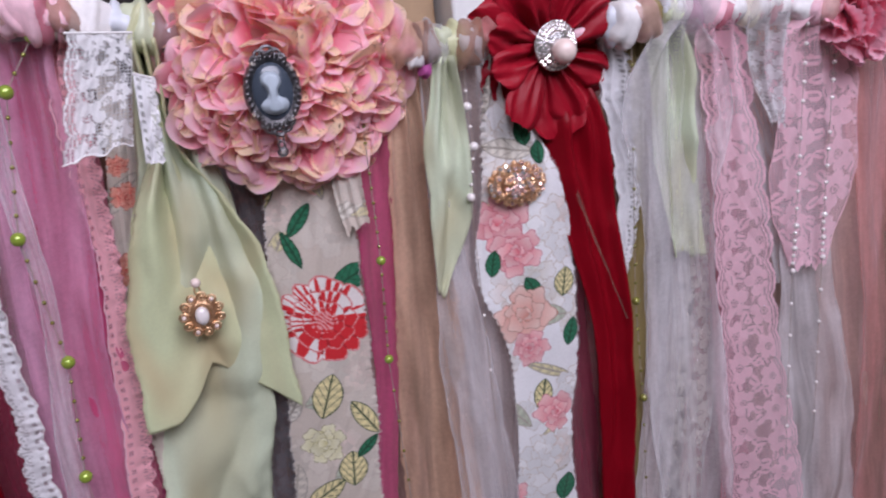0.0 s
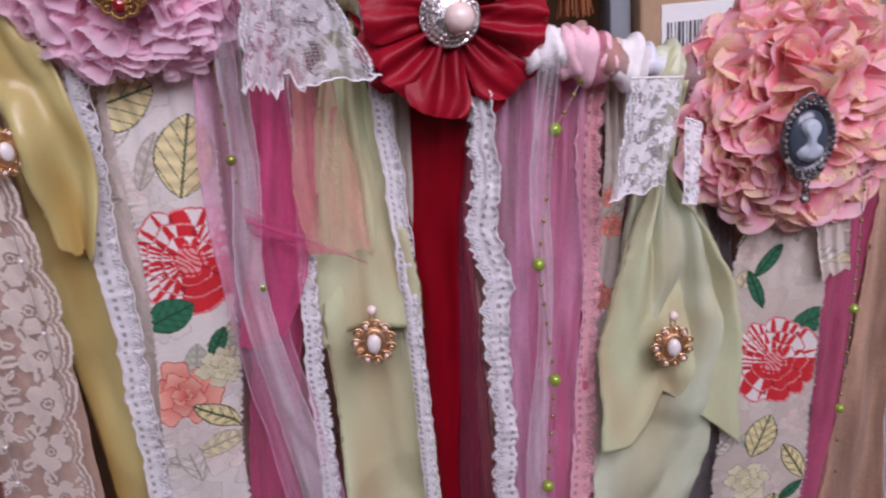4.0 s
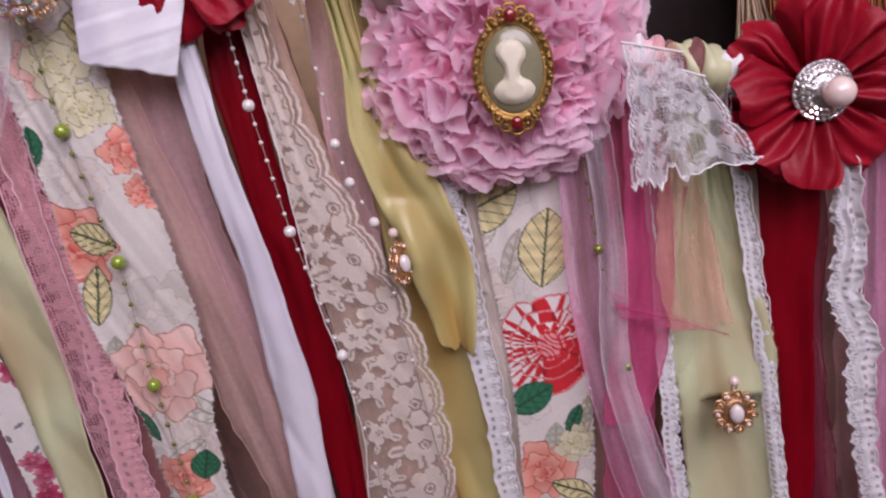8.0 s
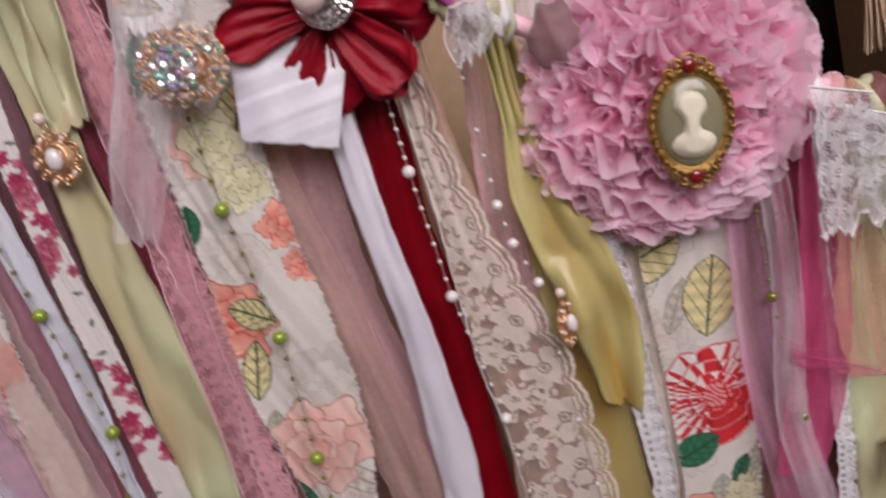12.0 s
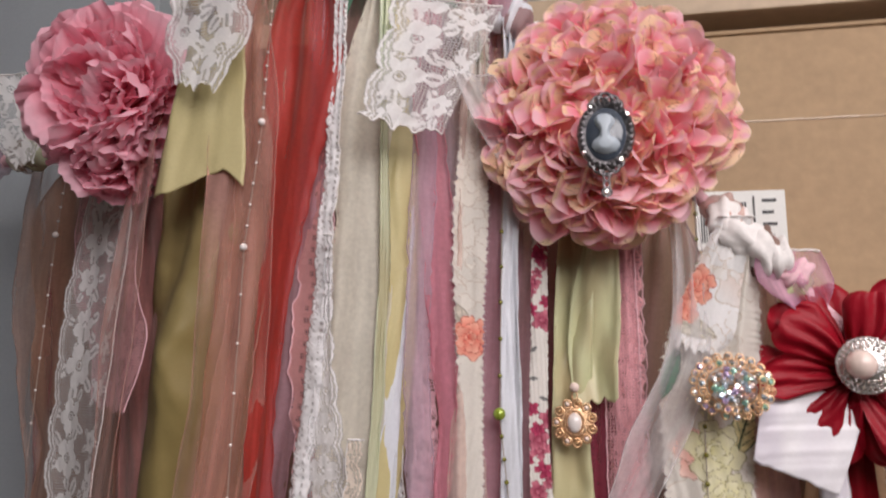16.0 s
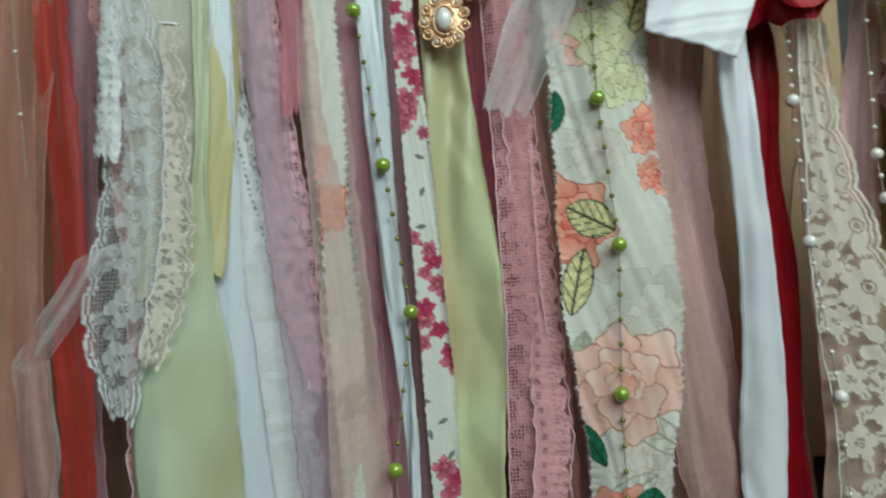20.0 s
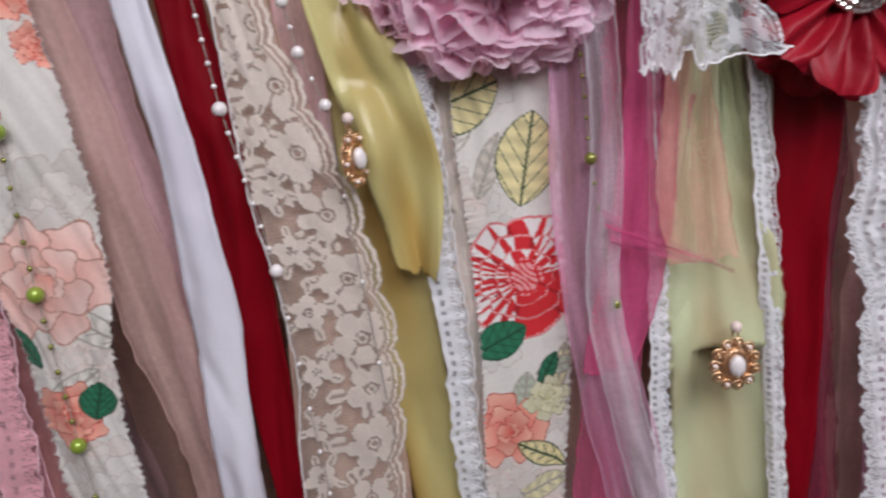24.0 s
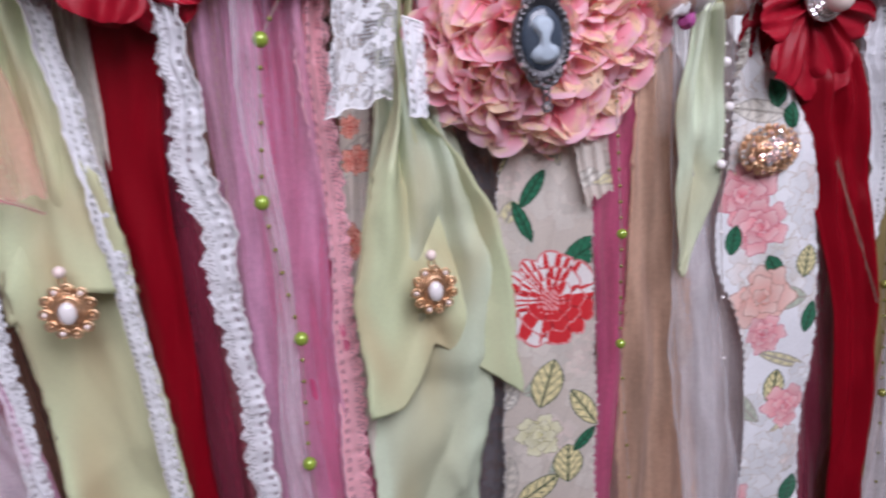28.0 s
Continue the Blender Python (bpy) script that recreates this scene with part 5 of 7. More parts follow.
# things on the top board
gift = thing("leaf_box", "white box printed with green leaves on the shelf", "box")
part("body", box(-0.385, -0.222, 0.16, 0.34, 1.7125, 1.86, 0.002), "label_paper", gift, smooth=False)
part("panel", box(-0.345, -0.288, 0.1592, 0.1602, 1.714, 1.858), "leaf_green", gift, "green printed panel", False)
for i in range(22):
    bm = bmesh.new()
    bmesh.ops.create_circle(bm, cap_ends=True, segments=10, radius=1)
    a = g0.uniform(0, 3.1)
    cx, cz = g0.uniform(-0.282, -0.226), g0.uniform(1.718, 1.80)
    for v in bm.verts:
        u, w = v.co.x * 0.0062, v.co.y * 0.0034
        v.co = Vector((cx + u * math.cos(a) - w * math.sin(a), 0.1590, cz + u * math.sin(a) + w * math.cos(a)))
    bm.faces.ensure_lookup_table()
    got = bmesh.ops.extrude_face_region(bm, geom=bm.faces[:])
    for v in [q for q in got["geom"] if isinstance(q, bmesh.types.BMVert)]:
        v.co.y += 0.0008
    part("leaf", bm, "leaf_green", gift, smooth=False)
bag = thing("cloth_bag", "crumpled magenta cloth bag on the shelf", "bag")
bm = ball(1.0, 0.062, 0.07, 0.11, seg=32, rings=20)
for v in bm.verts:
    v.co += v.co.normalized() * 0.006 * noise.noise(v.co * 40)
    v.co.z = max(v.co.z, -0.085)
q = part("body", bm, "magenta_cloth", bag)
q.location = (-0.14, 0.26, 1.798)
teal = thing("storage_tin", "dull green storage tin on the shelf", "tin")
part("body", box(-0.66, -0.42, 0.24, 0.42, 1.7125, 1.90, 0.006), "teal_paint", teal)
part("lid", box(-0.663, -0.417, 0.237, 0.423, 1.90, 1.925, 0.004), "teal_paint", teal)


def tassel(at, length, material, seed):
    """A tassel: a bound head, a skirt of loose strands and a twisted cord above."""
    g = random.Random(seed)
    ob = thing("tassel", "tied " + material.split("_")[0] + " yarn tassel with twisted cord", "tassel", at, "yarn tassels on the shelf")
    part("head", ball(0.0058, 1, 1, 1.2, seg=14, rings=10), material, ob)
    bm = ball(0.0046, 1, 1, 0.4, (0, 0, -0.006), 14, 6)
    part("binding", bm, "green_yarn", ob)
    rows = []
    for i in range(70):
        a, r = g.uniform(0, 6.28), math.sqrt(g.random())
        p = [(0.0035 * r * math.cos(a), 0.0035 * r * math.sin(a), -0.006)]
        for k in range(1, 5):
            f = k / 4
            s = 0.0035 + 0.0075 * f ** 0.7
            p.append((s * r * math.cos(a) + g.uniform(-0.0006, 0.0006), s * r * math.sin(a) + g.uniform(-0.0006, 0.0006), -0.006 - length * f * g.uniform(0.93, 1.05)))
        rows.append(tube(p, 0.00042, 4))
    P = np.stack(rows)
    vv = P.reshape(-1, 3)
    ff = []
    for s_ in range(P.shape[0]):
        for k in range(4):
            for j in range(4):
                o = s_ * 20
                ff.append((o + k * 4 + j, o + k * 4 + (j + 1) % 4, o + (k + 1) * 4 + (j + 1) % 4, o + (k + 1) * 4 + j))
    me = bpy.data.meshes.new("skirt")
    me.from_pydata([tuple(v) for v in vv], [], ff)
    tagged(part("skirt", finish(me, material), None, ob, "loose hanging yarn"), kind="stuff")
    for s_ in (0, math.pi):
        t = np.linspace(0, 1, 50)
        pts = np.stack([0.0016 * np.cos(t * 40 + s_), 0.0016 * np.sin(t * 40 + s_), 0.006 + t * 0.14], -1)
        part("cord", tube_mesh("cord", pts, 0.0017, "green_yarn" if s_ else material, 6), None, ob)
    return ob


for i, (x, y, z, l, m) in enumerate(((0.008, 0.160, 1.405, 0.036, "cream_yarn"), (0.022, 0.150, 1.425, 0.045, "orange_yarn"), (0.036, 0.165, 1.412, 0.052, "green_yarn"),
                                     (0.047, 0.150, 1.402, 0.040, "cream_yarn"), (0.060, 0.160, 1.395, 0.045, "orange_yarn"), (0.070, 0.150, 1.415, 0.05, "orange_yarn"))):
    tassel((x, y, z), l, m, i + 3)
rail = thing("tassel_rail", "dark wooden rail that carries yarn tassels", "rail")
part("bar", box(-0.158, 0.092, 0.145, 0.165, 1.545, 1.56, 0.002), "dark_wood", rail)
part("bracket", box(0.078, 0.092, 0.145, 0.50, 1.55, 1.556, 0.001), "dark_wood", rail)

# ---- the cord of the garland, wound with cloth ----
xs = np.linspace(-0.80, 0.62, 260)
pts = np.stack([xs, cord_y(xs), cord_z(xs)], -1)
cord = tagged(new("garland_cord", tube_mesh("garland_cord", pts, 0.0036, "pink_cloth", 10, 1 + 0.22 * smooth_noise(xs * 140, 77) * 0.8)),
              "lumpy cloth covered cord that carries all the strips", "cord")
nail = thing("wall_hook", "small metal hook that holds the cord end", "hook")
part("shank", tube_mesh("shank", [(-0.795, 0.10, 1.575), (-0.795, 0.03, 1.572), (-0.795, 0.012, 1.566), (-0.795, 0.008, 1.575)], 0.002, "silver", 8), None, nail)
nail2 = thing("wall_hook", "small metal hook that holds the cord end", "hook")
part("shank", tube_mesh("shank", [(0.615, 0.14, 1.30), (0.615, 0.01, 1.298), (0.615, -0.004, 1.288), (0.615, -0.008, 1.296)], 0.002, "silver", 8), None, nail2)


# ---- strips, from the far end of the cord ----
strip("sheer_strip", "taupe_org", [(-0.676, 1.595, 0.04), (-0.671, 1.504, 0.046), (-0.648, 1.383, 0.027)], 3, "sheer taupe organza strip hanging at the garland end")
strip("sheer_strip", "brown_org", [(-0.648, 1.562, 0.04), (-0.63, 1.469, 0.069), (-0.612, 1.387, 0.079)], 2, "sheer brown organza strip behind lace")
strip("lace_strip", "thick_lace", [(-0.598, 1.552, 0.034), (-0.593, 1.520, 0.050), (-0.594, 1.478, 0.057), (-0.593, 1.424, 0.052), (-0.588, 1.370, 0.046), (-0.578, 1.315, 0.042)], -1, "wide cream scalloped flower lace strip", edge="L")
strip("sheer_strip", "wine_org", [(-0.652, 1.575, 0.029), (-0.654, 1.521, 0.023), (-0.655, 1.438, 0.022), (-0.645, 1.383, 0.023)], 3, "sheer wine red organza strip")
strip("lace_strip", "pink_lace", [(-0.596, 1.54, 0.071), (-0.599, 1.497, 0.058), (-0.574, 1.46, 0.059), (-0.568, 1.428, 0.035)], 0, "pink crocheted flower lace tail", end=1)
strip("sheer_strip", "salmon_org", [(-0.577, 1.533, 0.051), (-0.566, 1.467, 0.053), (-0.551, 1.395, 0.036)], 2, "sheer salmon pink organza strip")
strip("satin_ribbon", "olive_satin", [(-0.527, 1.58, 0.056), (-0.525, 1.517, 0.059), (-0.523, 1.465, 0.07), (-0.52, 1.398, 0.052)], 2, "olive gold satin ribbon with soft shine")
strip("satin_ribbon", "khaki_satin", [(-0.509, 1.589, 0.026), (-0.512, 1.561, 0.032), (-0.514, 1.54, 0.04), (-0.515, 1.519, 0.044)], -1, "cut khaki satin ribbon end with a notched hem", end=2,flat=0.3,top=False,cut=[(-0.5,0.0),(-0.3,0.001),(0.28,0.012),(0.5,0.004)])
strip("sheer_strip", "orange_org", [(-0.497, 1.61, 0.024), (-0.497, 1.515, 0.025), (-0.493, 1.401, 0.028)], 1, "sheer burnt orange organza strip")
strip("sheer_strip", "red_org", [(-0.47, 1.609, 0.031), (-0.474, 1.525, 0.02), (-0.478, 1.476, 0.013), (-0.478, 1.403, 0.012)], 0, "bright red sheer organza strip")
strip("sheer_strip", "mauve_org", [(-0.467, 1.527, 0.013), (-0.47, 1.442, 0.013), (-0.474, 1.403, 0.011)], 1, "sheer mauve organza strip")
strip("lace_strip", "salmon_lace", [(-0.463, 1.502, 0.016), (-0.462, 1.443, 0.015), (-0.46, 1.404, 0.012)], 1, "salmon pink flower lace strip")
strip("lace_strip", "white_lace", [(-0.455, 1.560, 0.006), (-0.456, 1.512, 0.007), (-0.457, 1.46, 0.0075), (-0.459, 1.421, 0.008), (-0.461, 1.38, 0.008)], 0, "narrow white scalloped lace edging", edge='L',end=1)
strip("sheer_strip", "cream_org", [(-0.440, 1.557, 0.030), (-0.443, 1.515, 0.024), (-0.443, 1.464, 0.022), (-0.444, 1.414, 0.020), (-0.449, 1.363, 0.018), (-0.452, 1.335, 0.014)], 0.7, "pale cream organza ribbon", end=1)
strip("sheer_strip", "rose_org", [(-0.4199, 1.566, 0.0125), (-0.4150, 1.517, 0.0119), (-0.412, 1.472, 0.010), (-0.4085, 1.427, 0.007), (-0.410, 1.395, 0.005)], 0.3, "rose pink woven strip with frayed edges", end=1, fray=1)
strip("print_strip", "floral", [(-0.401, 1.556, 0.012), (-0.401, 1.497, 0.013), (-0.4, 1.448, 0.01), (-0.399, 1.407, 0.01)], 0, "frayed floral cotton strip with coral blossom", seed=3,fray=1, motifs=[("coral", -0.4, 1.4626, 0.0094), ("coral", -0.407, 1.3618, 0.0118), ("coral", -0.4071, 1.3793, 0.0079)])
strip("sheer_strip", "lilac_org", [(-0.413, 1.549, 0.012), (-0.408, 1.472, 0.013), (-0.403, 1.407, 0.013)], 1, "sheer pale lilac organza strip")
strip("sheer_strip", "mauve_org", [(-0.391, 1.521, 0.014), (-0.391, 1.449, 0.014), (-0.393, 1.407, 0.014)], 1, "sheer dusty mauve organza strip")
strip("sheer_strip", "mauve_org", [(-0.376, 1.522, 0.015), (-0.378, 1.464, 0.015), (-0.38, 1.408, 0.014)], 2, "sheer dusty mauve organza strip")
strip("print_strip", "ditsy", [(-0.372, 1.466, 0.007), (-0.372, 1.427, 0.008), (-0.37, 1.385, 0.009), (-0.369, 1.344, 0.01), (-0.368, 1.303, 0.011), (-0.368, 1.256, 0.01)], 0, "narrow white cotton strip printed with tiny raspberry sprigs", seed=5)
strip("satin_ribbon", "green_satin", [(-0.357, 1.482, 0.016), (-0.359, 1.418, 0.016), (-0.357, 1.375, 0.02), (-0.354, 1.322, 0.022), (-0.357, 1.253, 0.019)], 1, "soft green satin ribbon")
strip("satin_ribbon", "green_satin", [(-0.345, 1.507, 0.016), (-0.348, 1.477, 0.023), (-0.349, 1.452, 0.02), (-0.348, 1.437, 0.018)], 0, "short soft green satin ribbon end", end=1)
strip("sheer_strip", "wine_org", [(-0.346, 1.44, 0.012), (-0.345, 1.397, 0.012), (-0.342, 1.342, 0.013), (-0.342, 1.289, 0.01), (-0.341, 1.25, 0.01)], 2, "sheer wine mauve organza strip")
strip("lace_strip", "pink_lace", [(-0.337, 1.469, 0.015), (-0.336, 1.395, 0.014), (-0.336, 1.342, 0.014), (-0.335, 1.289, 0.017), (-0.336, 1.252, 0.019)], 1, "rose pink flower lace strip")
strip("lace_strip", "white_lace", [(-0.4535, 1.50, 0.003), (-0.4525, 1.45, 0.008), (-0.451, 1.419, 0.015), (-0.452, 1.39, 0.021), (-0.455, 1.359, 0.026), (-0.462, 1.32, 0.022), (-0.462, 1.299, 0.009)], 0, "white net lace with scalloped edges and pointed tail", edge='B',end=1,top=False)
strip("satin_ribbon", "palegreen_satin", [(-0.438, 1.362, 0.006), (-0.441, 1.336, 0.013), (-0.444, 1.313, 0.025), (-0.446, 1.29, 0.029), (-0.446, 1.273, 0.03)], 0.3, "pale mint satin ribbon", flat=0.3)
strip("satin_ribbon", "white_satin", [(-0.428, 1.458, 0.003), (-0.431, 1.423, 0.007), (-0.433, 1.377, 0.011), (-0.433, 1.339, 0.01), (-0.431, 1.301, 0.01), (-0.429, 1.267, 0.009)], 1.2, "cool white satin ribbon", flat=0.4)
strip("lace_strip", "white_lace", [(-0.426, 1.381, 0.006), (-0.423, 1.342, 0.014), (-0.421, 1.302, 0.021), (-0.422, 1.264, 0.023)], 1.7, "greyish white lace strip")
strip("lace_strip", "blush_lace", [(-0.4195, 1.53, 0.005), (-0.4185, 1.443, 0.008), (-0.416, 1.386, 0.011), (-0.414, 1.347, 0.012), (-0.408, 1.298, 0.007)], 1.2, "pale pink lace strip", end=1)
strip("sheer_strip", "floral_org", [(-0.401, 1.426, 0.011), (-0.399, 1.37, 0.016), (-0.397, 1.316, 0.016), (-0.396, 1.261, 0.018)], 0, "sheer peach chiffon strip with faded blossoms")
strip("sheer_strip", "rose_org", [(-0.396, 1.441, 0.013), (-0.391, 1.356, 0.014), (-0.386, 1.314, 0.013), (-0.386, 1.255, 0.013)], 2, "sheer rose pink organza strip")
strip("satin_ribbon", "white_satin", [(-0.384, 1.467, 0.007), (-0.383, 1.426, 0.008), (-0.383, 1.386, 0.008), (-0.382, 1.335, 0.006), (-0.379, 1.294, 0.005), (-0.379, 1.258, 0.004)], 0, "narrow white satin ribbon")
strip("print_strip", "floral", [(-0.287, 1.507, 0.016), (-0.295, 1.482, 0.032), (-0.301, 1.451, 0.038), (-0.303, 1.417, 0.036), (-0.301, 1.334, 0.04), (-0.3, 1.289, 0.036), (-0.303, 1.234, 0.026), (-0.303, 1.215, 0.025)], 0, "white cotton strip printed with coral peonies and leaves", seed=11,fray=1, motifs=[("coral", -0.3180, 1.3510, 0.0175), ("coral", -0.2860, 1.3830, 0.0100), ("coral", -0.2850, 1.3660, 0.0070), ("yellow", -0.3096, 1.3526, 0.0096, 0.0068, 150), ("yellow", -0.3158, 1.3302, 0.0124, 0.0056, 75), ("pale", -0.3015, 1.2930, 0.0215), ("green", -0.3149, 1.2722, 0.0095, 0.0038, 120), ("coral", -0.3048, 1.2456, 0.0122), ("green", -0.2957, 1.2491, 0.007, 0.0062, 70), ("green", -0.3173, 1.4501, 0.0117, 0.0038, 70), ("pale", -0.3078, 1.4182, 0.0114), ("yellow", -0.2890, 1.4269, 0.0110, 0.0060, 70), ("lime", -0.3010, 1.4190, 0.0120), ("lime", -0.2960, 1.4010, 0.0100), ("green", -0.3203, 1.3917, 0.0079, 0.0042, 80)])
strip("lace_strip", "pink_lace", [(-0.333, 1.419, 0.013), (-0.333, 1.392, 0.012), (-0.33, 1.353, 0.012), (-0.328, 1.301, 0.012), (-0.33, 1.245, 0.014), (-0.333, 1.214, 0.015)], 1, "pink lace and tulle strip")
strip("sheer_strip", "tulle_white", [(-0.312, 1.452, 0.018), (-0.324, 1.423, 0.023), (-0.338, 1.392, 0.015)], -1, "short white tulle tail", end=1)
strip("sheer_strip", "tan_org", [(-0.288, 1.394, 0.019), (-0.28, 1.336, 0.02), (-0.274, 1.272, 0.022), (-0.269, 1.212, 0.013), (-0.269, 1.202, 0.013)], 1, "sheer dusty tan organza strip")
strip("sheer_strip", "pink_org", [(-0.274, 1.393, 0.017), (-0.272, 1.344, 0.016), (-0.266, 1.291, 0.016), (-0.264, 1.246, 0.015), (-0.264, 1.202, 0.013)], 2, "sheer dusty pink organza strip")
strip("satin_ribbon", "brocade", [(-0.255, 1.389, 0.011), (-0.254, 1.367, 0.011), (-0.252, 1.333, 0.012), (-0.253, 1.271, 0.015), (-0.257, 1.209, 0.015)], 0, "white brocade satin ribbon with silvery weave", flat=0.9)
strip("satin_ribbon", "red_satin", [(-0.244, 1.392, 0.016), (-0.244, 1.366, 0.015), (-0.242, 1.331, 0.017), (-0.242, 1.268, 0.015), (-0.242, 1.203, 0.014)], 2, "dark red satin ribbon", flat=0.7)
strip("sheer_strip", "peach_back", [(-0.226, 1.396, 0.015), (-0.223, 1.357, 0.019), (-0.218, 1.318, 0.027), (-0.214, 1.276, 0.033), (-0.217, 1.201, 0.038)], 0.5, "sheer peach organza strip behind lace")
strip("lace_strip", "bold_lace", [(-0.226, 1.395, 0.013), (-0.223, 1.366, 0.018), (-0.218, 1.328, 0.029), (-0.212, 1.287, 0.034), (-0.21, 1.244, 0.039), (-0.216, 1.203, 0.041)], 0, "cream scalloped flower lace strip", edge='R')
strip("sheer_strip", "pink_org", [(-0.202, 1.417, 0.015), (-0.206, 1.38, 0.015), (-0.211, 1.326, 0.014)], 2, "sheer rose organza strip")
strip("satin_ribbon", "gold_satin", [(-0.195, 1.397, 0.009), (-0.193, 1.369, 0.02), (-0.185, 1.335, 0.026), (-0.18, 1.299, 0.023), (-0.181, 1.274, 0.013)], 0, "shiny lime gold satin ribbon gathered at its knot", end=1, flat=1.4)
strip("satin_ribbon", "gold_satin", [(-0.193, 1.342, 0.019), (-0.191, 1.279, 0.025), (-0.189, 1.236, 0.023), (-0.187, 1.189, 0.022)], 2.4, "olive gold satin ribbon", flat=0.7)
strip("lace_strip", "white_lace", [(-0.171, 1.319, 0.009), (-0.172, 1.277, 0.01), (-0.172, 1.237, 0.01), (-0.174, 1.186, 0.01)], 1, "narrow white needle lace strip")
strip("print_strip", "floral2", [(-0.158, 1.328, 0.02), (-0.162, 1.285, 0.018), (-0.163, 1.231, 0.019), (-0.164, 1.178, 0.02)], 2, "cotton strip with grey sketched leaves on cream", seed=21, fray=1)
strip("print_strip", "floral", [(-0.143, 1.338, 0.034), (-0.1445, 1.281, 0.034), (-0.147, 1.227, 0.034), (-0.153, 1.177, 0.033)], 1, "cotton strip printed with a large red striped peony", seed=22,fray=1, motifs=[("peony", -0.1435, 1.2636, 0.0240), ("yellow", -0.1600, 1.3300, 0.0165, 0.0120, 15), ("yellow", -0.1375, 1.3060, 0.0170, 0.0115, 75), ("green", -0.1556, 1.2406, 0.0112, 0.0074, 20), ("coral", -0.1573, 1.2036, 0.0149), ("green", -0.1390, 1.2250, 0.0080, 0.0035, 60), ("lime", -0.1400, 1.2130, 0.0090), ("yellow", -0.1450, 1.1900, 0.0120, 0.0050, 140)])
strip("sheer_strip", "rasp_org", [(-0.1, 1.345, 0.015), (-0.1, 1.32, 0.018), (-0.1057, 1.268, 0.020), (-0.1151, 1.216, 0.021), (-0.1246, 1.164, 0.022)], 1, "raspberry pink organza strip with frayed edge")
strip("sheer_strip", "lilac_tulle", [(-0.1180, 1.349, 0.0150), (-0.1205, 1.3035, 0.020), (-0.1200, 1.258, 0.022), (-0.1165, 1.2125, 0.0245), (-0.1095, 1.167, 0.026)], 0, "sheer lilac tulle strip", flat=1.5)
strip("sheer_strip", "rasp_org", [(-0.095, 1.315, 0.02), (-0.105, 1.264, 0.023), (-0.118, 1.226, 0.019)], 0, "torn raspberry tulle tail", end=1)
strip("lace_strip", "white_lace", [(-0.092, 1.314, 0.006), (-0.095, 1.259, 0.007), (-0.098, 1.222, 0.008), (-0.099, 1.176, 0.008)], 0, "narrow white crochet edging", edge='R')
strip("satin_ribbon", "green_satin", [(-0.066, 1.352, 0.014), (-0.0700, 1.328, 0.022), (-0.0715, 1.301, 0.030), (-0.0732, 1.2745, 0.036), (-0.0726, 1.248, 0.042), (-0.0729, 1.217, 0.046)], 1.0, "wide light green satin ribbon end with curled hem", end=2, fray=1, flat=0.7, cut=[(-0.5, 0.0), (-0.42, 0.001), (-0.15, 0.008), (0.2, 0.008), (0.5, 0.003)])
strip("satin_ribbon", "green_satin", [(-0.072, 1.251, 0.036), (-0.073, 1.212, 0.042), (-0.072, 1.1765, 0.042), (-0.0725, 1.141, 0.043)], 1.6, "light green satin ribbon", fray=1, flat=0.6)
strip("sheer_strip", "peach_org", [(-0.083, 1.314, 0.018), (-0.083, 1.29, 0.025), (-0.081, 1.263, 0.025)], -1, "sheer glittering peach organza tail", end=1)
strip("lace_strip", "white_lace", [(-0.058, 1.319, 0.007), (-0.056, 1.286, 0.008), (-0.055, 1.25, 0.007)], 0, "narrow white braided trim")
strip("sheer_strip", "cream_org", [(-0.05, 1.325, 0.013), (-0.052, 1.287, 0.011), (-0.056, 1.206, 0.01)], 2, "sheer cream organza strip")
strip("satin_ribbon", "red_satin", [(-0.036, 1.318, 0.021), (-0.042, 1.26, 0.021), (-0.0435, 1.205, 0.016), (-0.046, 1.151, 0.012)], 1.6, "deep red satin ribbon", flat=0.6)
strip("sheer_strip", "wine_org", [(-0.033, 1.238, 0.012), (-0.032, 1.191, 0.015), (-0.031, 1.141, 0.018)], 3.6, "sheer wine organza strip")
strip("lace_strip", "white_lace", [(-0.0205, 1.315, 0.009), (-0.0200, 1.290, 0.012), (-0.0225, 1.268, 0.014), (-0.0185, 1.240, 0.012), (-0.0205, 1.215, 0.011), (-0.0190, 1.178, 0.010), (-0.0210, 1.140, 0.010)], 0, "gathered white crochet lace trim", edge="L", ruffle=0.55)
strip("sheer_strip", "lilac_tulle", [(-0.005, 1.32, 0.013), (-0.009, 1.256, 0.011), (-0.014, 1.15, 0.015)], 1, "mauve tulle strip with frayed edge")
strip("sheer_strip", "lilac_tulle", [(0.012, 1.327, 0.029), (0.008, 1.265, 0.029), (0.003, 1.214, 0.031), (-0.001, 1.148, 0.033)], 1, "layered lilac tulle strip")
strip("sheer_strip", "rasp_org", [(0.02, 1.313, 0.01), (0.014, 1.248, 0.013), (0.01, 1.184, 0.019), (0.007, 1.117, 0.019)], 2, "deep raspberry organza strip")
strip("lace_strip", "pink_lace", [(0.031, 1.327, 0.014), (0.026, 1.282, 0.012), (0.026, 1.234, 0.009), (0.021, 1.169, 0.011), (0.017, 1.116, 0.011)], 1, "salmon pink flower lace strip", edge='R')
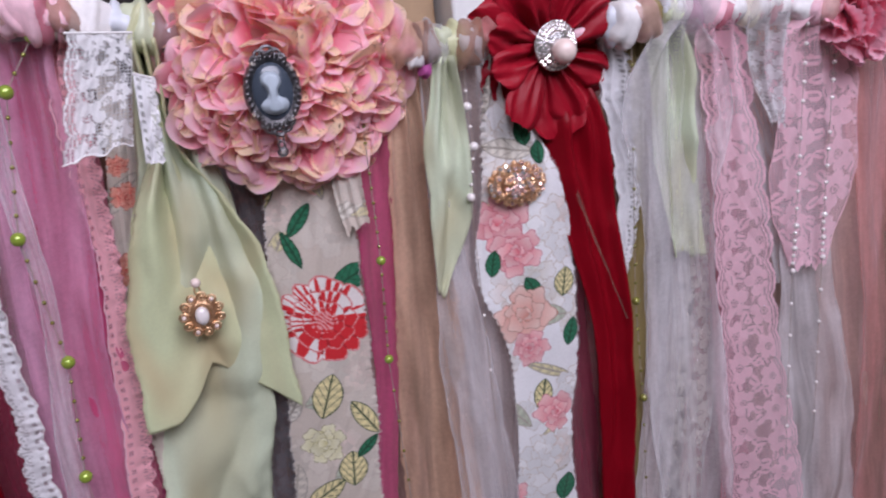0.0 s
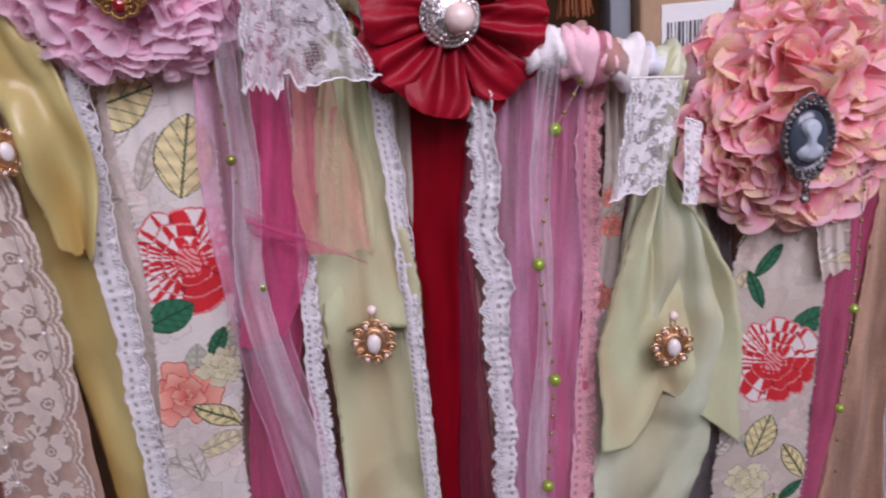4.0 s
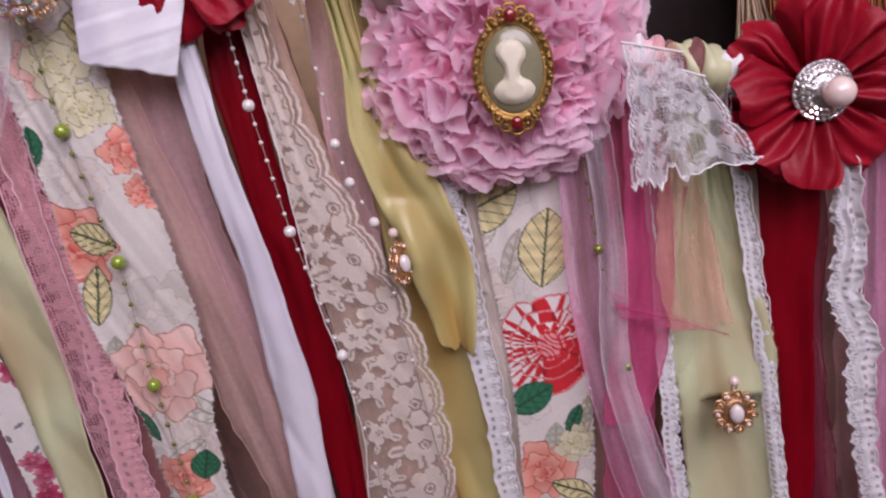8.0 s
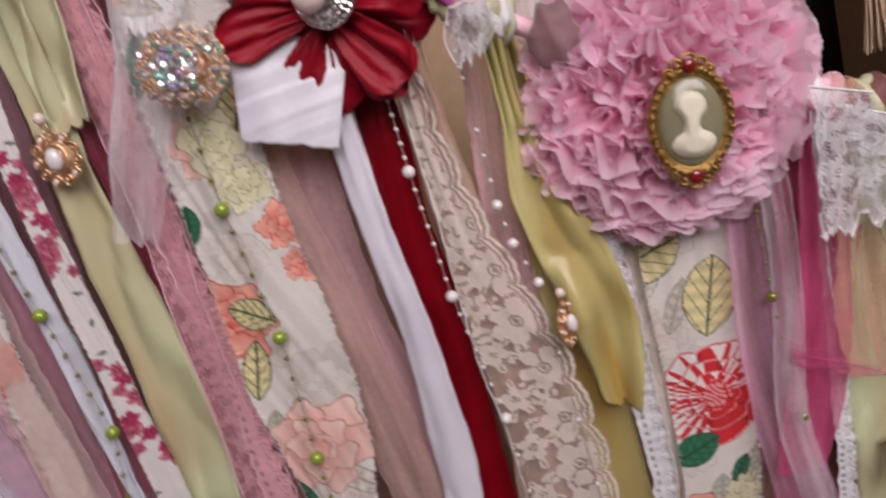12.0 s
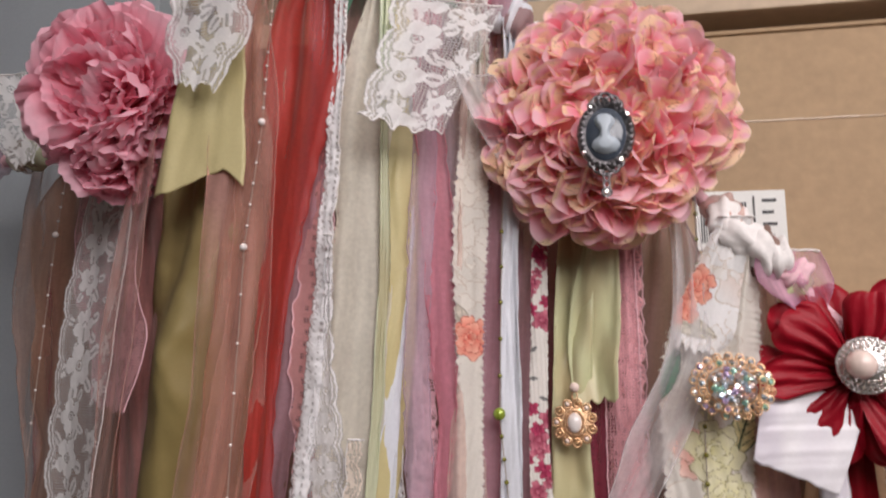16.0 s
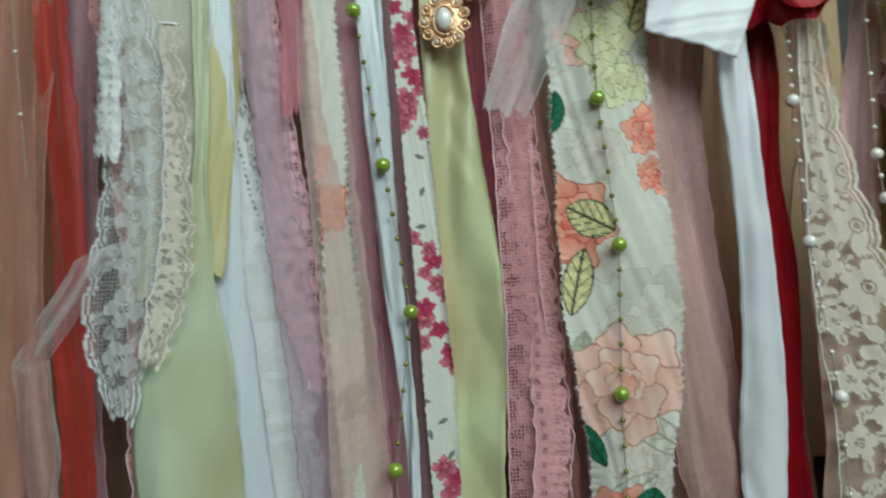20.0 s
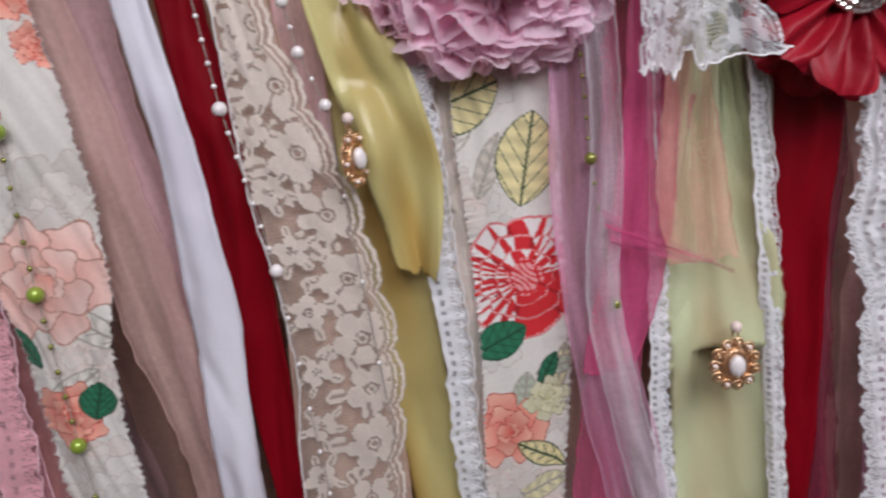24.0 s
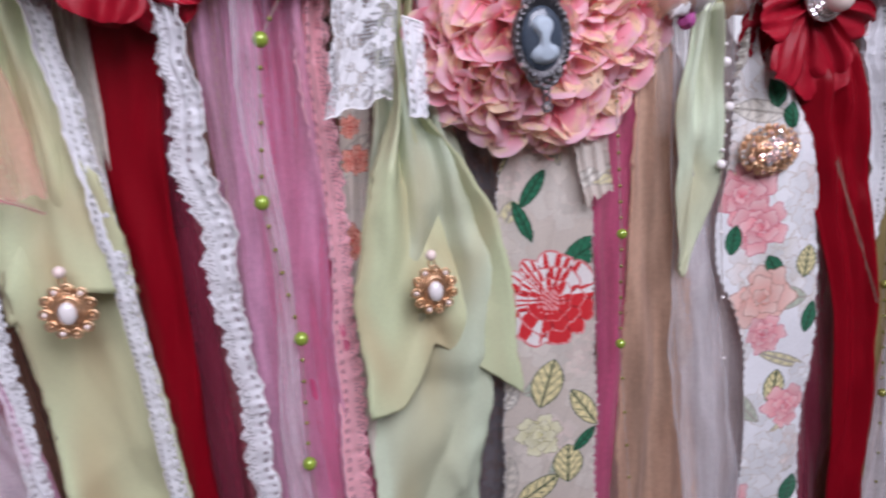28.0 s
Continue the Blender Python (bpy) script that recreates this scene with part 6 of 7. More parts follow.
strip("satin_ribbon", "green_satin", [(0.0578, 1.272, 0.012), (0.0587, 1.2474, 0.042), (0.0604, 1.2238, 0.055), (0.0592, 1.2002, 0.061), (0.0595, 1.1766, 0.0645), (0.0597, 1.148, 0.0680)], 0, "wide light green satin bow tail with cut corners", end=2, fray=1, bow=True, flat=0.75, cut=[(-0.5, 0.003), (-0.28, 0.004), (-0.16, 0.012), (-0.03, 0.027), (0.5, -0.004)])
strip("satin_ribbon", "palegreen_satin", [(0.058, 1.178, 0.055), (0.053, 1.138, 0.054), (0.048, 1.102, 0.051)], 1, "light green satin ribbon", fray=1)
strip("print_strip", "floral2", [(0.111, 1.251, 0.032), (0.11, 1.197, 0.042), (0.109, 1.143, 0.044), (0.104, 1.085, 0.042)], 1, "cream cotton strip printed with a crimson peony and leaves", seed=31,fray=1, motifs=[("green", 0.1259, 1.2028, 0.0105, 0.0063, 25), ("peony", 0.1105, 1.1830, 0.0225), ("yellow", 0.1064, 1.1433, 0.0122, 0.0076, 70), ("yellow", 0.1132, 1.1011, 0.0099, 0.0074, 85), ("yellow", 0.0904, 1.2431, 0.0097, 0.0034, 40), ("green", 0.1062, 1.2331, 0.0094, 0.0035, 50), ("green", 0.1010, 1.2200, 0.0100, 0.0030, 110), ("yellow", 0.1230, 1.1280, 0.0120, 0.0050, 120), ("lime", 0.1010, 1.1180, 0.0110), ("green", 0.1220, 1.1120, 0.0080, 0.0030, 40), ("yellow", 0.0980, 1.0900, 0.0120, 0.0055, 30)])
strip("lace_strip", "dark_lace", [(0.086, 1.161, 0.016), (0.084, 1.12, 0.017), (0.082, 1.086, 0.018)], 2, "dark grey lace strip")
strip("print_strip", "floral2", [(0.13, 1.262, 0.011), (0.129, 1.247, 0.012), (0.131, 1.228, 0.01)], 0, "short tail of leaf printed cotton", end=1)
strip("sheer_strip", "rasp_org", [(0.144, 1.27, 0.018), (0.14, 1.212, 0.016), (0.138, 1.153, 0.012), (0.129, 1.078, 0.01)], 1, "sheer raspberry organza strip")
strip("sheer_strip", "caramel_org", [(0.161, 1.241, 0.024), (0.16, 1.163, 0.033), (0.158, 1.07, 0.04)], 1, "sheer caramel organza strip")
strip("satin_ribbon", "palegreen_satin", [(0.176, 1.298, 0.006), (0.176, 1.282, 0.013), (0.175, 1.261, 0.021), (0.174, 1.221, 0.018), (0.165, 1.19, 0.004)], 0, "pale green satin tail ending in a point", end=1)
strip("sheer_strip", "grey_tulle", [(0.19, 1.231, 0.023), (0.188, 1.172, 0.027), (0.188, 1.089, 0.032)], 1, "sheer greyish mauve tulle strip")
strip("sheer_strip", "brown_org", [(0.19, 1.243, 0.034), (0.194, 1.153, 0.037), (0.18, 1.059, 0.042)], 2, "sheer brown organza strip")
strip("print_strip", "floral3", [(0.206, 1.269, 0.022), (0.211, 1.237, 0.041), (0.212, 1.185, 0.049), (0.218, 1.146, 0.038), (0.216, 1.103, 0.029), (0.215, 1.056, 0.038)], 0, "white cotton strip printed with pink roses and green leaves", seed=41,fray=1, motifs=[("green", 0.2131, 1.2587, 0.0067, 0.0039, 110), ("green", 0.2204, 1.2491, 0.0062, 0.0034, 95), ("pink", 0.1979, 1.218, 0.0144), ("pink", 0.2061, 1.2018, 0.0123), ("green", 0.1944, 1.197, 0.007, 0.0041, 80), ("green", 0.2132, 1.1816, 0.0072, 0.0042, 120), ("yellow", 0.2306, 1.1815, 0.0078, 0.006, 80), ("pale", 0.208, 1.1678, 0.0151), ("pink", 0.2105, 1.1485, 0.0092), ("green", 0.2327, 1.1536, 0.008, 0.0043, 75), ("yellow", 0.2159, 1.1199, 0.0095, 0.005, 80), ("pink", 0.222, 1.1091, 0.0108), ("green", 0.2257, 1.0606, 0.0086, 0.0066, 75), ("pink", 0.1918, 1.0612, 0.0111)])
strip("satin_ribbon", "red_satin", [(0.239, 1.267, 0.029), (0.247, 1.207, 0.027), (0.255, 1.158, 0.021), (0.257, 1.1, 0.018)], 0.2, "dark red satin ribbon", flat=0.6)
strip("sheer_strip", "wine_org", [(0.245, 1.155, 0.022), (0.249, 1.088, 0.025), (0.251, 1.038, 0.026)], 2, "sheer wine organza strip")
strip("lace_strip", "white_lace", [(0.264, 1.272, 0.018), (0.269, 1.233, 0.014), (0.269, 1.197, 0.011), (0.265, 1.173, 0.006)], 1, "white lace strip with net ground", edge='R')
strip("satin_ribbon", "olive_satin", [(0.275, 1.169, 0.016), (0.27, 1.101, 0.018), (0.265, 1.034, 0.022)], 2, "narrow olive satin ribbon")
strip("satin_ribbon", "palegreen_satin", [(0.288, 1.300, 0.020), (0.2918, 1.287, 0.0304), (0.2953, 1.252, 0.0296), (0.2993, 1.217, 0.0276), (0.3027, 1.182, 0.0215)], 0.6, "pale green satin tail behind white chiffon", end=1)
strip("sheer_strip", "grey_tulle", [(0.291, 1.174, 0.021), (0.287, 1.1, 0.022), (0.279, 1.034, 0.023)], 1, "sheer white tulle strip")
strip("lace_strip", "cream_lace", [(0.317, 1.159, 0.026), (0.31, 1.09, 0.033), (0.301, 1.022, 0.037)], 2, "cream net lace strip")
strip("lace_strip", "blush_lace", [(0.312, 1.299, 0.026), (0.33, 1.224, 0.034), (0.342, 1.141, 0.041), (0.355, 1.064, 0.051), (0.363, 1.009, 0.053)], 0, "long salmon pink lace strip", edge='B')
strip("sheer_strip", "tulle_white", [(0.34, 1.274, 0.028), (0.363, 1.217, 0.034), (0.376, 1.155, 0.025)], 1, "sheer white tulle tail", end=1)
strip("lace_strip", "blush_lace", [(0.373, 1.287, 0.04), (0.384, 1.239, 0.054), (0.384, 1.196, 0.052), (0.382, 1.159, 0.025)], 0, "pink fringed lace tail with beads", end=1)
strip("sheer_strip", "tan_org", [(0.417, 1.191, 0.034), (0.43, 1.096, 0.042), (0.437, 0.975, 0.046)], 2, "sheer beige organza strip")
strip("sheer_strip", "grey_tulle", [(0.384, 1.164, 0.037), (0.406, 1.046, 0.06), (0.406, 0.99, 0.067)], 1, "sheer pale grey tulle strip")
strip("sheer_strip", "salmon_org", [(0.422, 1.27, 0.028), (0.434, 1.189, 0.026), (0.451, 1.053, 0.03)], 1, "sheer salmon organza strip")
strip("lace_strip", "thick_lace", [(-0.508, 1.612, 0.035), (-0.51, 1.588, 0.045), (-0.513, 1.564, 0.022)], -3, "folded white flower lace piece", top=False,end=1,edge='B',flat=0.5)
strip("lace_strip", "thick_lace", [(-0.692, 1.614, 0.052), (-0.677, 1.587, 0.046), (-0.66, 1.56, 0.016)], -3, "white flower lace piece by the pink flower", top=False,end=1,edge='B',flat=0.5)
strip("lace_strip", "white_lace", [(-0.199, 1.439, 0.017), (-0.201, 1.43, 0.021), (-0.204, 1.421, 0.012)], -2, "small white lace tuft", top=False,end=1)
strip("sheer_strip", "tulle_white", [(-0.398, 1.576, 0.017), (-0.388, 1.558, 0.022), (-0.38, 1.538, 0.01)], -2, "sheer peach chiffon tail", top=False,end=1)
strip("sheer_strip", "lilac_tulle", [(-0.269, 1.501, 0.025), (-0.266, 1.489, 0.031), (-0.26, 1.478, 0.013)], -1, "short mauve tulle knot tail", top=False,end=1)
strip("sheer_strip", "grey_tulle", [(-0.166, 1.439, 0.047), (-0.168, 1.431, 0.043), (-0.168, 1.413, 0.026)], 3, "sheer grey tulle behind the pink flower", top=False,end=1)
strip("sheer_strip", "rose_org", [(-0.087, 1.319, 0.02), (-0.093, 1.297, 0.018), (-0.101, 1.268, 0.021)], 1, "sheer rose chiffon tail", top=False,end=1)
strip("print_strip", "floral2", [(0.04, 1.277, 0.012), (0.036, 1.251, 0.012), (0.033, 1.222, 0.012)], 2, "dark floral cotton strip with a red rose", seed=51, motifs=[("coral", 0.0376, 1.2545, 0.0059), ("coral", 0.031, 1.2223, 0.0069), ("coral", 0.0369, 1.2679, 0.0044)])
strip("print_strip", "floral3", [(-0.289, 1.515, 0.014), (-0.297, 1.488, 0.025), (-0.303, 1.468, 0.027), (-0.307, 1.459, 0.015)], -1, "knotted white cotton tail with red printed edge", seed=52,end=1,fray=1,top=False, motifs=[("coral", -0.3072, 1.4872, 0.0091), ("coral", -0.3131, 1.4774, 0.0077), ("green", -0.2839, 1.4789, 0.0067, 0.0031, 80)])
strip("sheer_strip", "rasp_org", [(0.016, 1.321, 0.027), (0.013, 1.249, 0.032), (0.008, 1.141, 0.037)], 2, "sheer raspberry organza strip behind tulle")
strip("sheer_strip", "rose_org", [(0.024, 1.308, 0.015), (0.022, 1.246, 0.016), (0.014, 1.139, 0.018)], 2, "sheer deep rose organza strip")
strip("sheer_strip", "salmon_org", [(-0.334, 1.402, 0.016), (-0.33, 1.353, 0.017), (-0.328, 1.3, 0.016), (-0.33, 1.243, 0.02), (-0.332, 1.211, 0.022)], 1.8, "sheer salmon organza strip behind lace")
strip("sheer_strip", "wine_org", [(-0.028, 1.305, 0.016), (-0.036, 1.237, 0.023), (-0.043, 1.172, 0.029), (-0.047, 1.12, 0.032)], 2.9, "deep wine organza strip with soft folds")
strip("sheer_strip", "pink_org", [(-0.338, 1.442, 0.015), (-0.337, 1.385, 0.016), (-0.337, 1.325, 0.017), (-0.335, 1.272, 0.017)], 2.5, "sheer dusty pink organza strip")
strip("sheer_strip", "mauve_org", [(-0.388, 1.482, 0.013), (-0.394, 1.427, 0.014), (-0.399, 1.366, 0.013), (-0.403, 1.305, 0.013)], 2.5, "sheer dusty mauve organza strip")
strip("satin_ribbon", "khaki_satin", [(-0.430, 1.557, 0.014), (-0.430, 1.517, 0.0139), (-0.429, 1.459, 0.0123), (-0.432, 1.400, 0.0097), (-0.4365, 1.342, 0.007)], 1.1, "narrow yellow khaki satin ribbon", end=1, flat=0.5)
strip("lace_strip", "bold_lace", [(-0.438, 1.42, 0.005), (-0.439, 1.385, 0.007), (-0.442, 1.349, 0.009), (-0.446, 1.33, 0.009), (-0.45, 1.315, 0.006)], -0.5, "tan scalloped lace tail with flower motifs", end=1,edge='R',top=False,flat=0.5)
strip("sheer_strip", "tulle_white", [(0.006, 1.332, 0.006), (0.001, 1.281, 0.008), (0.002, 1.227, 0.006), (-0.006, 1.155, 0.008)], -0.5, "narrow white tulle veil over mauve tulle", flat=1.6)
strip("sheer_strip", "salmon_veil", [(-0.556, 1.555, 0.022), (-0.556, 1.50, 0.028), (-0.555, 1.44, 0.028), (-0.553, 1.385, 0.022)], -1.6, "thin salmon chiffon veil over lace and satin", end=1)
strip("sheer_strip", "salmon_veil", [(-0.497, 1.600, 0.022), (-0.494, 1.52, 0.032), (-0.494, 1.45, 0.034), (-0.500, 1.36, 0.034)], -0.6, "thin salmon chiffon veil over orange organza")
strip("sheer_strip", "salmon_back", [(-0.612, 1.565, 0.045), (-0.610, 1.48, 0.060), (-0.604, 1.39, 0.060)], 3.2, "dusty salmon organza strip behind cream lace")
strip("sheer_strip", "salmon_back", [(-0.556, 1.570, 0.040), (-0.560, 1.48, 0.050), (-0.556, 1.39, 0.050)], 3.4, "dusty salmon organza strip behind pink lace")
strip("sheer_strip", "rose_org", [(0.3196, 1.274, 0.0128), (0.3287, 1.1867, 0.0161), (0.3346, 1.0993, 0.018), (0.3398, 1.012, 0.0195)], 0.8, "sheer rose organza strip beside pink lace")
strip("sheer_strip", "tulle_white", [(0.2886, 1.287, 0.038), (0.2941, 1.2017, 0.044), (0.2999, 1.1163, 0.0468), (0.3061, 1.031, 0.0441)], -0.5, "wide white chiffon veil over green satin", flat=1.3)
strip("lace_strip", "white_lace", [(0.3415, 1.300, 0.029), (0.3473, 1.2725, 0.0231), (0.3535, 1.245, 0.011)], -0.5, "white flowered net lace tail", end=1, edge="R")
strip("sheer_strip", "tulle_white", [(-0.1125, 1.300, 0.010), (-0.118, 1.255, 0.012), (-0.1135, 1.2125, 0.013), (-0.106, 1.167, 0.014)], -1.0, "crumpled white tulle veil over raspberry organza", flat=2.0)
strip("sheer_strip", "peach_org", [(-0.4955, 1.600, 0.021), (-0.4911, 1.518, 0.0185), (-0.4915, 1.46, 0.018), (-0.4964, 1.402, 0.020), (-0.503, 1.34, 0.021)], 0.2, "sheer salmon organza strip with small glints")
strip("sheer_strip", "lilac_org", [(-0.421, 1.556, 0.009), (-0.421, 1.516, 0.009), (-0.4201, 1.4395, 0.009), (-0.4153, 1.363, 0.010), (-0.411, 1.30, 0.011)], 0.4, "frayed pale lilac chiffon strip")
strip("sheer_strip", "tulle_white", [(0.173, 1.215, 0.014), (0.176, 1.155, 0.024), (0.182, 1.059, 0.033)], 0.3, "thin white tulle veil over caramel organza", flat=1.4)

# ---- back layer of gathered organza ----
g0 = random.Random(12)
# darkened brown, wine and mauve put the shade between strips into the colour
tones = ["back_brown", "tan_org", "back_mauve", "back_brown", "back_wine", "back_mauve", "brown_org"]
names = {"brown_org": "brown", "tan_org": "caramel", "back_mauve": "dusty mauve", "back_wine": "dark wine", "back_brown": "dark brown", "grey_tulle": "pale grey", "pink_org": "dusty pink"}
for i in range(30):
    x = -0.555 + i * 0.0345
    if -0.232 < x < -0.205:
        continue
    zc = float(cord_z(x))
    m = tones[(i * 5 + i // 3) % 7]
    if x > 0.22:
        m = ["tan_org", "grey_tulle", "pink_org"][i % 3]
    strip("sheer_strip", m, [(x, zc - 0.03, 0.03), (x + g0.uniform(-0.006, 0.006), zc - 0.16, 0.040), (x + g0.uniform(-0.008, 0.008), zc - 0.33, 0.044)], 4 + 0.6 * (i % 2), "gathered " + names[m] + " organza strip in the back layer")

# ---- more cloth wound on the cord ----
wraps = ["white_cloth", "pink_cloth", "palegreen_satin", "cream_org", "green_satin", "white_satin", "salmon_org", "white_cloth", "lilac_org", "tan_org"]
for i in range(92):
    x = -0.79 + i * 0.0150 + g0.uniform(-0.003, 0.003)
    if under_flower(x, float(cord_z(x))):
        continue
    q = part("wrap", knot_mesh(500 + i, wraps[g0.randrange(10)]), None, cord)
    q.location = (x, float(cord_y(x)) - 0.0015, float(cord_z(x)) + g0.uniform(-0.002, 0.002))
    slope = math.atan2(float(cord_z(x + 0.01) - cord_z(x - 0.01)), 0.02)
    q.rotation_euler = (0, -slope + g0.uniform(-0.3, 0.3), g0.uniform(-0.3, 0.3))
    q.scale = (g0.uniform(0.8, 1.15), 0.9, g0.uniform(0.75, 1.1))

# ---- thick knots of cotton on the cord ----
def cloth_knot(label, lobes, seed):
    """Twisted folds of one strip, tied round the cord. lobes: x, z, size and cloth of each fold."""
    g = random.Random(seed)
    ob = thing("cloth_knot", label, "knot", group="cloth knots on the cord")
    for i, (x, z, size, cloth) in enumerate(lobes):
        q = part("fold", knot_mesh(seed * 7 + i, cloth), None, ob)
        q.location = (x, float(cord_y(x)) - 0.006, z)
        q.rotation_euler = (g.uniform(-0.4, 0.4), g.uniform(-0.9, 0.9), g.uniform(-0.4, 0.4))
        q.scale = (size * g.uniform(0.85, 1.1), size * 0.9, size)
    return ob


cloth_knot("knotted white cotton strip with creased folds", ((-0.2935, 1.5165, 0.9, "white_cloth"), (-0.2880, 1.5080, 1.15, "white_cloth"), (-0.2800, 1.5020, 1.1, "white_cloth"), (-0.2720, 1.4980, 0.95, "white_cloth"), (-0.2655, 1.4920, 0.75, "pink_cloth")), 3)
cloth_knot("knotted cotton strip printed in magenta and white", ((0.1610, 1.3030, 0.55, "magenta_cloth"), (0.1650, 1.2985, 0.6, "white_cloth"), (0.1680, 1.2935, 0.45, "magenta_cloth")), 5)
cloth_knot("knotted cotton strip printed in magenta and white", ((-0.2055, 1.4430, 0.8, "magenta_cloth"), (-0.1990, 1.4375, 0.9, "white_cloth"), (-0.1925, 1.4325, 0.8, "white_cloth")), 7)

# ---- flowers ----
ruffled_flower("full coral silk flower with printed petals", (0.1133, 0.018, 1.3005), 0.0545, "petal_coral", 540, 3, 0.0135, 0.32, 1.0, 1.0, "curl")
ruffled_flower("full light pink chiffon flower with ruffled petals", (-0.1417, 0.018, 1.3879), 0.0530, "petal_pink", 430, 5, 0.0165, 0.30, 1.0, 0.5, "ruffle")
ruffled_flower("full coral silk flower with curled petals", (-0.3411, -0.022, 1.5582), 0.0565, "petal_coral", 540, 8, 0.0135, 0.38, 1.0, 1.0, "curl")
ruffled_flower("loose crumpled pink fabric flower", (-0.5758, -0.036, 1.5787), 0.041, "petal_rose", 70, 13, 0.032, 0.5, 1.25, 0.4, "crepe")
ruffled_flower("loose crumpled pink fabric flower", (-0.5743, -0.03, 1.5491), 0.025, "petal_rose", 50, 14, 0.020, 0.6, 1.1, 0.4, "crepe")
ruffled_flower("small pink fabric flower on the cord", (0.4017, -0.002, 1.2951), 0.026, "petal_rose", 50, 17, 0.016, 0.6, 1.0, 0.4, "crepe")
satin_flower("dark red satin flower with pleated petals", (0.2287, 0.008, 1.2961), 0.037, 4)
satin_flower("dark red satin flower with pleated petals", (-0.0292, 0.008, 1.3495), 0.037, 6, 0.2)
satin_flower("dark red satin flower with pleated petals", (-0.246, -0.004, 1.4525), 0.037, 9, 0.35)

# ---- brooches ----
pearl_button("silver brooch with a large pearl on red satin", (0.2292, -0.0008, 1.2966), 0.1, (0.0004, -0.0022))
pearl_button("silver brooch with a large pearl on red satin", (-0.0298, -0.0005, 1.3495), 0.0, (0.0030, -0.0008))
pearl_button("silver brooch with a large pearl on red satin", (-0.2444, -0.0150, 1.4538), -0.2, (-0.0026, 0.0))
cameo("silver cameo brooch with a slate blue oval stone", (0.1016, -0.0125, 1.2935), 0.0080, 0.0112, "dark_silver", "slate_stone", "pale_blue_stone", False)
cameo("antique gold cameo brooch with an ivory carving", (-0.1385, -0.0090, 1.3808), 0.0110, 0.0154, "old_gold", "olive_stone", "ivory", True, 0.12)
cameo("silver cameo brooch with a slate blue oval stone", (-0.3425, -0.0560, 1.5385), 0.0080, 0.0112, "dark_silver", "slate_stone", "pale_blue_stone", False)
gold_drop("rose gold filigree drop with a white pearl", (0.0582, 0.0100, 1.2021), 0.0)
gold_drop("rose gold filigree drop with a white pearl", (-0.0721, 0.0095, 1.2216), 0.05)
gold_drop("rose gold filigree drop with a white pearl", (-0.3571, -0.0058, 1.4283), 0.0)
gold_drop("rose gold filigree drop with a white pearl, turned edgewise", (-0.1958, 0.0003, 1.3171), -0.12, 1.15, 0.9)
crystal_cluster("oval brooch of iridescent crystals in gold wire", (-0.2955, -0.0205, 1.4445), 0.0146, 0.0116, 2, 0.1)
crystal_cluster("oval brooch of rose gold crystals", (0.2075, 0.0030, 1.2362), 0.0135, 0.0095, 5, 0.1, ("gold", "crystal_rose", "gold", "crystal_rose", "crystal"))

# ---- bead strings ----
bead_string("string of green pearls with seed beads", [(0.0212, 1.3224), (0.0084, 1.3038), (-0.001, 1.2494), (0.0037, 1.1954), (-0.0019, 1.1424)], "green_bead", "olive_bead", 0.0028, 0.0009, 5)
bead_string("string of green pearls with seed beads", [(0.1387, 1.2114), (0.1363, 1.1619)], "green_bead", "olive_bead", 0.0022, 0.0008, 6)
bead_string("string of dark green pearls with seed beads", [(0.2667, 1.1653), (0.2701, 1.108)], "olive_bead", "olive_bead", 0.0022, 0.0008, 6)
bead_string("string of green pearls on printed cotton", [(-0.3047, 1.3948), (-0.3008, 1.3425), (-0.3036, 1.2902), (-0.3044, 1.2357)], "green_bead", "olive_bead", 0.0028, 0.0010, 5)
bead_string("string of green and white pearls on white ribbon", [(-0.3877, 1.4311), (-0.3814, 1.3762), (-0.3754, 1.3238), (-0.384, 1.2692)], "green_bead", "olive_bead", 0.0027, 0.0010, 5)
bead_string("string of white pearls and seed pearls", [(-0.2365, 1.389), (-0.2344, 1.3391), (-0.2276, 1.2842)], "pearl", "pearl", 0.0024, 0.0009, 6)
bead_string("string of white pearls and seed pearls", [(-0.209, 1.3682), (-0.2071, 1.3526), (-0.2017, 1.3353)], "pearl", "pearl", 0.0021, 0.0009, 3)
bead_string("thin string of small green beads over tulle", [(-0.1174, 1.3045), (-0.1138, 1.2518)], "olive_bead", "olive_bead", 0.0022, 0.0008, 5)
bead_string("string of small white pearls", [(-0.4876, 1.5515), (-0.4911, 1.4961)], "pearl", "pearl", 0.0017, 0.0007, 5)
bead_string("string of small cream pearls", [(-0.6417, 1.5778), (-0.6441, 1.5215)], "pearl", "pearl", 0.0018, 0.0008, 6)
bead_string("string of white pearls on beige ribbon", [(0.186, 1.2749), (0.1876, 1.2569), (0.1841, 1.2336)], "pearl", "pearl", 0.0021, 0.0009, 3)
bead_string("short fringe of clear and pearl beads", [(0.3679, 1.1866), (0.3676, 1.1736), (0.3673, 1.1604)], "pearl", "pearl", 0.0016, 0.0012, 5)
bead_string("short fringe of clear and pearl beads", [(0.3871, 1.1895), (0.3874, 1.1763), (0.388, 1.1644)], "pearl", "pearl", 0.0016, 0.0012, 5)


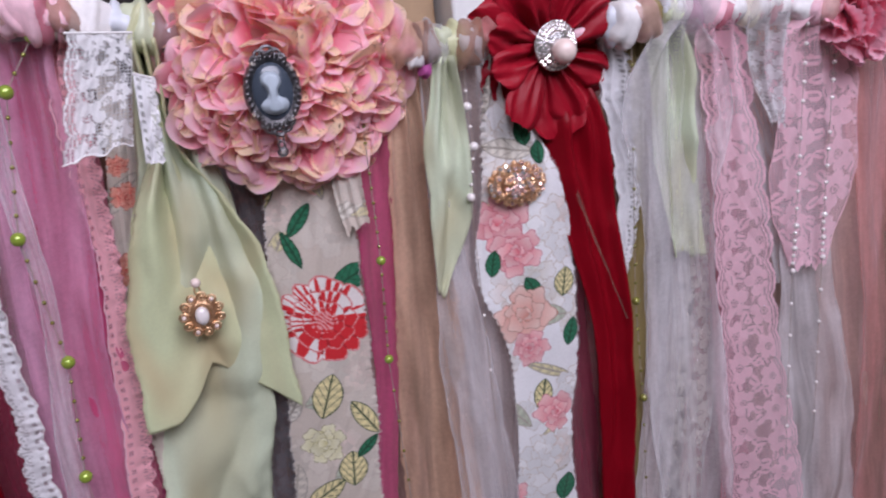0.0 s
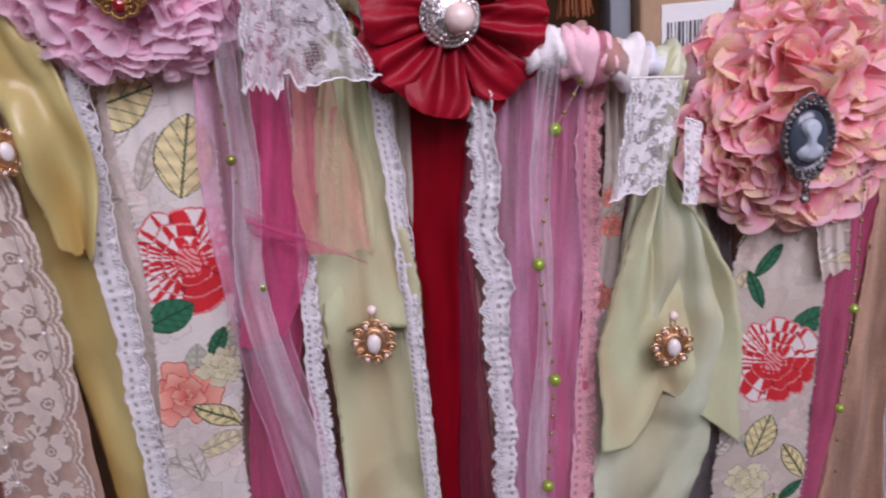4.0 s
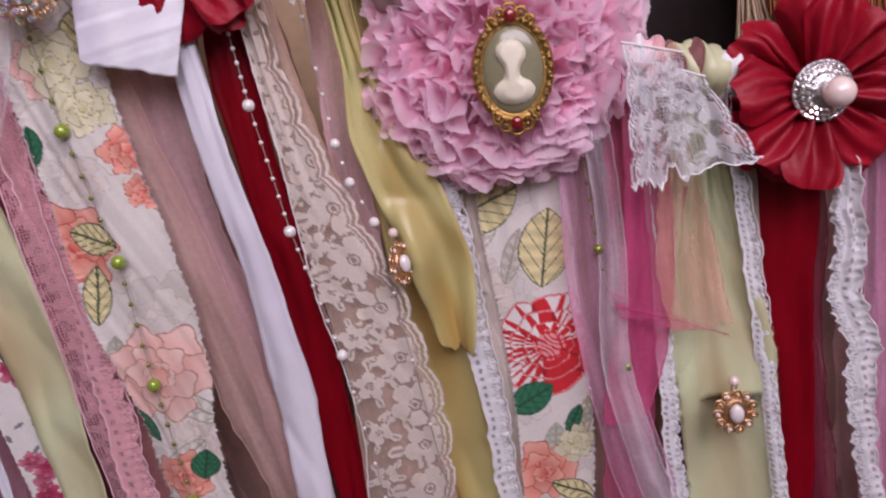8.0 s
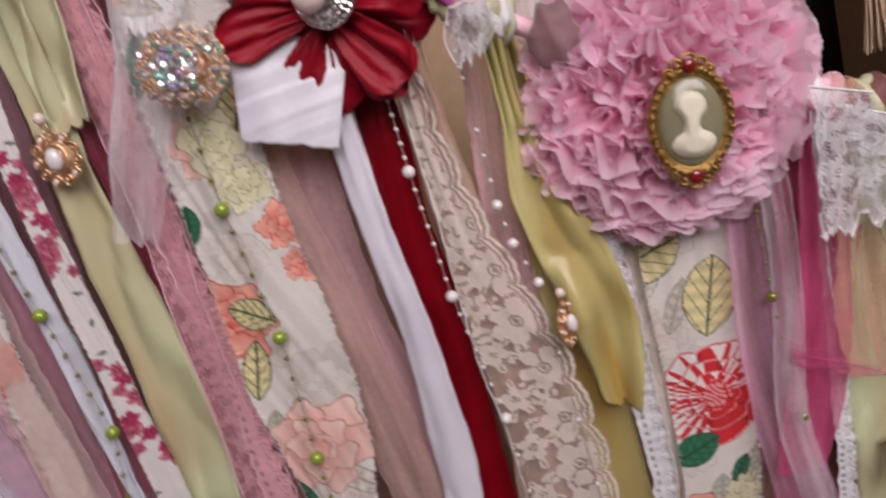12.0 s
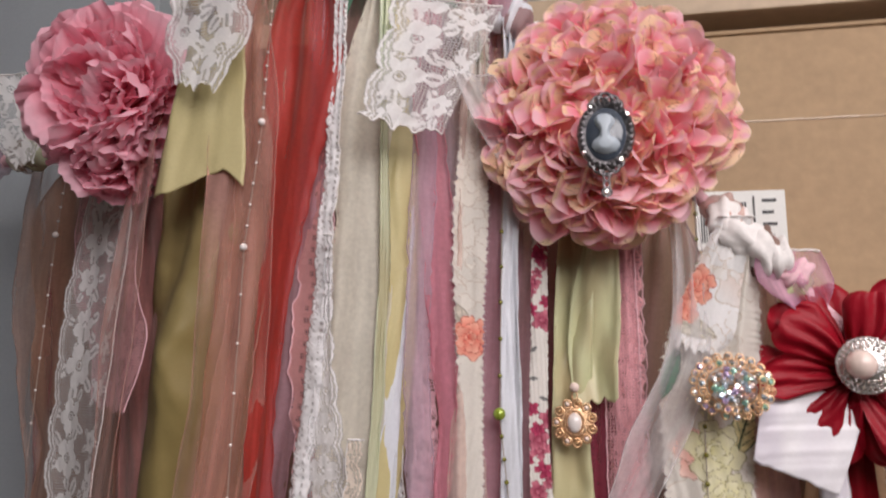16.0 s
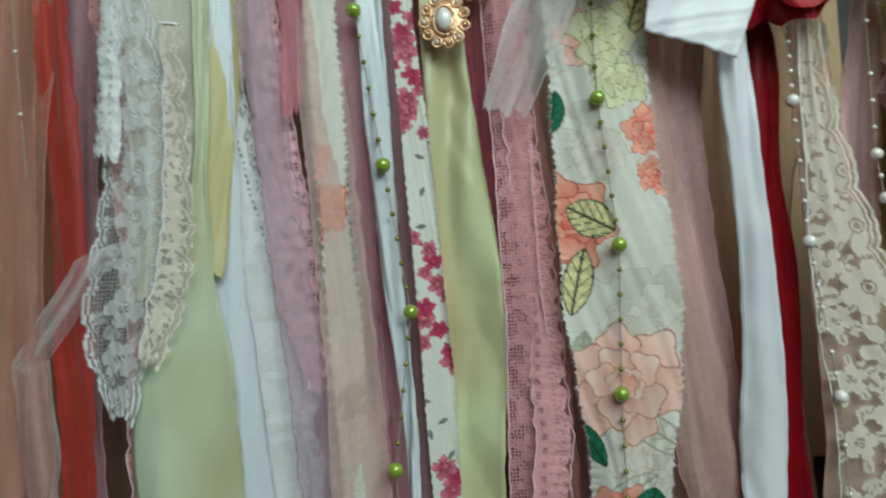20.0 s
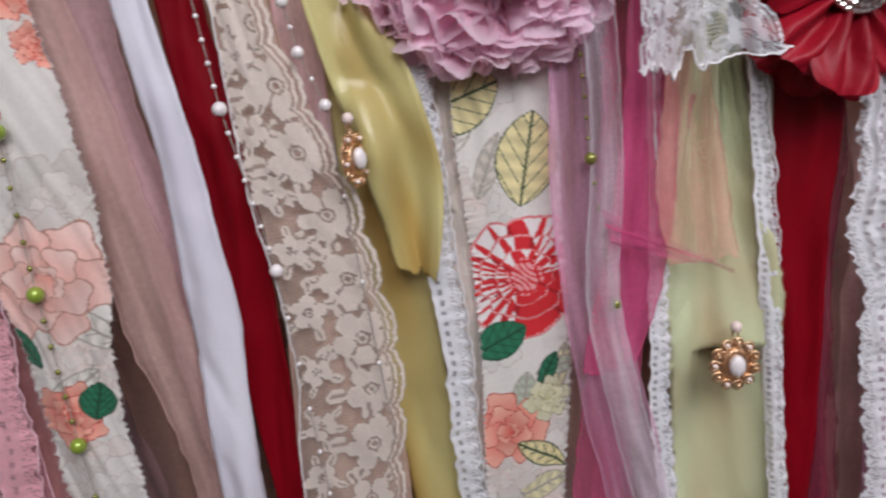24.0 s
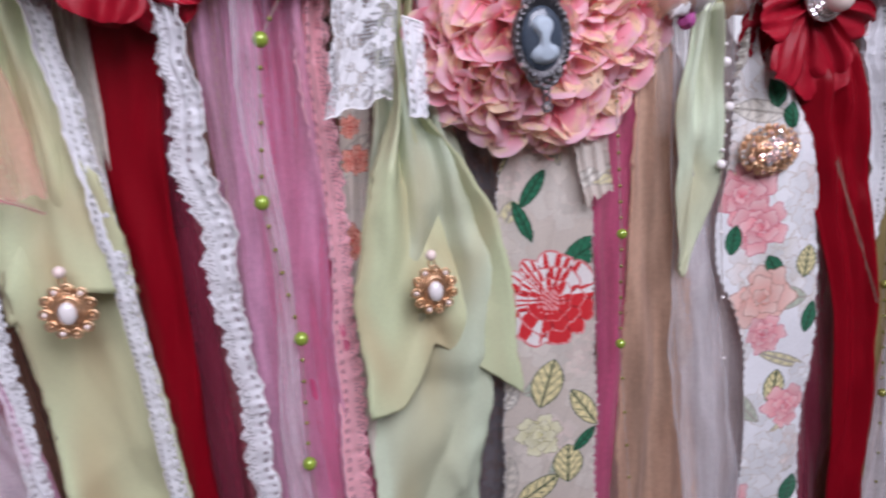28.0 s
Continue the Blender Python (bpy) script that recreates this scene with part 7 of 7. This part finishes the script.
def wisp(label, material, corners, lift, seed):
    """A loose torn corner of tulle: a curved sheet between four corners, each x, z."""
    u, v = np.meshgrid(np.linspace(0, 1, 14), np.linspace(0, 1, 22), indexing="ij")
    (ax, az), (bx, bz), (cx, cz), (dx, dz) = corners
    X = (1 - u) * (1 - v) * ax + u * (1 - v) * bx + u * v * cx + (1 - u) * v * dx
    Z = (1 - u) * (1 - v) * az + u * (1 - v) * bz + u * v * cz + (1 - u) * v * dz
    Y = cord_y(X) + lift + 0.0016 * smooth_noise(v * 5 + 2.5 * u, seed) + 0.0008 * smooth_noise(u * 9 + v * 3, seed + 1)
    Z = Z + 0.0008 * smooth_noise(v * 7, seed + 2) * u
    return tagged(new("sheer_strip", grid_mesh("sheer_strip", np.stack([X, Y, Z], -1), np.stack([u * 0.03, v * 0.05], -1), None, material)), label, "fabric strip", "strips of the garland")


def scrap(name, label, category, material, corners, y, seed, edge="", wave=0.0022, ragged=0.0):
    """A cut piece of cloth or lace between four corners (x, z): first along the top, then round. Its far side may carry a worked edge."""
    (ax, az), (bx, bz), (cx, cz), (dx, dz) = corners
    width, length = 0.5 * (math.hypot(bx - ax, bz - az) + math.hypot(cx - dx, cz - dz)), 0.5 * (math.hypot(dx - ax, dz - az) + math.hypot(cx - bx, cz - bz))
    nu, nv = int(max(14, width / 0.0006)), int(max(14, length / 0.0006))
    v, u = np.meshgrid(np.linspace(0, 1, nv), np.linspace(0, 1, nu), indexing="ij")
    X = (1 - u) * (1 - v) * ax + u * (1 - v) * bx + u * v * cx + (1 - u) * v * dx
    Z = (1 - u) * (1 - v) * az + u * (1 - v) * bz + u * v * cz + (1 - u) * v * dz
    Z = Z + v ** 4 * (0.0012 + ragged) * smooth_noise(u * 8, seed + 2)
    Y = cord_y(X) + y + wave * (smooth_noise(u * 6 + v * 2, seed) * (0.4 + 0.6 * v) + 0.3 * smooth_noise(u * 4 + v * 9, seed + 1)) + 0.003 * (1 - v) ** 2
    U, V, W = (u - 0.5) * width, v * length, np.full(u.shape, width)
    col = lace_pattern(U, V, W, edge, seed, material in ("thick_lace", "bold_lace")) if category == "lace" else None
    me = grid_mesh(name, np.stack([X, Y, Z], -1), np.stack([U, V], -1), col, material)
    ob = tagged(new(name, me), label, category, "strips of the garland")
    P = np.stack([X, Y, Z], -1)
    part("hem", tube_mesh("hem", P[-1, ::2], 0.0004, KNOT_OF.get(material, material), 5), None, ob)
    part("seam", tube_mesh("seam", P[0, ::2], 0.0005, KNOT_OF.get(material, material), 5), None, ob)
    if category == "ribbon":
        so = ob.modifiers.new("thickness", "SOLIDIFY")
        so.thickness, so.offset = 0.0004, 1.0
    return ob


scrap("satin_ribbon", "cut white brocade ribbon end under the red flower", "ribbon", "brocade", [(-0.281, 1.452), (-0.243, 1.438), (-0.2565, 1.4045), (-0.2875, 1.4165)], -0.010, 71, wave=0.0006, ragged=-0.0006)
scrap("lace_strip", "white guipure lace piece below the cord", "lace", "white_lace", [(-0.100, 1.382), (-0.079, 1.374), (-0.083, 1.332), (-0.105, 1.331)], -0.026, 72, "L", ragged=0.004)
scrap("lace_strip", "white net lace corner with scalloped edge", "lace", "white_lace", [(-0.092, 1.374), (-0.072, 1.364), (-0.0565, 1.3315), (-0.086, 1.331)], -0.024, 73, "R")
scrap("lace_strip", "white flower lace piece with scalloped edges", "lace", "thick_lace", [(-0.430, 1.606), (-0.386, 1.612), (-0.409, 1.545), (-0.440, 1.546)], -0.022, 74, "L", ragged=0.003)
scrap("lace_strip", "cream scalloped lace piece", "lace", "thick_lace", [(0.034, 1.322), (0.056, 1.320), (0.048, 1.281), (0.0235, 1.277)], -0.026, 75, "L")
scrap("lace_strip", "small white lace tail", "lace", "white_lace", [(0.0535, 1.306), (0.061, 1.303), (0.0585, 1.273), (0.0515, 1.274)], -0.034, 76)
wisp("torn raspberry tulle corner over green satin", "rasp_tulle", [(-0.1165, 1.2876), (-0.1141, 1.2749), (-0.0703, 1.257), (-0.0714, 1.2585)], -0.008, 61)
wisp("loose white tulle loop beside the lace tail", "tulle_white", [(-0.4534, 1.355), (-0.473, 1.3494), (-0.4971, 1.3171), (-0.4894, 1.3114)], -0.004, 62)
wisp("loose white tulle loop beside the lace tail", "tulle_white", [(-0.4971, 1.3171), (-0.483, 1.3182), (-0.4821, 1.2725), (-0.494, 1.2726)], -0.004, 63)
wisp("thin torn brown tulle corner", "taupe_org", [(0.234, 1.2311), (0.2344, 1.2255), (0.2587, 1.1583), (0.2581, 1.1597)], -0.010, 64)
